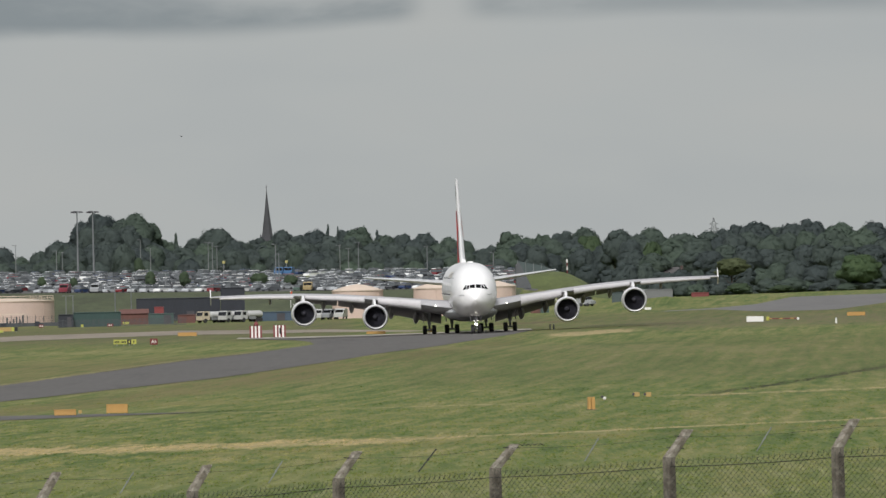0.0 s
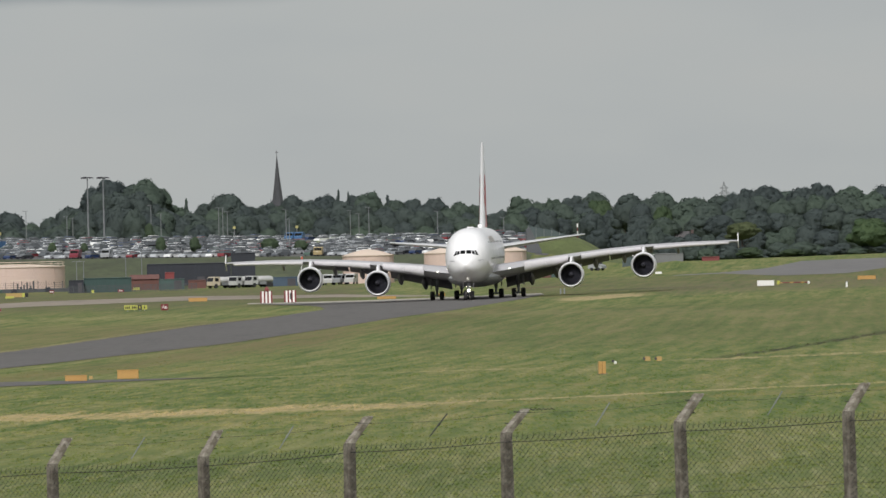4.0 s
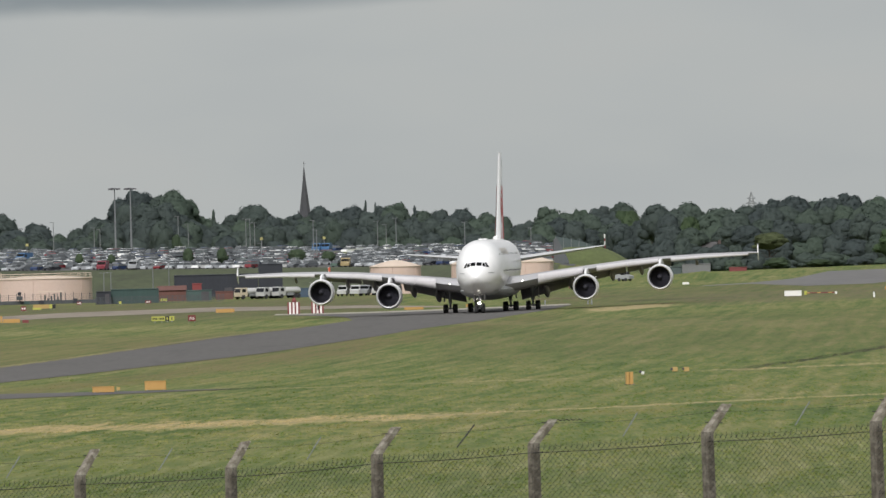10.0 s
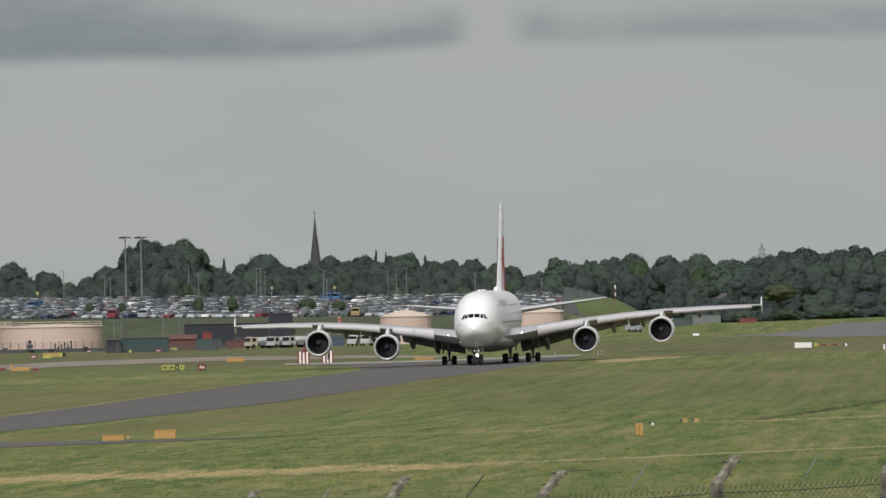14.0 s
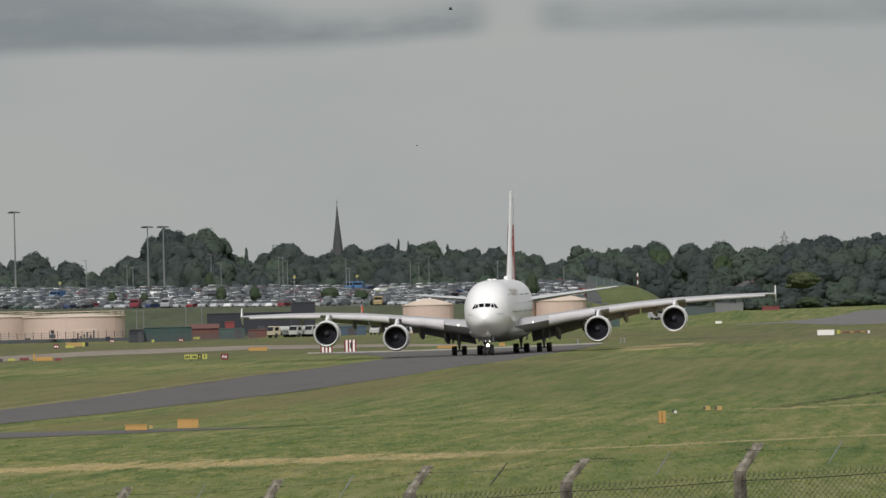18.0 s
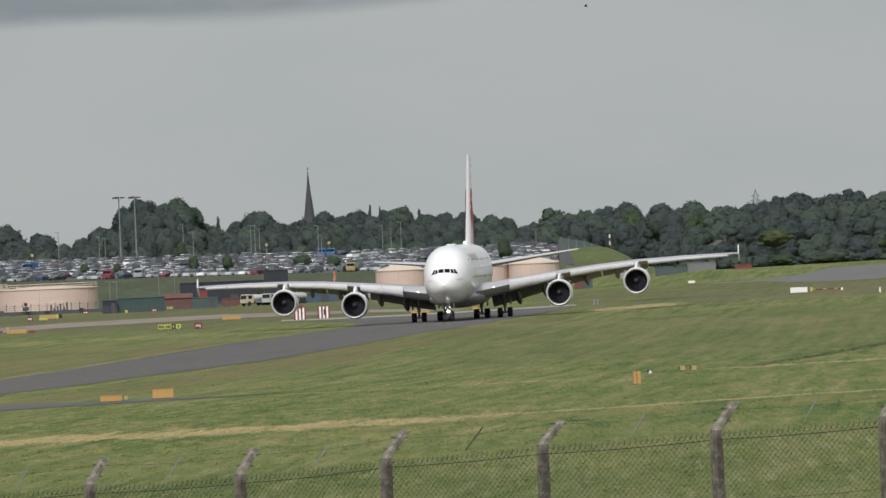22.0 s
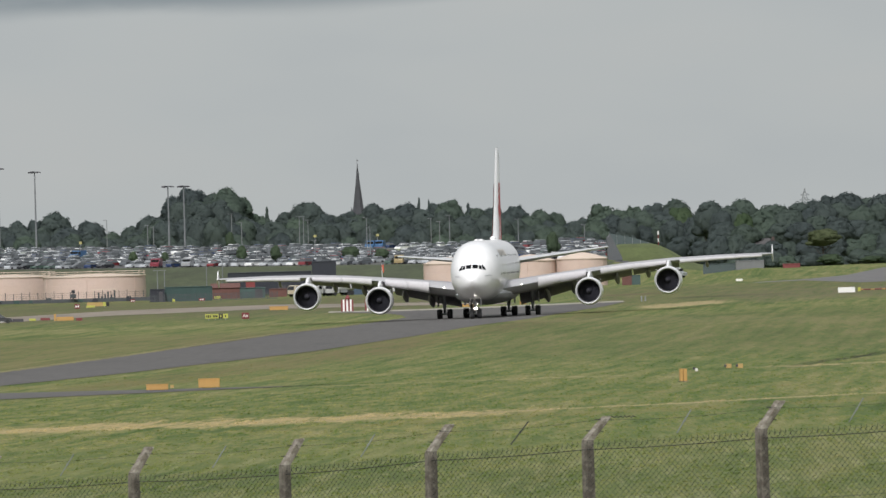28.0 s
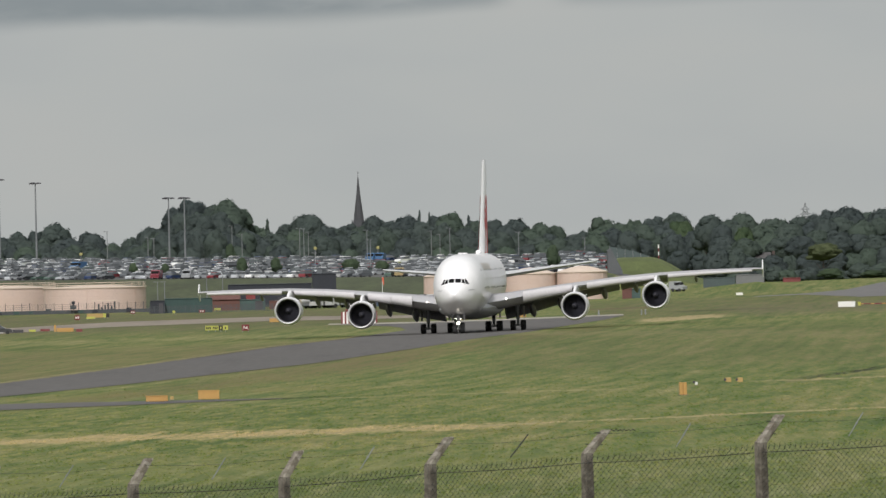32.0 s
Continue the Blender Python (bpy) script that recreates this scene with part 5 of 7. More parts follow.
def build_yard():
    tank(-70.6, 2650.4, 10.4, 5.4, 0.5, "broad beige fuel tank with a railed flat roof")
    tank(-90.6, 2672, 11.6, 5.6, 0.5, "broad beige fuel tank behind the yard fence")
    for x in (1.1, 17.5, 27.9):
        tank(x, 2645.2, 5.2, 5.9, 1.25, "beige fuel tank with a shallow coned roof")
    shed("storage_container", -57.5, -54.75, 2566, 3, 2.6, NAVY, "dark container at the end of a green shed", "container")
    shed("green_shed", -54.7, -45.5, 2570, 6, 2.9, YARD_GREEN, "long dark green sheet-metal shed", "shed", door=False)
    shed("brick_building", -46.3, -40.8, 2612, 6, 2.4, BRICKWORK, "low red brick building with a pitched roof", "building", "gable", door=False)
    shed("teal_cabin", -40.5, -35.6, 2606, 3, 2.2, TEAL, "pale teal site cabin", "cabin")
    shed("red_container", -39.7, -38.0, 2634, 4, 3.4, BRIGHT_RED, "bright red container standing behind a teal cabin", "container", door=False)
    shed("brown_hut", -35.0, -31.6, 2630, 3, 1.7, BRICKWORK, "low brown hut beside the parked fuel bowsers", "hut", door=False)
    shed("navy_building", -44.4, -27.3, 2700, 12, 4.8, NAVY, "long low navy blue windowless building", "building")
    shed("navy_store", -27.0, -22.2, 2699, 9, 6.7, NAVY, "taller navy blue store at the end of a long low building", "building")
    shed("blue_cabin", -20.6, -11.5, 2625, 3, 1.9, DULL_BLUE, "low dull blue site cabin", "cabin")
    for x, turn, m in ((-9.2, 74, VAN_WHITE), (-6.8, 80, VAN_WHITE), (-4.6, 66, GREY_METAL), (-2.4, 78, VAN_WHITE)):
        van(x, 2620, turn, "grey van parked nose out between white ones" if m is GREY_METAL else "white van parked nose out in the yard row", m)
    for x, turn, cab in ((-28.1, 38, CREAM), (-24.1, 52, VAN_WHITE), (-20.7, 44, VAN_WHITE)):
        bowser(x, 2614, turn, cab)
    # a car on the grass road and marker posts at the taxiway end
    van(48.6, 2722, 150, "dull silver van standing on the grass beyond the taxiway", SILVER, 3.4)
    for x, y in ((30.6, 2035), (31.2, 2036), (24.2, 2056)):
        ob = thing("marker_post", stand(x, y), "short pale marker post at the end of the paving", "marker", "marker posts at the paving end")
        part("shaft", tube(fresh(), (0, 0, -0.1), (0, 0, 0.75), 0.12, 0.1, 8), GREY_METAL, ob)
        part("cap", tube(fresh(), (0, 0, 0.75), (0, 0, 0.82), 0.14, 0.08, 8), GREY_METAL, ob)
    # security fence and pipework before the tanks
    ob = thing("yard_fence", pose(-80, 2632, ground(-80, 2632)), "grey palisade fence on a dark base wall before the tanks", "fence")
    bm = fresh()
    box(bm, -26, 24.5, -0.15, 0.15, -0.3, 0.75, 0, 0.02)
    part("base_wall", bm, YARD_FENCE, ob, "dark base wall")
    for k in range(32):
        bm = fresh()
        box(bm, -26 + k * 1.63 - 0.06, -26 + k * 1.63 + 0.06, -0.06, 0.06, 0.75, 2.1 + 0.1 * (k % 3), 0, 0.01)
        part("post", bm, YARD_FENCE, ob)
    bm = fresh()
    for z in (1.1, 1.5, 1.9):
        box(bm, -26, 24.5, -0.015, 0.015, z - 0.02, z + 0.02)
    part("rail", bm, YARD_FENCE, ob)
    ob = thing("yard_fence", pose(-45, 2556, ground(-45, 2556)), "dark mesh fence before the green shed and brick building", "fence")
    for k in range(26):
        bm = fresh()
        x = -12.5 + k
        box(bm, x - 0.04, x + 0.04, -0.04, 0.04, -0.3 + ground(x - 45, 2556) - ground(-45, 2556), 1.5, 0, 0.01)
        part("post", bm, YARD_FENCE, ob)
    for z in (0.15, 0.4, 0.65, 0.9, 1.15, 1.4):
        bm = fresh()
        box(bm, -12.5, 12.5, -0.02, 0.02, z - 0.04, z + 0.04)
        part("rail", bm, YARD_FENCE, ob)
    rnd = random.Random(21)
    for k in range(12):
        x = -100 + k * 3.4 + rnd.uniform(-0.8, 0.8)
        ob = thing("yard_crate", stand(x, 2628), "small dull equipment crate beside the tank fence", "crate", "crates along the tank yard")
        bm = fresh()
        w, h = rnd.uniform(0.3, 0.7), rnd.uniform(0.5, 1.1)
        box(bm, -w, w, -0.4, 0.4, 0.08, h, 0, 0.04)
        part("body", bm, rnd.choice((YARD_FENCE, NAVY, GREY_METAL, YARD_GREEN)), ob)
        bm = fresh()
        box(bm, -w - 0.05, w + 0.05, -0.45, 0.45, -0.1, 0.08)
        part("pallet", bm, BARK, ob)
    ob = thing("pipe_rack", stand(-68.2, 2634), "dark pipework with a yellow gantry beam before the tank", "pipework")
    for dx, hh in ((-1.6, 2.6), (-1.0, 1.7), (-0.3, 2.3), (0.3, 2.9), (1.0, 2.0), (1.6, 3.3)):
        bm = fresh()
        tube(bm, (dx + 0.4, 0, -0.1), (dx + 0.4, 0, hh * 0.7), 0.17, None, 8)
        part("riser", bm, YARD_FENCE, ob)
    bm = fresh()
    box(bm, -2.6, 2.6, -0.1, 0.1, 2.38, 2.58, 0, 0.02)
    part("gantry_beam", bm, TANK_ROOF, ob, "pale yellow gantry beam")
    for dx in (-2.2, 2.5):
        bm = fresh()
        tube(bm, (dx, 0, -0.1), (dx, 0, 2.4), 0.08, None, 8)
        part("gantry_leg", bm, TANK_ROOF, ob)
    ob = thing("pump_unit", stand(-74.4, 2631), "dark pump unit on the base wall", "machine")
    bm = fresh()
    box(bm, -0.6, 0.6, -0.4, 0.4, 0.9, 1.7, 0, 0.05)
    part("housing", bm, YARD_FENCE, ob)
    bm = fresh()
    box(bm, -0.35, 0.35, -0.3, 0.3, 1.9, 2.5, 0, 0.05)
    part("control_box", bm, NAVY, ob)
    bm = fresh()
    tube(bm, (0, 0, -0.1), (0, 0, 2.0), 0.15, None, 8)
    part("stand_pipe", bm, YARD_FENCE, ob)
    # sloping wall and grassed mound right of the tanks
    ob = thing("blast_wall", pose(36.5, 2862, ground(36.5, 2862)), "grey sloping concrete wall beside a grass mound", "wall")
    bm = fresh()
    z0 = 9.3 - ground(36.5, 2862)
    rings(bm, [[Vector((-0.6, yy, -6)), Vector((-0.6, yy, z0 - 0.5)), Vector((-0.1, yy, z0)), Vector((0.15, yy, z0)), Vector((2.6, yy, z0 - 5.0)), Vector((2.6, yy, -6))] for yy in (0, 14)])
    bmesh.ops.recalc_face_normals(bm, faces=bm.faces[:])
    part("wall_panel", bm, GREY_WALL, ob)
    bm = fresh()
    box(bm, -0.6, 2.6, -0.15, 0, z0 - 5.6, z0 - 5.3)
    part("ledge", bm, GREY_WALL, ob)
    bm = fresh()
    rnd = random.Random(3)
    nx, ny = 22, 10
    rows = []
    for j in range(ny + 1):
        row = []
        for i in range(nx + 1):
            u, v = i / nx, j / ny
            x, y = 36 + 22 * u, 2866 + 60 * v
            hgt = 7.15 - 5.1 * smooth(0.42, 1.0, u) - 0.7 * (1 - smooth(0, 0.18, u))
            z = ground(x, y) - 1 + max(0, hgt - ground(x, y) + 1) * smooth(0, 0.28, v) * (1 - smooth(0.75, 1, v))
            row.append((x, y, z + 0.12 * noise.noise(Vector((x * 0.4, y * 0.1, 0)))))
        rows.append(row)
    rings(bm, rows, 0, False)
    lone("grass_mound", bm, material("mound_grass", (0.085, 0.105, 0.035), 0.95, vary=0.22, size=4, fine=6), Matrix(), "long grassed earth mound beside the sloping wall", "mound", kind="structure", smooth_angle=60)
    ob = thing("striped_pole", stand(47.5, 2890), "red and white banded pole on the mound", "pole")
    for k in range(6):
        bm = fresh()
        z = 2.6 + k * 0.8
        tube(bm, (0, 0, z), (0, 0, z + 0.8), 0.11 if k < 5 else 0.16, None, 8)
        part("band", bm, SIGN_WHITE if k % 2 else BRICK_RED, ob)
    bm = fresh()
    tube(bm, (0, 0, -1), (0, 0, 2.6), 0.15, None, 8)
    part("shaft", bm, GREY_METAL, ob)
    shed("green_screen", 54.8, 61.4, 2765, 0.4, 2.3, SCREEN, "dull green screen fence on the far grass", "fence", base=0.55, door=False)
    shed("grey_shed", 61.6, 67.4, 2760, 6, 2.75, PALE_SHED, "low grey shed at the edge of the wood", "shed", base=0.6, door=False)
    shed("red_container", 75.1, 78.8, 2900, 2.4, 0.95, BRICK_RED, "low faded red container at the grass edge", "container", base=0.95, door=False)
    shed("red_shed", 35.4, 37.2, 2600, 3, 2.1, BRICKWORK, "small red hut beyond the taxiway", "hut", door=False)
    shed("teal_cabin", 37.3, 38.9, 2600, 3, 2.0, TEAL, "small teal cabin beside a red hut", "cabin", door=False)
    # net fence running down over the mound
    ob = thing("net_fence", pose(37.2, 2934, ground(37.2, 2934)), "grey-green net fence running down over the mound", "fence")
    base = ground(37.2, 2934)
    for k in range(7):
        x = k * 1.75
        top, nxt = [9.6 - 0.2 * min(d, 5.3) - 0.36 * max(0, d - 5.3) for d in (x, x + 1.75)]
        bm = fresh()
        tube(bm, (x, 0, 4.5 - base), (x, 0, top + 0.08 - base), 0.04, None, 6)
        part("post", bm, GREY_METAL, ob)
        if k < 6:
            bm = fresh()
            rings(bm, [[Vector((u, v, w)) for v in (-0.02, 0.02) for w in (4.5 - base, t - base)] for u, t in ((x + 0.05, top), (x + 1.7, nxt))])
            bmesh.ops.recalc_face_normals(bm, faces=bm.faces[:])
            part("net_panel", bm, SCREEN, ob)
    # windsock
    ob = thing("windsock", stand(-12.9, 2750), "orange windsock hanging slack from a pole", "windsock")
    bm = fresh()
    tube(bm, (0, 0, -0.2), (0, 0, 3.9), 0.07, 0.05, 8)
    part("pole", bm, SIGN_WHITE, ob)
    bm = fresh()
    rings(bm, [[Vector((0.12 + s * 0.2 + r * math.cos(k * math.tau / 12) * 0.55, r * math.sin(k * math.tau / 12), 3.75 - s * 1.6 + r * math.cos(k * math.tau / 12) * 0.35)) for k in range(12)] for s, r in ((0, 0.4), (0.35, 0.36), (0.7, 0.28), (1.0, 0.17))])
    part("sock", bm, material("faded_red_fabric", (0.75, 0.17, 0.1), 0.7, vary=0.05), ob, "slack orange fabric sock", 40)


build_yard()


# ---- car park on the hill ----
def paint(name, colour):
    m = material(name.replace(" ", "_") + "_car_paint", colour, 0.2, vary=0.05, size=1.5)
    m.node_tree.nodes["Principled BSDF"].inputs["Coat Weight"].default_value = 0.6
    return m


# colour, share of the cars
CAR_COLOURS = [("silver", (0.5, 0.52, 0.54), 24), ("black", (0.025, 0.027, 0.032), 17), ("white", (0.84, 0.84, 0.83), 17), ("dark grey", (0.11, 0.12, 0.13), 14), ("navy blue", (0.035, 0.055, 0.12), 10), ("pale grey", (0.4, 0.42, 0.43), 9), ("dark red", (0.19, 0.03, 0.035), 5), ("dull green", (0.075, 0.115, 0.095), 4)]
CAR_PAINTS = [paint(name, colour) for name, colour, share in CAR_COLOURS]
CAR_GLASS = material("car_glass", (0.055, 0.062, 0.066), 0.04, vary=0.05)
CAR_GLASS.node_tree.nodes["Principled BSDF"].inputs["Coat Weight"].default_value = 1.0

SHAPES = {  # half profile along the car: (length fraction, height) of body, then of the glasshouse
    "hatchback": (4.0, 0.86, [(-1, 0.3), (-1, 0.62), (-0.9, 0.8), (-0.42, 0.92), (0.9, 0.95), (1, 0.7), (1, 0.3)], [(-0.45, 0.92), (-0.1, 1.42), (0.6, 1.45), (0.92, 0.95)]),
    "saloon": (4.6, 0.88, [(-1, 0.3), (-1, 0.6), (-0.9, 0.78), (-0.4, 0.9), (0.55, 0.93), (0.97, 0.9), (1, 0.3)], [(-0.42, 0.9), (-0.1, 1.38), (0.35, 1.4), (0.68, 0.93)]),
    "estate": (4.7, 0.9, [(-1, 0.32), (-1, 0.66), (-0.9, 0.84), (-0.45, 0.97), (0.95, 1.0), (1, 0.7), (1, 0.32)], [(-0.46, 0.97), (-0.18, 1.56), (0.8, 1.58), (0.97, 1.0)]),
}


def car_sections(kind):
    length, w, body, cabin = SHAPES[kind]
    h = length / 2
    low = [[Vector((a * h, s * w * k, z)) for a, z in body] for s, k in ((-1, 0.94), (-1, 1.0), (1, 1.0), (1, 0.94))]
    low[0] = [Vector((v.x * 0.98, v.y, v.z * 0.5 + 0.3 if v.z > 0.5 else v.z)) for v in low[0]]
    low[3] = [Vector((v.x * 0.98, v.y, v.z * 0.5 + 0.3 if v.z > 0.5 else v.z)) for v in low[3]]
    glass = [[Vector((a * h, s * w * (0.93 if z < 1.1 else 0.74), z)) for a, z in cabin] for s in (-1, 1)]
    (x1, z1), (x2, z2) = cabin[1], cabin[2]
    roof = [(x1 * h - 0.05, z1 - 0.02), (x1 * h + 0.05, z1 + 0.06), (x2 * h - 0.05, z2 + 0.05), (x2 * h + 0.05, z2 - 0.03)]
    top = [[Vector((x, s * w * 0.76, z)) for x, z in roof] for s in (-1, 1)]
    return low, glass, top


def build_cars():
    protos = {}
    shares = [row[2] for row in CAR_COLOURS]
    wheel = mesh_of("wheel", tube(fresh(), (0, -0.1, 0), (0, 0.1, 0), 0.31, None, 12), TYRE)
    for kind, word in (("hatchback", "hatchback"), ("saloon", "saloon car"), ("estate", "estate car")):
        length, w = SHAPES[kind][:2]
        for tone, row in enumerate(CAR_COLOURS):
            ob = thing("parked_car", pose(0, 0, -50), row[0] + " " + word + " parked in a packed row", "car", "cars in the car park")
            for nm, loops, m in zip(("body", "glasshouse", "roof"), car_sections(kind), (CAR_PAINTS[tone], CAR_GLASS, CAR_PAINTS[tone])):
                bm = fresh()
                rings(bm, loops)
                bmesh.ops.recalc_face_normals(bm, faces=bm.faces[:])
                part(nm, bm, m, ob, "", 35)
            for a in (-0.62, 0.6):
                for s in (-1, 1):
                    part("wheel", wheel, None, ob, m=pose(a * length / 2, s * w * 0.93, 0.31))
            protos[kind, tone] = ob
    rnd = random.Random(11)
    n_near = 0
    verts, faces, mats = [], [], []
    y = 2852.0
    row = 0
    while y < 2995:
        x = -122 + rnd.uniform(0, 3)
        x_end = 37 + 0.02 * (y - 2850) - (3 if row < 2 else 0)
        heading = (52, 236, 128, 232)[row % 4]
        while x < x_end:
            kind = rnd.choice(("hatchback", "hatchback", "saloon", "estate"))
            face = heading + rnd.uniform(-9, 9) + (180 if rnd.random() < 0.3 else 0)
            gap = rnd.random() < 0.05 or (y > 2955 and -18.5 < x < -12.3)
            yy = y + rnd.uniform(-0.8, 0.8)
            if not gap:
                m = stand(x, yy, face)
                tone = rnd.choices(range(len(shares)), shares)[0]
                if n_near < 290:
                    copy_thing(protos[kind, tone], m)
                    n_near += 1
                else:
                    for loops, mi in zip(car_sections(kind), (tone, len(shares), tone)):
                        k = len(verts)
                        npt = len(loops[0])
                        for lp in loops:
                            verts.extend(m @ v for v in lp)
                        for a in range(len(loops) - 1):
                            for i in range(npt):
                                faces.append((k + a * npt + i, k + a * npt + (i + 1) % npt, k + (a + 1) * npt + (i + 1) % npt, k + (a + 1) * npt + i))
                                mats.append(mi)
                        faces.append(tuple(k + i for i in range(npt))[::-1])
                        faces.append(tuple(k + (len(loops) - 1) * npt + i for i in range(npt)))
                        mats.extend((mi, mi))
            x += rnd.uniform(2.75, 3.05) * (1.3 if gap else 1)
        y += 15.6
        row += 1
    me = bpy.data.meshes.new("distant_cars")
    me.from_pydata(verts, [], faces)
    for m in (*CAR_PAINTS, CAR_GLASS):
        me.materials.append(m)
    me.polygons.foreach_set("material_index", mats)
    me.update()
    tagged(new("distant_cars", me), "hundreds of tightly parked cars in many colours on the hill", "cars", kind="stuff")
    for ob in protos.values():
        for o in (*ob.children_recursive, ob):
            bpy.data.objects.remove(o)
    strip("car_park", [(-200, 2846), (-60, 2846), (40, 2846)], [(-200, 3168), (-60, 3168), (50, 3168)], material("car_park_tarmac", (0.09, 0.09, 0.09), 0.9, vary=0.15, size=6), "grey tarmac car park climbing the hill", 0.08)
    # a few that stand out
    van(-16.3, 2984, 78, "dull blue van among the parked cars", BLUE_SHEET, 5.2)
    van(-14.3, 2985, 82, "dull blue van parked beside another", BLUE_SHEET, 5.2)
    van(-81.6, 2928, 62, "blue van in the packed car park", BLUE_SHEET, 5.0)
    van(-62.35, 2848.5, 80, "dull red van at the front of the car park", material("dull_red_paint", (0.19, 0.03, 0.045), 0.4, vary=0.06), 4.8)
    van(-55.6, 2850, 80, "silver van at the front of the car park", SILVER, 4.8)
    van(-9.6, 2850, 84, "mustard yellow van at the front of the car park", material("ochre_paint", (0.3, 0.23, 0.11), 0.5), 3.4)
    # bay signs over the cars
    faded = material("faded_yellow_sign", (0.36, 0.33, 0.13), 0.6, vary=0.08)
    for x, y in ((-81.6, 2955), (-29.2, 3000), (-14.9, 3003)):
        ob = thing("bay_sign", stand(x, y), "yellow bay sign on a thin post in the car park", "sign", "car park bay signs")
        bm = fresh()
        tube(bm, (0, 0, -0.1), (0, 0, 3.6), 0.06, None, 6)
        part("post", bm, GREY_METAL, ob)
        bm = fresh()
        box(bm, -0.32, 0.32, -0.1, 0.0, 2.9, 3.5, 0, 0.03)
        part("sign_panel", bm, faded, ob)


build_cars()


# ---- masts and lamp columns ----
MAST = material("galvanised_mast", (0.2, 0.21, 0.215), 0.55, 0.3, vary=0.1)


def mast(x, y, top, label):
    z = ground(x, y)
    h = top - z
    ob = thing("floodlight_mast", pose(x, y, z), label, "mast", "floodlight masts")
    bm = fresh()
    tube(bm, (0, 0, -0.3), (0, 0, h), 0.24, 0.13, 10)
    part("column", bm, MAST, ob, smooth_angle=40)
    bm = fresh()
    tube(bm, (0, 0, h - 0.25), (0, 0, h - 0.1), 0.8, 0.8, 12)
    part("head_ring", bm, MAST, ob)
    for k in range(6):
        t = k * math.tau / 6
        bm = fresh()
        box(bm, -0.35, 0.35, -0.2, 0.2, -0.2, 0.05, 0, 0.05, m=pose(1.1 * math.cos(t), 1.1 * math.sin(t), h - 0.2, 0, 12, math.degrees(t)))
        part("floodlight", bm, DARK_METAL, ob)


def lamp_column(x, y, top):
    z = ground(x, y)
    h = top - z
    ob = thing("street_lamp", pose(x, y, z), "slim grey lamp column with a short cross arm", "lamp", "car park lamp columns")
    bm = fresh()
    tube(bm, (0, 0, -0.3), (0, 0, h), 0.13, 0.08, 8)
    part("column", bm, MAST, ob, smooth_angle=40)
    bm = fresh()
    tube(bm, (0.35, 0, h + 0.06), (-0.4, 0, h + 0.06), 0.05, 0.04, 6)
    part("arm", bm, MAST, ob)
    bm = fresh()
    box(bm, -0.85, -0.35, -0.15, 0.15, h, h + 0.14, 0, 0.04)
    part("lantern", bm, MAST, ob)


def build_masts():
    for x, top in ((-63.6, 23.25), (-59.95, 23.2), (-94.5, 27.4), (-103.0, 28.4)):
        mast(x, 3050, top, "tall floodlight mast rising out of the car park")
    for x, y, top in ((-17.1, 2960, 14.45), (-16.0, 2890, 12.3), (1.7, 3150, 14.5), (-2.8, 3200, 13.9), (-0.7, 3200, 13.1), (-51.4, 3200, 16.3), (-49.0, 3200, 14.2), (-34.9, 3200, 15.3), (-33.8, 3190, 15.2), (-32.8, 3200, 14.3), (-82.4, 3220, 15.6), (-57.3, 2625, 4.9), (-55.9, 2625, 4.9), (-48.9, 2705, 6.7), (-45.6, 2705, 6.3), (18.2, 3150, 13.2), (33, 3050, 11.5), (-71.5, 3180, 14.0), (-70.3, 3190, 13.6), (-40.6, 2858, 8.6), (-28.6, 2930, 9.6)):
        lamp_column(x, y, top)


build_masts()


# ---- church, pylon and house in the distance ----
SPIRE_STONE = material("dark_spire_stone", (0.055, 0.056, 0.062), 0.9, vary=0.15, size=2)


def build_church():
    x, y = -23.55, 3700
    z = ground(x, y)
    ob = thing("church", pose(x, y, z), "dark stone church tower with a slender tapering spire", "church")
    bm = fresh()
    tower = 16.2 - z
    box(bm, -2.2, 2.2, -2.2, 2.2, -1, tower, 0, 0.1)
    part("tower", bm, SPIRE_STONE, ob)
    bm = fresh()
    tip = 29.9 - z
    loops = [[Vector((r * math.cos((k + 0.5) * math.tau / 8), r * math.sin((k + 0.5) * math.tau / 8), h)) for k in range(8)] for r, h in ((2.0, tower - 0.05), (1.55, tower + 1.6), (0.62, tower + 8.6), (0.09, tip))]
    rings(bm, loops)
    part("spire", bm, SPIRE_STONE, ob, "slender octagonal spire")
    for s in (-1, 1):
        for t in (-1, 1):
            bm = fresh()
            tube(bm, (s * 1.9, t * 1.9, tower), (s * 1.9, t * 1.9, tower + 1.6), 0.3, 0.02, 6)
            part("pinnacle", bm, SPIRE_STONE, ob)
    bm = fresh()
    tube(bm, (0, 0, tip - 0.1), (0, 0, tip + 1.5), 0.06, None, 6)
    box(bm, -0.35, 0.35, -0.04, 0.04, tip + 0.9, tip + 1.02)
    part("weathervane", bm, DARK_METAL, ob, "thin weathervane")


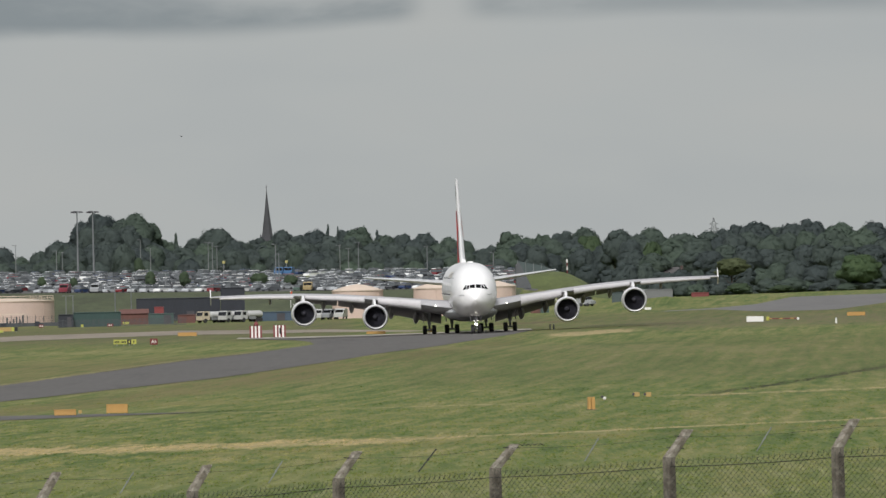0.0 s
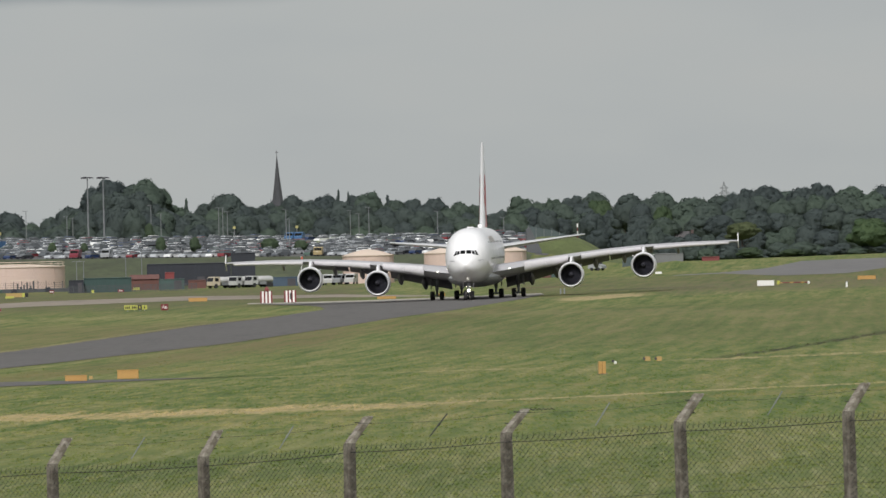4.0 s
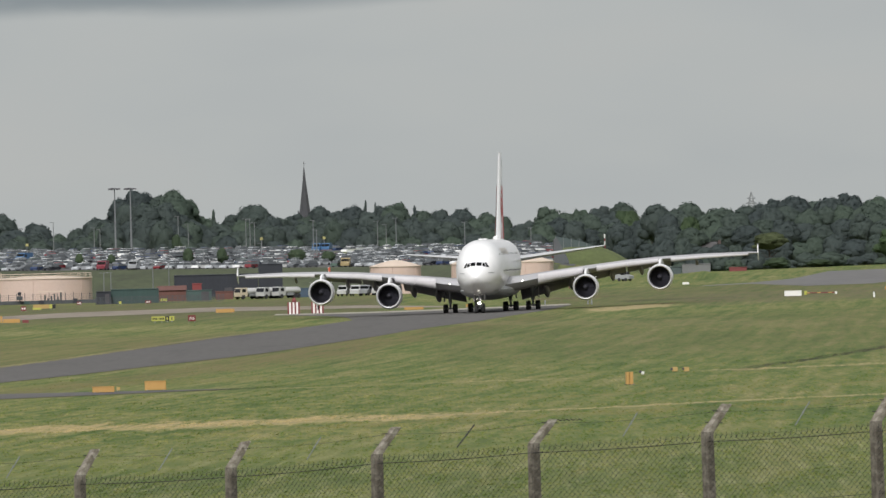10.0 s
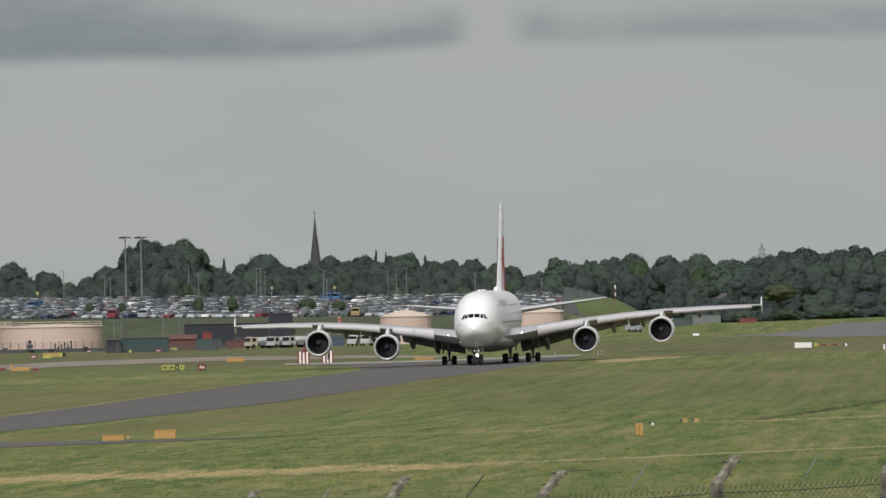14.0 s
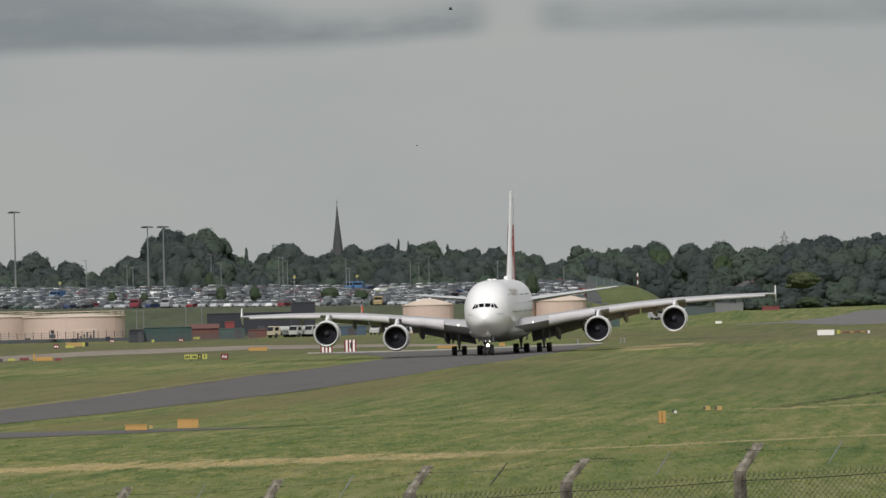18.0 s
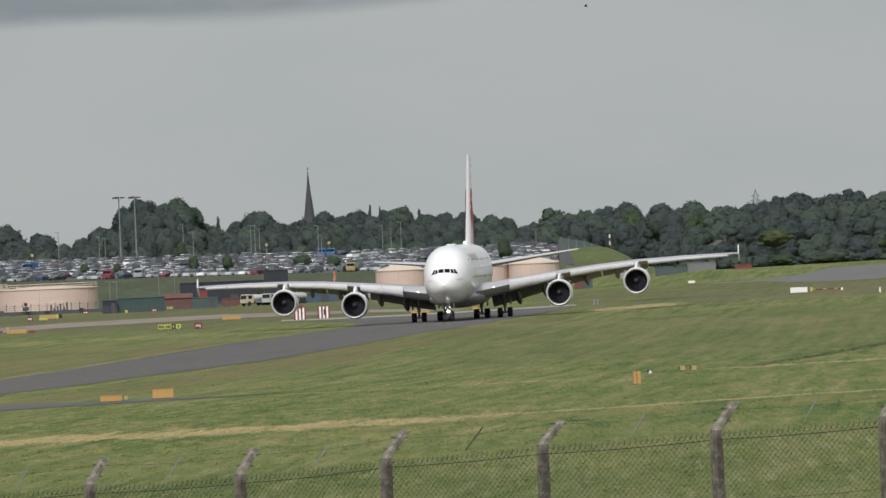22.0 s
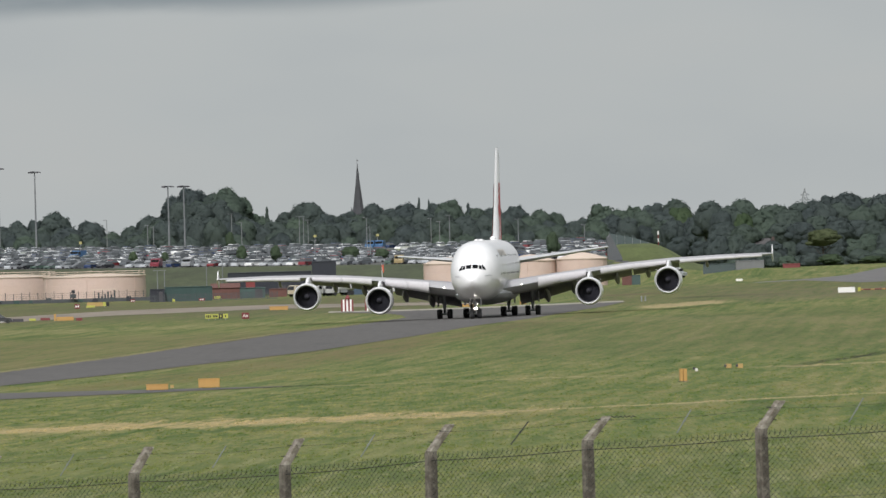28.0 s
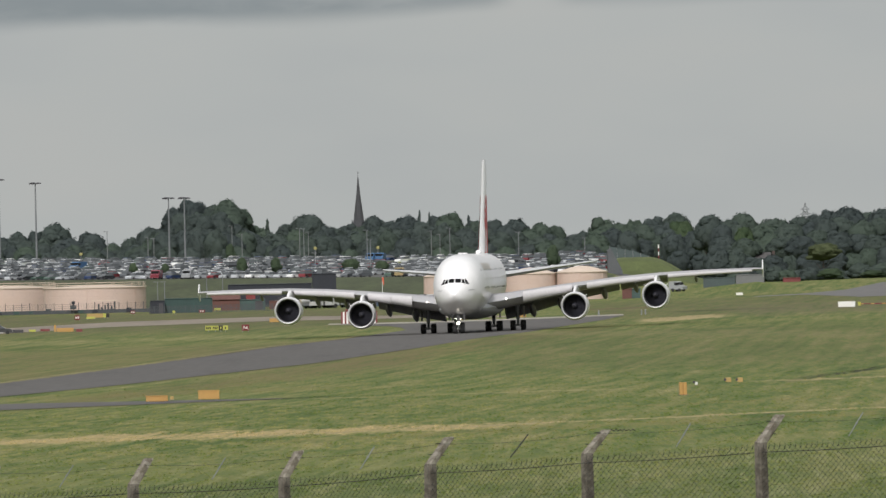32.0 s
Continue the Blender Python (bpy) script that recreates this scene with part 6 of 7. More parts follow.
def build_pylon():
    x, y = 124.6, 4500
    ob = thing("pylon", pose(x, y, 0), "grey lattice electricity pylon behind the trees", "pylon")
    bm = fresh()
    top = 20.9
    widths = [(0, 3.0), (6, 2.1), (11, 1.5), (14.5, 1.15), (16.5, 0.9), (18.5, 0.65), (top, 0.08)]
    for (z0, w0), (z1, w1) in zip(widths, widths[1:]):
        for a, b in ((-1, -1), (1, -1), (1, 1), (-1, 1)):
            tube(bm, (a * w0, b * w0, z0), (a * w1, b * w1, z1), 0.12, None, 5)
            tube(bm, (a * w0, b * w0, z0), (b * w1 * -1, a * w1, z1), 0.08, None, 5)
    part("lattice_tower", bm, MAST, ob)
    for z, w in ((15.2, 2.3), (17.0, 1.9), (18.7, 1.5)):
        bm = fresh()
        tube(bm, (-w, 0, z), (w, 0, z), 0.12, None, 5)
        tube(bm, (-w, 0, z), (0, 0, z + 0.9), 0.09, None, 5)
        tube(bm, (w, 0, z), (0, 0, z + 0.9), 0.09, None, 5)
        part("cross_arm", bm, MAST, ob)
    bm = fresh()
    for s in (-4.0, 0, 4.0):
        for k in range(10):
            a0, a1 = k / 10, (k + 1) / 10
            p = [Vector((-60 * a + s * 0.3, 0, 15.0 - 14 * a * (1 - a) - 2.5 * a)) for a in (a0, a1)]
            tube(bm, p[0], p[1], 0.05, None, 4)
    part("cable", bm, MAST, ob)


HOUSE_BRICK = material("dull_house_brick", (0.085, 0.06, 0.056), 0.9, vary=0.15)
SLATE = material("grey_slate", (0.085, 0.08, 0.08), 0.8, vary=0.15)


def build_house():
    ob = thing("house", pose(75.5, 3075, -0.4), "brick house with a pale roof among the trees", "house")
    bm = fresh()
    box(bm, -2.6, 2.6, 0, 6, 0, 6.2, 0, 0.05)
    part("wall", bm, HOUSE_BRICK, ob)
    bm = fresh()
    rings(bm, [[Vector((a, -0.3, 6.1)), Vector((a, 3, 7.6)), Vector((a, 6.3, 6.1)), Vector((a, 3, 6.0))] for a in (-2.9, 1.4)])
    bmesh.ops.recalc_face_normals(bm, faces=bm.faces[:])
    part("roof", bm, SLATE, ob, "grey slate roof")
    for dx in (-1.4, 1.0):
        bm = fresh()
        box(bm, dx - 0.5, dx + 0.5, -0.06, 0.02, 4.2, 5.4)
        part("window", bm, GLASS_DARK, ob)
    bm = fresh()
    box(bm, 1.6, 2.3, 1, 1.7, 6, 7.9, 0, 0.04)
    part("chimney", bm, HOUSE_BRICK, ob)


build_church()
build_pylon()
build_house()


# ---- trees ----
def leaf_material(name, dark, light, per_object=0.15):
    """Leafy canopy: clumps and single sprays differ, thin leaves let some light through."""
    m = bpy.data.materials.new(name)
    m.use_nodes = True
    t = m.node_tree
    b = t.nodes["Principled BSDF"]
    b.inputs["Roughness"].default_value = 0.85
    b.inputs["Specular IOR Level"].default_value = 0.2
    co = t.nodes.new("ShaderNodeTexCoord")
    clump = node(t, "ShaderNodeTexNoise", Scale=3.2, Detail=5.0, Roughness=0.62)
    spray = node(t, "ShaderNodeTexNoise", Scale=24.0, Detail=3.0, Roughness=0.65)
    for n in (clump, spray):
        t.links.new(co.outputs["Object"], n.inputs["Vector"])
    isle = t.nodes.new("ShaderNodeNewGeometry").outputs["Random Per Island"]
    total = maths(t, "ADD", maths(t, "ADD", maths(t, "MULTIPLY", clump.outputs[0], 0.5), maths(t, "MULTIPLY", spray.outputs[0], 0.32)), maths(t, "MULTIPLY", isle, 0.18))
    out = ramp(t, total, [(0.3, dark), (0.72, light)])
    info = t.nodes.new("ShaderNodeObjectInfo")
    shade = ramp(t, info.outputs["Random"], [(0, (1 - per_object, 1 - per_object, 1 - per_object * 0.6)), (0.45, (1, 1, 1)), (0.8, (1.03, 1 + per_object * 0.5, 0.95)), (1, (1 + per_object, 1 + per_object * 1.6, 1.0))])
    out = mixed(t, 1.0, out, shade, "MULTIPLY")
    t.links.new(out, b.inputs["Base Color"])
    bp = node(t, "ShaderNodeBump", Strength=0.2, Distance=0.05)
    t.links.new(spray.outputs[0], bp.inputs["Height"])
    t.links.new(bp.outputs[0], b.inputs["Normal"])
    thin = t.nodes.new("ShaderNodeBsdfTranslucent")
    t.links.new(out, thin.inputs["Color"])
    mx = t.nodes.new("ShaderNodeMixShader")
    mx.inputs[0].default_value = 0.48
    t.links.new(b.outputs[0], mx.inputs[1])
    t.links.new(thin.outputs[0], mx.inputs[2])
    t.links.new(mx.outputs[0], t.nodes["Material Output"].inputs["Surface"])
    return m


# Far trees: leaf colours lifted and blued to carry the distance haze.
LEAF_HAZED = leaf_material("hazed_oak_foliage", (0.075, 0.096, 0.094), (0.115, 0.143, 0.13))
LEAF_PALE = leaf_material("pale_willow_foliage", (0.095, 0.115, 0.065), (0.16, 0.185, 0.1), 0.1)
LEAF_LIGHT = leaf_material("lime_foliage", (0.066, 0.1, 0.06), (0.11, 0.15, 0.085), 0.12)


def crown_mesh(name, seed, lobes, shape="round", mat=None, clumps=620):
    """A crown two units high and about two wide: many overlapping leafy boughs under a broken coat of small leaf sprays."""
    rnd = random.Random(seed)
    off = Vector((seed * 3.7, seed * 1.3, 0.0))
    verts, faces, cores = [], [], []
    if shape == "tall":
        for i in range(lobes):
            h = (i + 0.5) / lobes
            cores.append((Vector((rnd.uniform(-0.12, 0.12), rnd.uniform(-0.12, 0.12), 0.2 + 1.6 * h)), Vector((0.42 * (1.1 - h) + 0.05, 0.42 * (1.1 - h) + 0.05, 0.2))))
    else:
        cores.append((Vector((0, 0, 0.84)), Vector((0.78, 0.78, 0.78))))
        for i in range(lobes):
            a = i * 2.39996 + rnd.uniform(-0.35, 0.35)
            up = ((i + 0.5) / lobes) ** 0.8
            r = 0.68 * math.sqrt(max(0.02, 1 - up * up * 0.92)) * rnd.uniform(0.85, 1.1)
            k = rnd.uniform(0.18, 0.4) * (1.1 - 0.25 * up)
            cores.append((Vector((r * math.cos(a), r * math.sin(a), 0.3 + 1.14 * up + rnd.uniform(-0.08, 0.08))), Vector((k, k, k * rnd.uniform(0.62, 0.85)))))

    def swell(d, c):
        return 0.94 + 0.2 * noise.noise(d * 2.0 + off + c) + 0.16 * noise.noise(d * 4.6 - off + c)

    for c, r in cores:
        k = len(verts)
        bm = fresh()
        bmesh.ops.create_icosphere(bm, subdivisions=3 if r.x > 0.6 else 2, radius=1.0)
        bm.verts.ensure_lookup_table()
        for v in bm.verts:
            f = swell(v.co.normalized(), c)
            verts.append(c + Vector((v.co.x * r.x, v.co.y * r.y, v.co.z * r.z)) * f)
        faces.extend(tuple(k + v.index for v in f.verts) for f in bm.faces)
        bm.free()
    solid = len(faces)
    weights = [r.x * r.z for c, r in cores]
    for i in range(clumps):
        c, r = rnd.choices(cores, weights)[0]
        d = Vector((rnd.gauss(0, 1), rnd.gauss(0, 1), rnd.gauss(0, 1) + 0.2)).normalized()
        p = c + Vector((d.x * r.x, d.y * r.y, d.z * r.z)) * swell(d, c) * rnd.uniform(0.985, 1.03)
        size = rnd.uniform(0.026, 0.07)
        n = (d * 1.2 + Vector((rnd.gauss(0, 0.27), rnd.gauss(0, 0.27), 0.25 + rnd.gauss(0, 0.27)))).normalized()
        u = n.orthogonal().normalized()
        v = n.cross(u)
        k = len(verts)
        t0 = rnd.uniform(0, math.tau)
        for j in range(4):
            t = t0 + j * math.tau / 4
            e = size * rnd.uniform(0.6, 1.2)
            verts.append(p + (u * math.cos(t) + v * math.sin(t)) * e + n * rnd.uniform(-0.25, 0.25) * size)
        faces.append((k, k + 1, k + 2, k + 3))
    zs = sorted(v.z for v in verts)
    rs = sorted(math.hypot(v.x, v.y) for v in verts)
    z0, z1, r1 = zs[0], zs[int(len(zs) * 0.995)], rs[int(len(rs) * 0.97)]
    verts = [Vector((v.x / r1, v.y / r1, (v.z - z0) / (z1 - z0) * 1.92)) for v in verts]
    me = bpy.data.meshes.new(name)
    me.from_pydata(verts, [], faces)
    for f in me.polygons[:solid]:
        f.use_smooth = True
    me.materials.append(mat or LEAF_HAZED)
    return me


def trunk_mesh(seed):
    rnd = random.Random(seed)
    bm = fresh()
    pts = [Vector((0, 0, -0.05)), Vector((rnd.uniform(-0.02, 0.02), 0, 0.4)), Vector((rnd.uniform(-0.05, 0.05), rnd.uniform(-0.05, 0.05), 0.9)), Vector((rnd.uniform(-0.08, 0.08), 0, 1.5))]
    for (a, b), (r0, r1) in zip(zip(pts, pts[1:]), ((0.07, 0.055), (0.055, 0.04), (0.04, 0.015))):
        tube(bm, a, b, r0, r1, 7)
    return mesh_of("trunk", bm, BARK)


def limb_mesh(seed):
    rnd = random.Random(seed)
    bm = fresh()
    for k in range(5):
        a = k * math.tau / 5 + rnd.uniform(-0.4, 0.4)
        z = rnd.uniform(0.5, 1.0)
        e = Vector((0.6 * math.cos(a), 0.6 * math.sin(a), z + 0.45))
        m = Vector((0.25 * math.cos(a), 0.25 * math.sin(a), z + 0.12))
        tube(bm, (0, 0, z), m, 0.03, 0.022, 5)
        tube(bm, m, e, 0.022, 0.008, 5)
    return mesh_of("branchwork", bm, BARK)


def build_trees():
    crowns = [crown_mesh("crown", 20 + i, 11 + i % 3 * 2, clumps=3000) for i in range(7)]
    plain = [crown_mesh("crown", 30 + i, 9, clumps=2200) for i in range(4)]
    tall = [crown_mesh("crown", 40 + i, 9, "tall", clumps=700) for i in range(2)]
    pale = crown_mesh("crown", 50, 13, mat=LEAF_PALE, clumps=3000)
    light = crown_mesh("crown", 51, 13, mat=LEAF_LIGHT, clumps=3000)
    bushy = [crown_mesh("crown", 52 + i, 9, mat=LEAF_LIGHT, clumps=900) for i in range(2)]
    trunks = [trunk_mesh(i) for i in range(3)]
    limbs = [limb_mesh(i) for i in range(3)]
    rnd = random.Random(8)

    def tree(x, y, top, width, crown, label, low=None, group="wood behind the airfield"):
        z = ground(x, y) - 0.2
        h = top - z
        ob = thing("tree", pose(x, y, z, 0, 0, rnd.uniform(0, 360)), label, "tree", group)
        sx = width / 2
        body = min(0.86 * h, width * 1.05) if low is None else h - low
        part("trunk", trunks[rnd.randrange(3)], None, ob, m=Matrix.Diagonal((h * 0.55, h * 0.55, h * 0.5, 1)))
        part("branchwork", limbs[rnd.randrange(3)], None, ob, m=Matrix.Diagonal((sx, sx, h * 0.5, 1)))
        part("crown", crown, None, ob, m=Matrix.Translation((0, 0, h - body)) @ Matrix.Diagonal((sx, sx, body / 1.92, 1)))
        return ob

    oak = "dense dark green broadleaved tree in the far wood"
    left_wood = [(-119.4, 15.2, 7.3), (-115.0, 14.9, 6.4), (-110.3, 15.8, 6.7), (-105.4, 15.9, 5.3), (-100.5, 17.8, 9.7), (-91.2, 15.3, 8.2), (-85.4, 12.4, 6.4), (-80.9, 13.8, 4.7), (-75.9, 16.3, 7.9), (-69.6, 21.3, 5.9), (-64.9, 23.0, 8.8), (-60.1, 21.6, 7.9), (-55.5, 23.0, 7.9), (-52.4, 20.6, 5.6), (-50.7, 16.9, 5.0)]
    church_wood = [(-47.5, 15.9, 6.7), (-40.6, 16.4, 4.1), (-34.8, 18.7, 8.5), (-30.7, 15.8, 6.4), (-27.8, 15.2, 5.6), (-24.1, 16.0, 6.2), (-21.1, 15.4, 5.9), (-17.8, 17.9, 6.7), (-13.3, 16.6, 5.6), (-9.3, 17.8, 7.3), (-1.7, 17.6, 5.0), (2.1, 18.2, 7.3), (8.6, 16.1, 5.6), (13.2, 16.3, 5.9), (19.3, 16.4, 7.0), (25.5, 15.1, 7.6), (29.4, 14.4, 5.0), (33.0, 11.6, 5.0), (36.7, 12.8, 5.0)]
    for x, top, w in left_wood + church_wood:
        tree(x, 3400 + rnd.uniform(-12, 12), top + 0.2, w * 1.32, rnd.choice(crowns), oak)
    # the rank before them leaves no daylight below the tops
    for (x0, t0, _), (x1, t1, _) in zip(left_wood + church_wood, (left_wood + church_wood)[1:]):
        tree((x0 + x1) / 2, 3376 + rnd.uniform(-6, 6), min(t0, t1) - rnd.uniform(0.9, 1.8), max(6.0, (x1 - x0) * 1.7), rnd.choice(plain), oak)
    for x, top, w in ((-45.0, 17.9, 2.6), (-6.1, 19.2, 2.2), (-3.4, 18.7, 2.1), (6.7, 17.6, 2.6)):
        tree(x, 3390, top, w * 1.2, rnd.choice(tall), "slender pointed conifer rising above the wood", 3)
    # the large mass left of the spire is filled down to the car park
    for x, top, w in ((-67.0, 18.2, 9), (-62.3, 19.6, 10), (-57.6, 19.9, 10), (-53.6, 17.0, 8), (-66.5, 14.8, 8), (-60.5, 15.8, 9), (-55.5, 15.0, 9)):
        tree(x, 3366 + rnd.uniform(-8, 8), top, w, rnd.choice(crowns), oak)
    x = -122.0
    while x < 38:
        lift = 2.4 if -72 < x < -50 else 1.2 if -40 < x < 24 else 0
        top = 12.2 + rnd.uniform(-1.0, 1.2) + lift
        if -90 < x < -81:
            top = 11.0
        tree(x, 3330 + rnd.uniform(-12, 12), min(top, 11.4) if 30 < x else top, rnd.uniform(6, 9), rnd.choice(plain), "broadleaved tree at the edge of the car park", 5)
        x += rnd.uniform(3.4, 5.0)
    x = -122.0
    while x < 40:
        tree(x, 3260 + rnd.uniform(-6, 6), 10.4 + rnd.uniform(-0.8, 1.0), rnd.uniform(6, 8), rnd.choice(plain), "low bushy tree behind the parked cars", 2.6)
        x += rnd.uniform(4.5, 6.5)
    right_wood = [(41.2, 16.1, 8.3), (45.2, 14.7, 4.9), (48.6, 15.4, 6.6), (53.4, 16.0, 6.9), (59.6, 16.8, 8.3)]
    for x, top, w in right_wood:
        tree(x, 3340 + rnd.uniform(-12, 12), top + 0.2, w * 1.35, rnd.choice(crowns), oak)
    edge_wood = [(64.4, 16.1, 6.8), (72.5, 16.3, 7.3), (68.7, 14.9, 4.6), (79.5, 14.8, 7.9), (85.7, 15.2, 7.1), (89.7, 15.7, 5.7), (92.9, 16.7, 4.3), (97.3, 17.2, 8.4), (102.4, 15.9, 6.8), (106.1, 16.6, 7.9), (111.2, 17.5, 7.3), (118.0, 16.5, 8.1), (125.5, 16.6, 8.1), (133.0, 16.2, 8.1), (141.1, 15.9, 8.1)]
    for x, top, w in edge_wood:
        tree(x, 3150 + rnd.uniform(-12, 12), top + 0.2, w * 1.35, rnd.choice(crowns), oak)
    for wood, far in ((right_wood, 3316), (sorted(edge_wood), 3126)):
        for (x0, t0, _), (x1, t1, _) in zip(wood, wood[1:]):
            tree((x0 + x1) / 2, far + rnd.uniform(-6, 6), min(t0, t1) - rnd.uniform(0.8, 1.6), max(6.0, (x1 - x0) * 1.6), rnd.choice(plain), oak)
    for x, top in ((57.0, 12.4), (62.0, 12.8), (65.5, 12.0)):
        tree(x, 3230, top, 8.0, rnd.choice(plain), oak, 3)
    tree(60.2, 3310, 15.0, 9.6, light, "rounded lighter green tree in the far wood", 4)
    tree(71.6, 3120, 13.2, 6.4, light, "lighter green tree before a darker one", 4)
    x = 34.0
    while x < 142:
        if not 71 < x < 80:
            tree(x, (3290 if x < 62 else 3090) + rnd.uniform(-14, 14), 11.6 + rnd.uniform(-1.3, 1.6), rnd.uniform(6.5, 9.5), rnd.choice(crowns), "broadleaved tree in the middle of the wood", 4)
        x += rnd.uniform(3.8, 5.4)
    x = 54.0
    while x < 140:
        tree(x, 3000 + rnd.uniform(-14, 14), (5.8 if 70 < x < 81 else 7.6) + rnd.uniform(-1.0, 1.2), rnd.uniform(6, 9), rnd.choice(crowns), "low bushy tree at the front of the wood", 0.1)
        x += rnd.uniform(3.6, 5.2)
    x = 66.0
    while x < 140:
        tree(x, 2950 + rnd.uniform(-8, 8), 3.9 + rnd.uniform(-1.2, 0.9), rnd.uniform(4.5, 7), rnd.choice(plain), "dark hedge bush along the grass edge", -0.3)
        x += rnd.uniform(2.4, 3.4)
    tree(85.9, 2960, 9.2, 8.0, pale, "pale yellow-green bush among darker trees", 4.4)
    tree(114.3, 2945, 9.4, 10.5, light, "broad paler willow at the edge of the wood", 1.0)
    tree(86.4, 2930, 3.6, 5.8, light, "round light green bush at the grass edge", 0.4)
    tree(96.0, 2928, 3.0, 6.0, light, "round light green bush at the grass edge", 0.4)
    # shrubs between the car rows
    for x, y, h, w in ((-68.1, 2880, 3.0, 2.4), (-61.1, 2880, 2.8, 2.2), (-44.2, 2880, 4.0, 2.6), (-36.8, 2880, 3.9, 2.8), (-20.4, 2885, 3.3, 4.4), (-13.5, 2880, 2.9, 3.4), (-48.6, 2994, 4.4, 2.6), (24.0, 2872, 5.8, 3.4)):
        tree(x, y, ground(x, y) + h, w, bushy[rnd.randrange(2)], "small green tree between the car park rows", 0.6, "car park trees")


build_trees()


# ---- a car by the concrete taxiway, the patrol car and the birds ----
def build_dark_car():
    ob = thing("parked_car", stand(-70.6, 2081, 180), "dark hatchback standing on the taxiway edge", "car")
    low, glass, top = car_sections("hatchback")
    dark = material("dark_car_paint", (0.06, 0.06, 0.065), 0.3, vary=0.05)
    for name, loops, m in (("body", low, dark), ("glasshouse", glass, CAR_GLASS), ("roof", top, dark)):
        bm = fresh()
        rings(bm, loops)
        bmesh.ops.recalc_face_normals(bm, faces=bm.faces[:])
        part(name, bm, m, ob, "", 35)
    for a in (-1.25, 1.2):
        for s in (-1, 1):
            bm = fresh()
            tube(bm, (a, s * 0.7, 0.31), (a, s * 0.9, 0.31), 0.31, None, 12)
            part("wheel", bm, TYRE, ob)


build_dark_car()

HI_VIS = material("lime_yellow_film", (0.62, 0.78, 0.03), 0.4, vary=0.03)
PATROL_WHITE = material("patrol_white", (0.75, 0.75, 0.74), 0.3, vary=0.03)
PATROL_RED = material("patrol_red_film", (0.3, 0.03, 0.045), 0.4, vary=0.03)
# Windscreen base greyed to stand for the sky reflected in it.
SCREEN_GLASS = material("sky_painted_glass", (0.16, 0.17, 0.18), 0.08, vary=0.05)
# Light bar grey raised to include the sky's reflection on lens and lid.
LENS = material("sky_paled_lens", (0.46, 0.48, 0.5), 0.2, vary=0.08)


def build_patrol_car():
    """The car drives along local +x."""
    ob = thing("patrol_car", stand(0, 200), "white patrol car with lime and red chequers and light bar", "car")
    ob.rotation_mode = "QUATERNION"
    L, W = 2.35, 0.95
    bm = fresh()
    side = [(-L, 0.4), (-L, 0.85), (-L + 0.08, 1.12), (0.75, 1.12), (1.6, 1.02), (L - 0.1, 0.9), (L, 0.6), (L - 0.05, 0.35)]
    rings(bm, [[Vector((x, s * W * k, z)) for x, z in side] for s, k in ((-1, 0.96), (-1, 1), (1, 1), (1, 0.96))])
    bmesh.ops.recalc_face_normals(bm, faces=bm.faces[:])
    part("body", bm, PATROL_WHITE, ob, "white body", 40)
    bm = fresh()
    cab = [(-L + 0.1, 1.12), (-L + 0.3, 1.5), (-L + 0.6, 1.63), (-L + 1.1, 1.72), (-0.5, 1.78), (-0.1, 1.77), (0.05, 1.72), (0.78, 1.12)]
    rings(bm, [[Vector((x, e * W * (0.96 if z < 1.2 else 0.8), z + (0.07 * (1 - e * e) if z > 1.4 else 0))) for x, z in cab] for e in (-1, -0.9, -0.65, -0.3, 0, 0.3, 0.65, 0.9, 1)])
    bmesh.ops.recalc_face_normals(bm, faces=bm.faces[:])
    part("cabin", bm, PATROL_WHITE, ob, "white cabin", 30)

    def roof_patch(x0, x1, y0, y1, mat, name, label):
        """A film panel lying on the domed roof."""
        bm = fresh()
        rows = []
        for i in range(4):
            x = x0 + (x1 - x0) * i / 3
            z = next(h0 + (h1 - h0) * (x - u0) / (u1 - u0) for (u0, h0), (u1, h1) in zip(cab, cab[1:]) if u0 <= x <= u1)
            rows.append([Vector((x, y, z + 0.07 * (1 - (y / (W * 0.8)) ** 2) + 0.012)) for y in (y0 + (y1 - y0) * j / 3 for j in range(4))])
        rings(bm, rows, 0, False)
        bmesh.ops.solidify(bm, geom=bm.faces[:], thickness=0.008)
        part(name, bm, mat, ob, label)

    def on_side(s, quad, mat, name, label, lift=0.012):
        bm = fresh()
        rows = []
        for x, z in quad:
            k = 0.96 - 0.16 * max(0, min(1, (z - 1.12) / 0.56))
            rows.append(bm.verts.new((x, s * (W * k + lift), z)))
        f = bm.faces.new(rows if s < 0 else rows[::-1])
        bmesh.ops.solidify(bm, geom=[f], thickness=0.01)
        part(name, bm, mat, ob, label)

    for s in (-1, 1):
        on_side(s, [(-L + 0.3, 1.18), (-1.15, 1.18), (-1.15, 1.62), (-L + 0.45, 1.6)], GLASS_DARK, "side_window", "dark rear side window")
        on_side(s, [(-1.08, 1.18), (0.5, 1.18), (-0.02, 1.62), (-1.08, 1.63)], GLASS_DARK, "side_window", "dark front side window")
        for k in range(9):
            x = -L + 0.4 + k * 0.22
            bm = fresh()
            zz = 1.74 - 0.1 * max(0, -0.75 - x) ** 2
            box(bm, x, x + 0.215, s * W * 0.8 - 0.02, s * W * 0.8 + 0.035, zz - 0.07, zz, 0, 0.01, m=Matrix.Translation((x + 0.1, 0, zz)) @ Matrix.Rotation(-math.atan(0.2 * max(0, -0.65 - x)), 4, "Y") @ Matrix.Translation((-x - 0.1, 0, -zz)))
            part("chequer", bm, PATROL_RED if k % 2 else HI_VIS, ob, "red film square" if k % 2 else "lime film square")
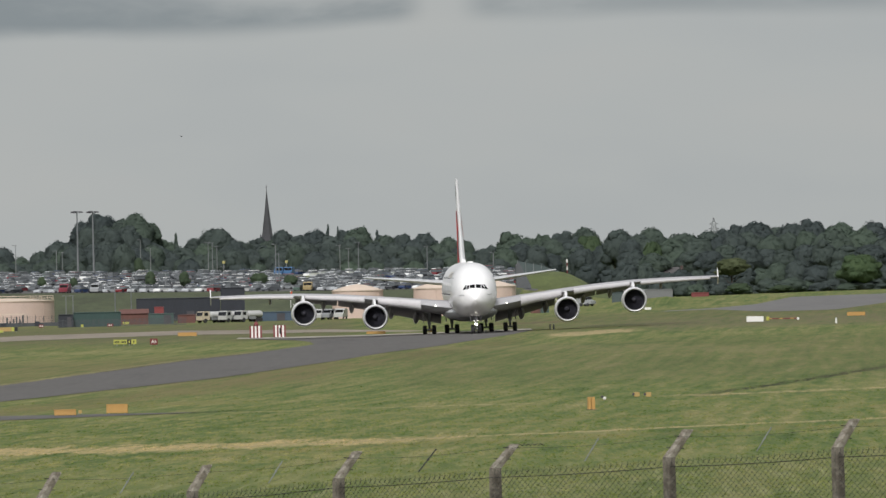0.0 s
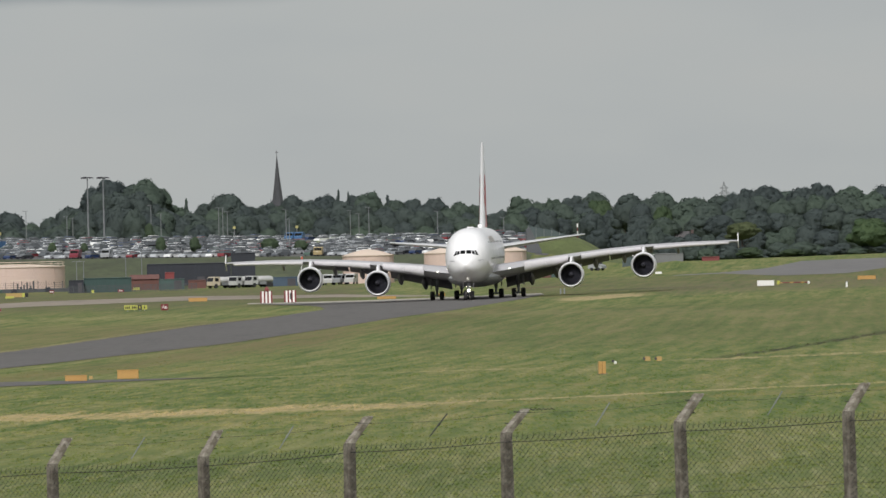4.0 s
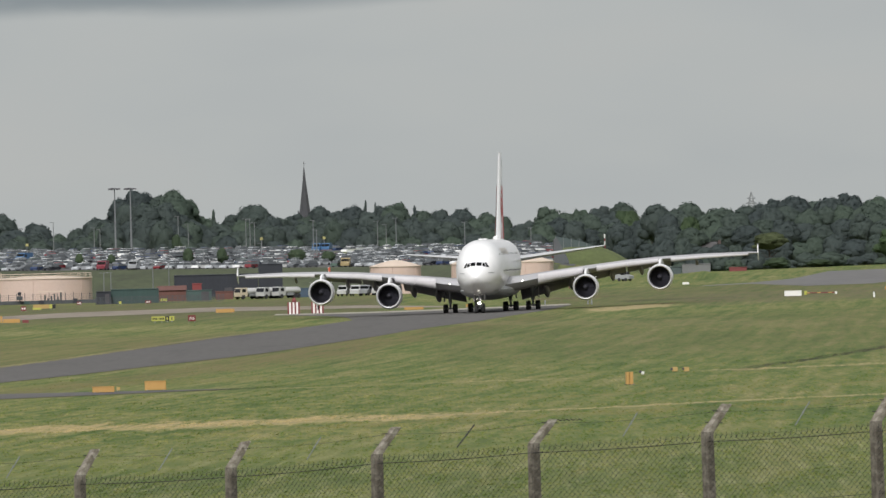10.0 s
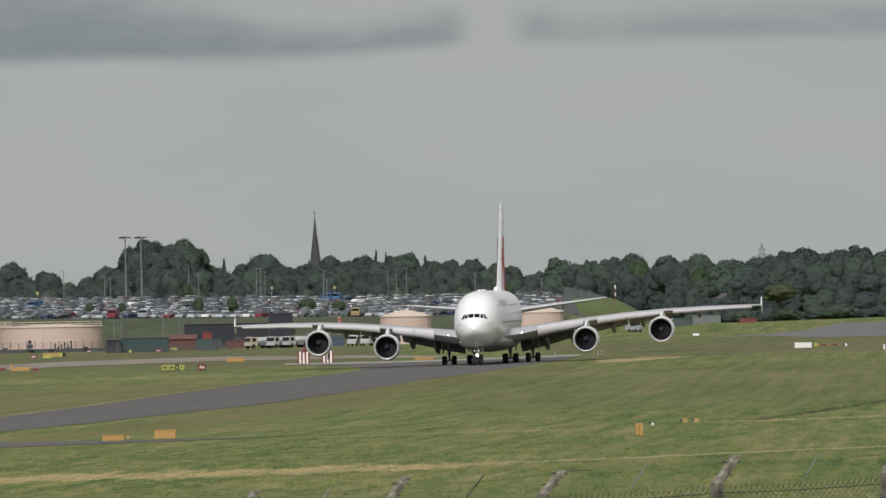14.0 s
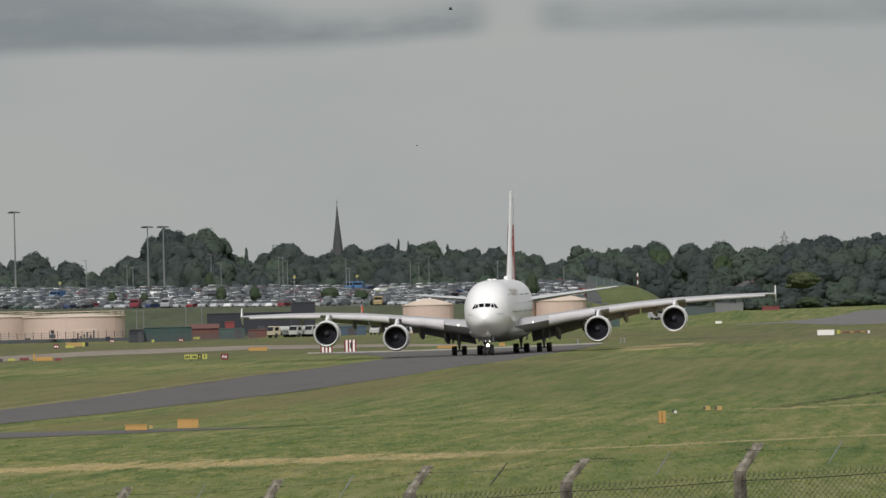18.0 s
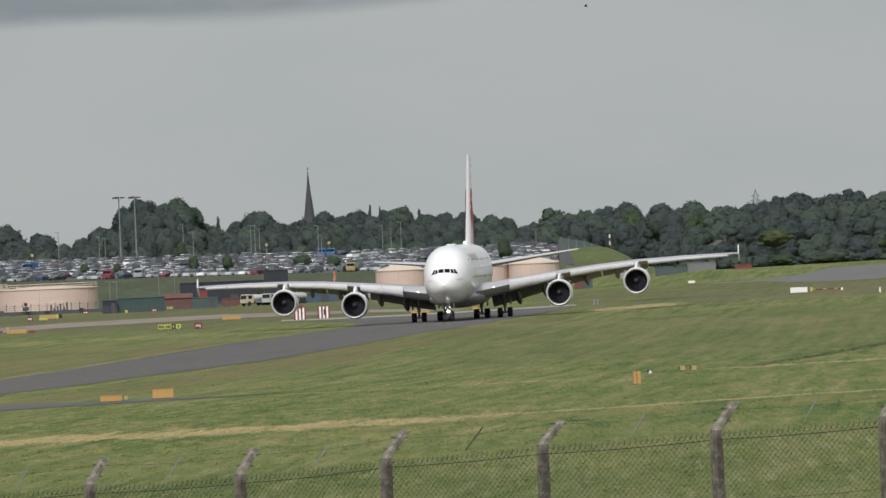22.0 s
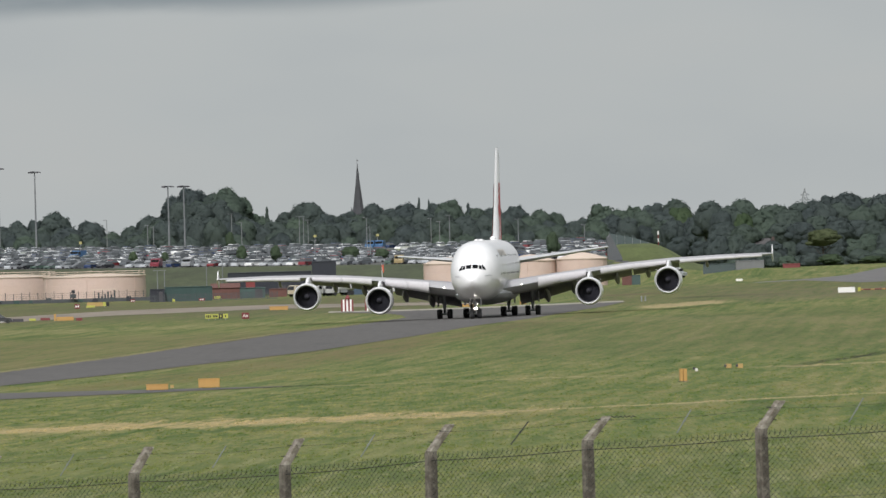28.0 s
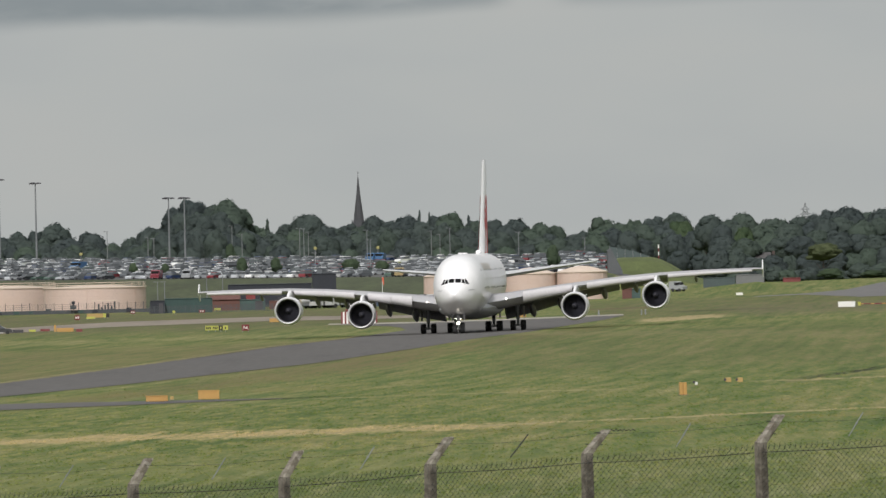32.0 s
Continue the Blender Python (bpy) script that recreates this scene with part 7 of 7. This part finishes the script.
    bm = fresh()
    rows = []
    for i in range(5):
        f = 0.06 + 0.9 * i / 4
        half = W * (0.8 + 0.16 * f) - 0.1
        rows.append([Vector((0.05 + 0.73 * f + 0.02, half * e, 1.72 - 0.6 * f + 0.07 * (1 - e * e) * (1 - f) + 0.02)) for e in (-1, -0.6, -0.2, 0.2, 0.6, 1)])
    rings(bm, rows, 0, False)
    bmesh.ops.solidify(bm, geom=bm.faces[:], thickness=0.012)
    part("windscreen", bm, SCREEN_GLASS, ob, "raked windscreen with the sky's grey painted into the glass")
    for k in range(5):
        roof_patch(-0.36, -0.06, -0.7 + k * 0.28, -0.425 + k * 0.28, HI_VIS if k % 2 == 0 else PATROL_RED, "chequer", "film square on the roof edge")
    roof_patch(-1.0, -0.38, -0.6, 0.6, HI_VIS, "roof_panel", "lime roof panel")
    for x in (-1.25, -0.55):
        bm = fresh()
        box(bm, x - 0.04, x + 0.04, -0.72, 0.72, 1.92, 1.97, 0, 0.01)
        part("rack_bar", bm, GREY_METAL, ob, "pale metal rack bar")
        for s in (-1, 1):
            bm = fresh()
            box(bm, x - 0.05, x + 0.05, s * 0.68 - 0.04, s * 0.68 + 0.04, 1.74, 1.93, 0, 0.02)
            part("rack_foot", bm, BLACK_SIGN, ob, "black rack foot")
    bm = fresh()
    box(bm, -0.74, -0.38, -0.55, 0.55, 1.97, 2.07, 0, 0.03)
    part("light_bar", bm, LENS, ob, "grey clear-lensed light bar")
    bm = fresh()
    box(bm, -0.75, -0.37, -0.56, 0.56, 2.055, 2.075, 0, 0.006)
    part("light_bar_lid", bm, LENS, ob, "grey light bar lid")
    bm = fresh()
    box(bm, -0.6, -0.52, -0.035, 0.045, 2.07, 2.11, 0, 0.015)
    part("beacon", bm, BEACON_GLOW, ob, "lit amber beacon")
    for x, h in ((-1.5, 0.15), (-1.85, 0.1)):
        bm = fresh()
        lathe(bm, [(0.06, 0), (0.065, h * 0.6), (0.04, h * 0.9), (0.015, h)], "Z", 12, 0, (x, 0.2, 1.79))
        part("aerial_dome", bm, PATROL_WHITE, ob, "white aerial dome", 40)
    wheels = []
    for x in (-1.4, 1.45):
        for s in (-1, 1):
            bm = fresh()
            lathe(bm, [(0.05, -0.11), (0.24, -0.12), (0.34, -0.1), (0.37, 0), (0.34, 0.1), (0.24, 0.12), (0.05, 0.11)], "Z", 20)
            for v in bm.verts:
                v.co = Vector((v.co.x, v.co.z, v.co.y))
            bmesh.ops.recalc_face_normals(bm, faces=bm.faces[:])
            wheels.append(part("wheel", bm, TYRE, ob, "black tyre", 40, pose(x, s * 0.85, 0.37)))
    return ob, wheels


patrol_car, patrol_wheels = build_patrol_car()

FEATHER = material("dark_feathers", (0.035, 0.035, 0.038), 0.8, vary=0.15)


def build_bird(bank, label, size):
    ob = thing("bird", pose(0, 700, 40), label, "bird", "birds in the sky")
    ob.rotation_mode = "QUATERNION"
    bm = fresh()
    lathe(bm, [(0.006, -0.14), (0.02, -0.11), (0.032, -0.04), (0.032, 0.03), (0.018, 0.1), (0.02, 0.16)], "X", 10)
    for v in bm.verts:
        if v.co.x > 0.09:
            v.co.z *= 0.3
            v.co.y *= 1.6
    part("body", bm, FEATHER, ob, "", 40)
    for s in (-1, 1):
        bm = fresh()
        pts = [(0.0, 0.06, 0.01), (0.1, 0.07, 0.07), (0.18, 0.05, 0.07), (0.27, 0.015, 0.03)]
        rings(bm, [[Vector((-c, s * b, 0.02 + z * bank)), Vector((0.0, s * b, 0.024 + z * bank)), Vector((c, s * b, 0.02 + z * bank)), Vector((0.0, s * b, 0.017 + z * bank))] for b, c, z in pts])
        bmesh.ops.recalc_face_normals(bm, faces=bm.faces[:])
        part("wing", bm, FEATHER, ob, "", 40)
    for o in ob.children:
        o.data.transform(Matrix.Scale(size, 4))
    return ob


birds = [build_bird(b, "dark bird flying with wings " + w, k) for b, w, k in ((0.4, "spread, far off", 0.5), (1.2, "half raised", 1.0), (-1.2, "lowered", 1.0), (1.6, "raised", 0.8), (0.5, "spread", 0.6), (0.6, "spread", 0.5), (0.8, "spread", 0.55))]


# ---- what moves ----
# seconds, place of the wing gear, turn of the nose off the line of sight
JET_ROWS = [
    (0.0, 18.14, 2030.48, -1.45),
    (0.5, 18.19, 2027.82, -0.53),
    (1.0, 18.17, 2025.16, 0.30),
    (1.5, 18.12, 2022.50, 1.05),
    (2.0, 18.04, 2019.84, 1.69),
    (2.5, 17.95, 2017.18, 2.24),
    (3.0, 17.84, 2014.52, 2.66),
    (4.0, 17.56, 2009.18, 3.31),
    (4.5, 17.40, 2006.50, 3.54),
    (6.5, 16.61, 1995.72, 3.93),
    (7.0, 16.43, 1993.05, 3.95),
    (8.0, 16.07, 1987.68, 3.97),
    (9.0, 15.68, 1982.20, 4.00),
    (10.0, 15.25, 1976.54, 4.16),
    (11.0, 14.81, 1970.71, 4.35),
    (12.0, 14.37, 1964.76, 4.47),
    (13.0, 13.93, 1958.66, 4.51),
    (14.0, 13.46, 1952.38, 4.49),
    (14.5, 13.19, 1949.17, 4.45),
    (16.5, 12.25, 1936.21, 4.31),
    (17.0, 12.00, 1932.93, 4.32),
    (18.0, 11.50, 1926.29, 4.35),
    (19.0, 11.04, 1919.58, 4.40),
    (20.0, 10.55, 1912.73, 4.39),
    (21.0, 9.98, 1905.71, 4.29),
    (22.0, 9.42, 1898.56, 4.21),
    (23.0, 8.90, 1891.31, 4.15),
    (24.0, 8.39, 1883.98, 4.06),
    (25.0, 7.87, 1876.56, 3.99),
    (25.5, 7.60, 1872.81, 3.98),
    (27.5, 6.56, 1857.72, 3.89),
    (28.0, 6.28, 1853.92, 3.91),
    (29.0, 5.71, 1846.21, 4.01),
    (30.0, 5.17, 1838.38, 4.10),
    (31.0, 4.60, 1830.44, 4.11),
    (32.0, 4.01, 1822.43, 4.24),
]
BIRD_ROWS = [
    [(17.5, 4.1, 19.68), (18, -0.1, 19.85), (18.5, -4.33, 20.04), (19, -8.76, 20.07), (19.5, -13.19, 19.94)],
    [(18, 1.85, 27.07), (18.5, 4.33, 26.39), (20.2, 16.41, 24.1), (20.6, 18.62, 23.22), (20.8, 19.95, 22.99), (21, 21.67, 23.2), (21.2, 23.64, 23.36), (21.4, 25.45, 23.48)],
    [(19, -10.06, 26.95), (19.5, -8.64, 25.67), (20, -6.52, 24.92), (20.5, -3.75, 24.6), (21, -0.88, 24.79), (21.4, 1.8, 25.34)],
    [(21.4, 23.07, 21.4), (21.6, 18.74, 22.27), (21.8, 14.65, 23.52), (22, 10.77, 24.97)],
    [(21, 26.78, 24.84), (21.2, 24.79, 24.88), (21.6, 20.55, 24.95), (21.8, 18.43, 25.05)],
    [(24.0, -4.67, 24.33), (25.0, -15.66, 23.52)],
    [(0.0, -8.94, 19.75), (0.5, -11.04, 20.07)],
]


def roll_rows(distance, radius, step=0.15):
    """Poses of a rolling wheel in its own space, by the distance covered."""
    return [(i * step, distance(i * step) / radius) for i in range(int(32 / step) + 1)] + [(32.0, distance(32.0) / radius)]


def motions():
    walk(airliner, [(t, pose(x, y, ground(x, y), 0, -1.2, -turn)) for t, x, y, turn in JET_ROWS])

    def covered(t):
        for (t0, _, y0, _), (t1, _, y1, _) in zip(JET_ROWS, JET_ROWS[1:]):
            if t <= t1:
                return 2031 - (y0 + (y1 - y0) * (t - t0) / (t1 - t0))
        return 2031 - JET_ROWS[-1][2]

    turns = roll_rows(covered, 0.7)
    for w in airliner_wheels:
        at = w.matrix_basis.translation.copy()
        walk(w, [(t, Matrix.Translation(at) @ Matrix.Rotation(a, 4, "X")) for t, a in turns])
    # the patrol car passes along the inside of the fence
    way = Vector((0.72, -0.69))
    rows = []

    def track(d):
        """Point of the patrol track, which climbs out of a slight dip."""
        p = Vector((4.92, 179.5)) + way * d
        return p, ground(p.x, p.y) - 0.105 * (1 - smooth(-5.5, 0, d))

    for t in [i * 0.5 for i in range(0, 40)] + [20.0 + i * 0.2 for i in range(0, 11)] + [22.5 + i * 0.5 for i in range(0, 20)]:
        p, z = track(10.8 * (t - 21.3))
        ahead = track(10.8 * (t - 21.3) + 1)[1]
        rows.append((t, pose(p.x, p.y, z, 0, -math.degrees(math.atan(ahead - z)), math.degrees(math.atan2(way.y, way.x)))))
    walk(patrol_car, rows)
    turns = roll_rows(lambda t: 10.8 * t, 0.37, 0.05)
    for w in patrol_wheels:
        at = w.matrix_basis.translation.copy()
        walk(w, [(t, Matrix.Translation(at) @ Matrix.Rotation(a, 4, "Y")) for t, a in turns])
    for bird, path in zip(birds, BIRD_ROWS):
        (ta, xa, za), (tb, xb, zb) = path[0], path[1]
        vx, vz = (xb - xa) / (tb - ta), (zb - za) / (tb - ta)
        side = 0 if xb < xa else 180
        # each comes in from outside the view
        rows = [] if ta == 0 else [(0.0, pose(xa - vx * 9, 700, za + 25, 0, 0, side)), (ta - 0.8, pose(xa - vx * 0.8, 700, za - vz * 0.8, 0, 0, side))]
        rows += [(t, pose(x, 700, z, 0, 0, side)) for t, x, z in path]
        (ta, xa, za), (tb, xb, zb) = path[-2], path[-1]
        vx, vz = (xb - xa) / (tb - ta), (zb - za) / (tb - ta)
        rows += [(tb + 1.0, pose(xb + vx, 700, zb + vz, 0, 0, side)), (32.0, pose(xb + vx * 9, 700, zb + vz + 12, 0, 0, side))]
        walk(bird, rows)


motions()
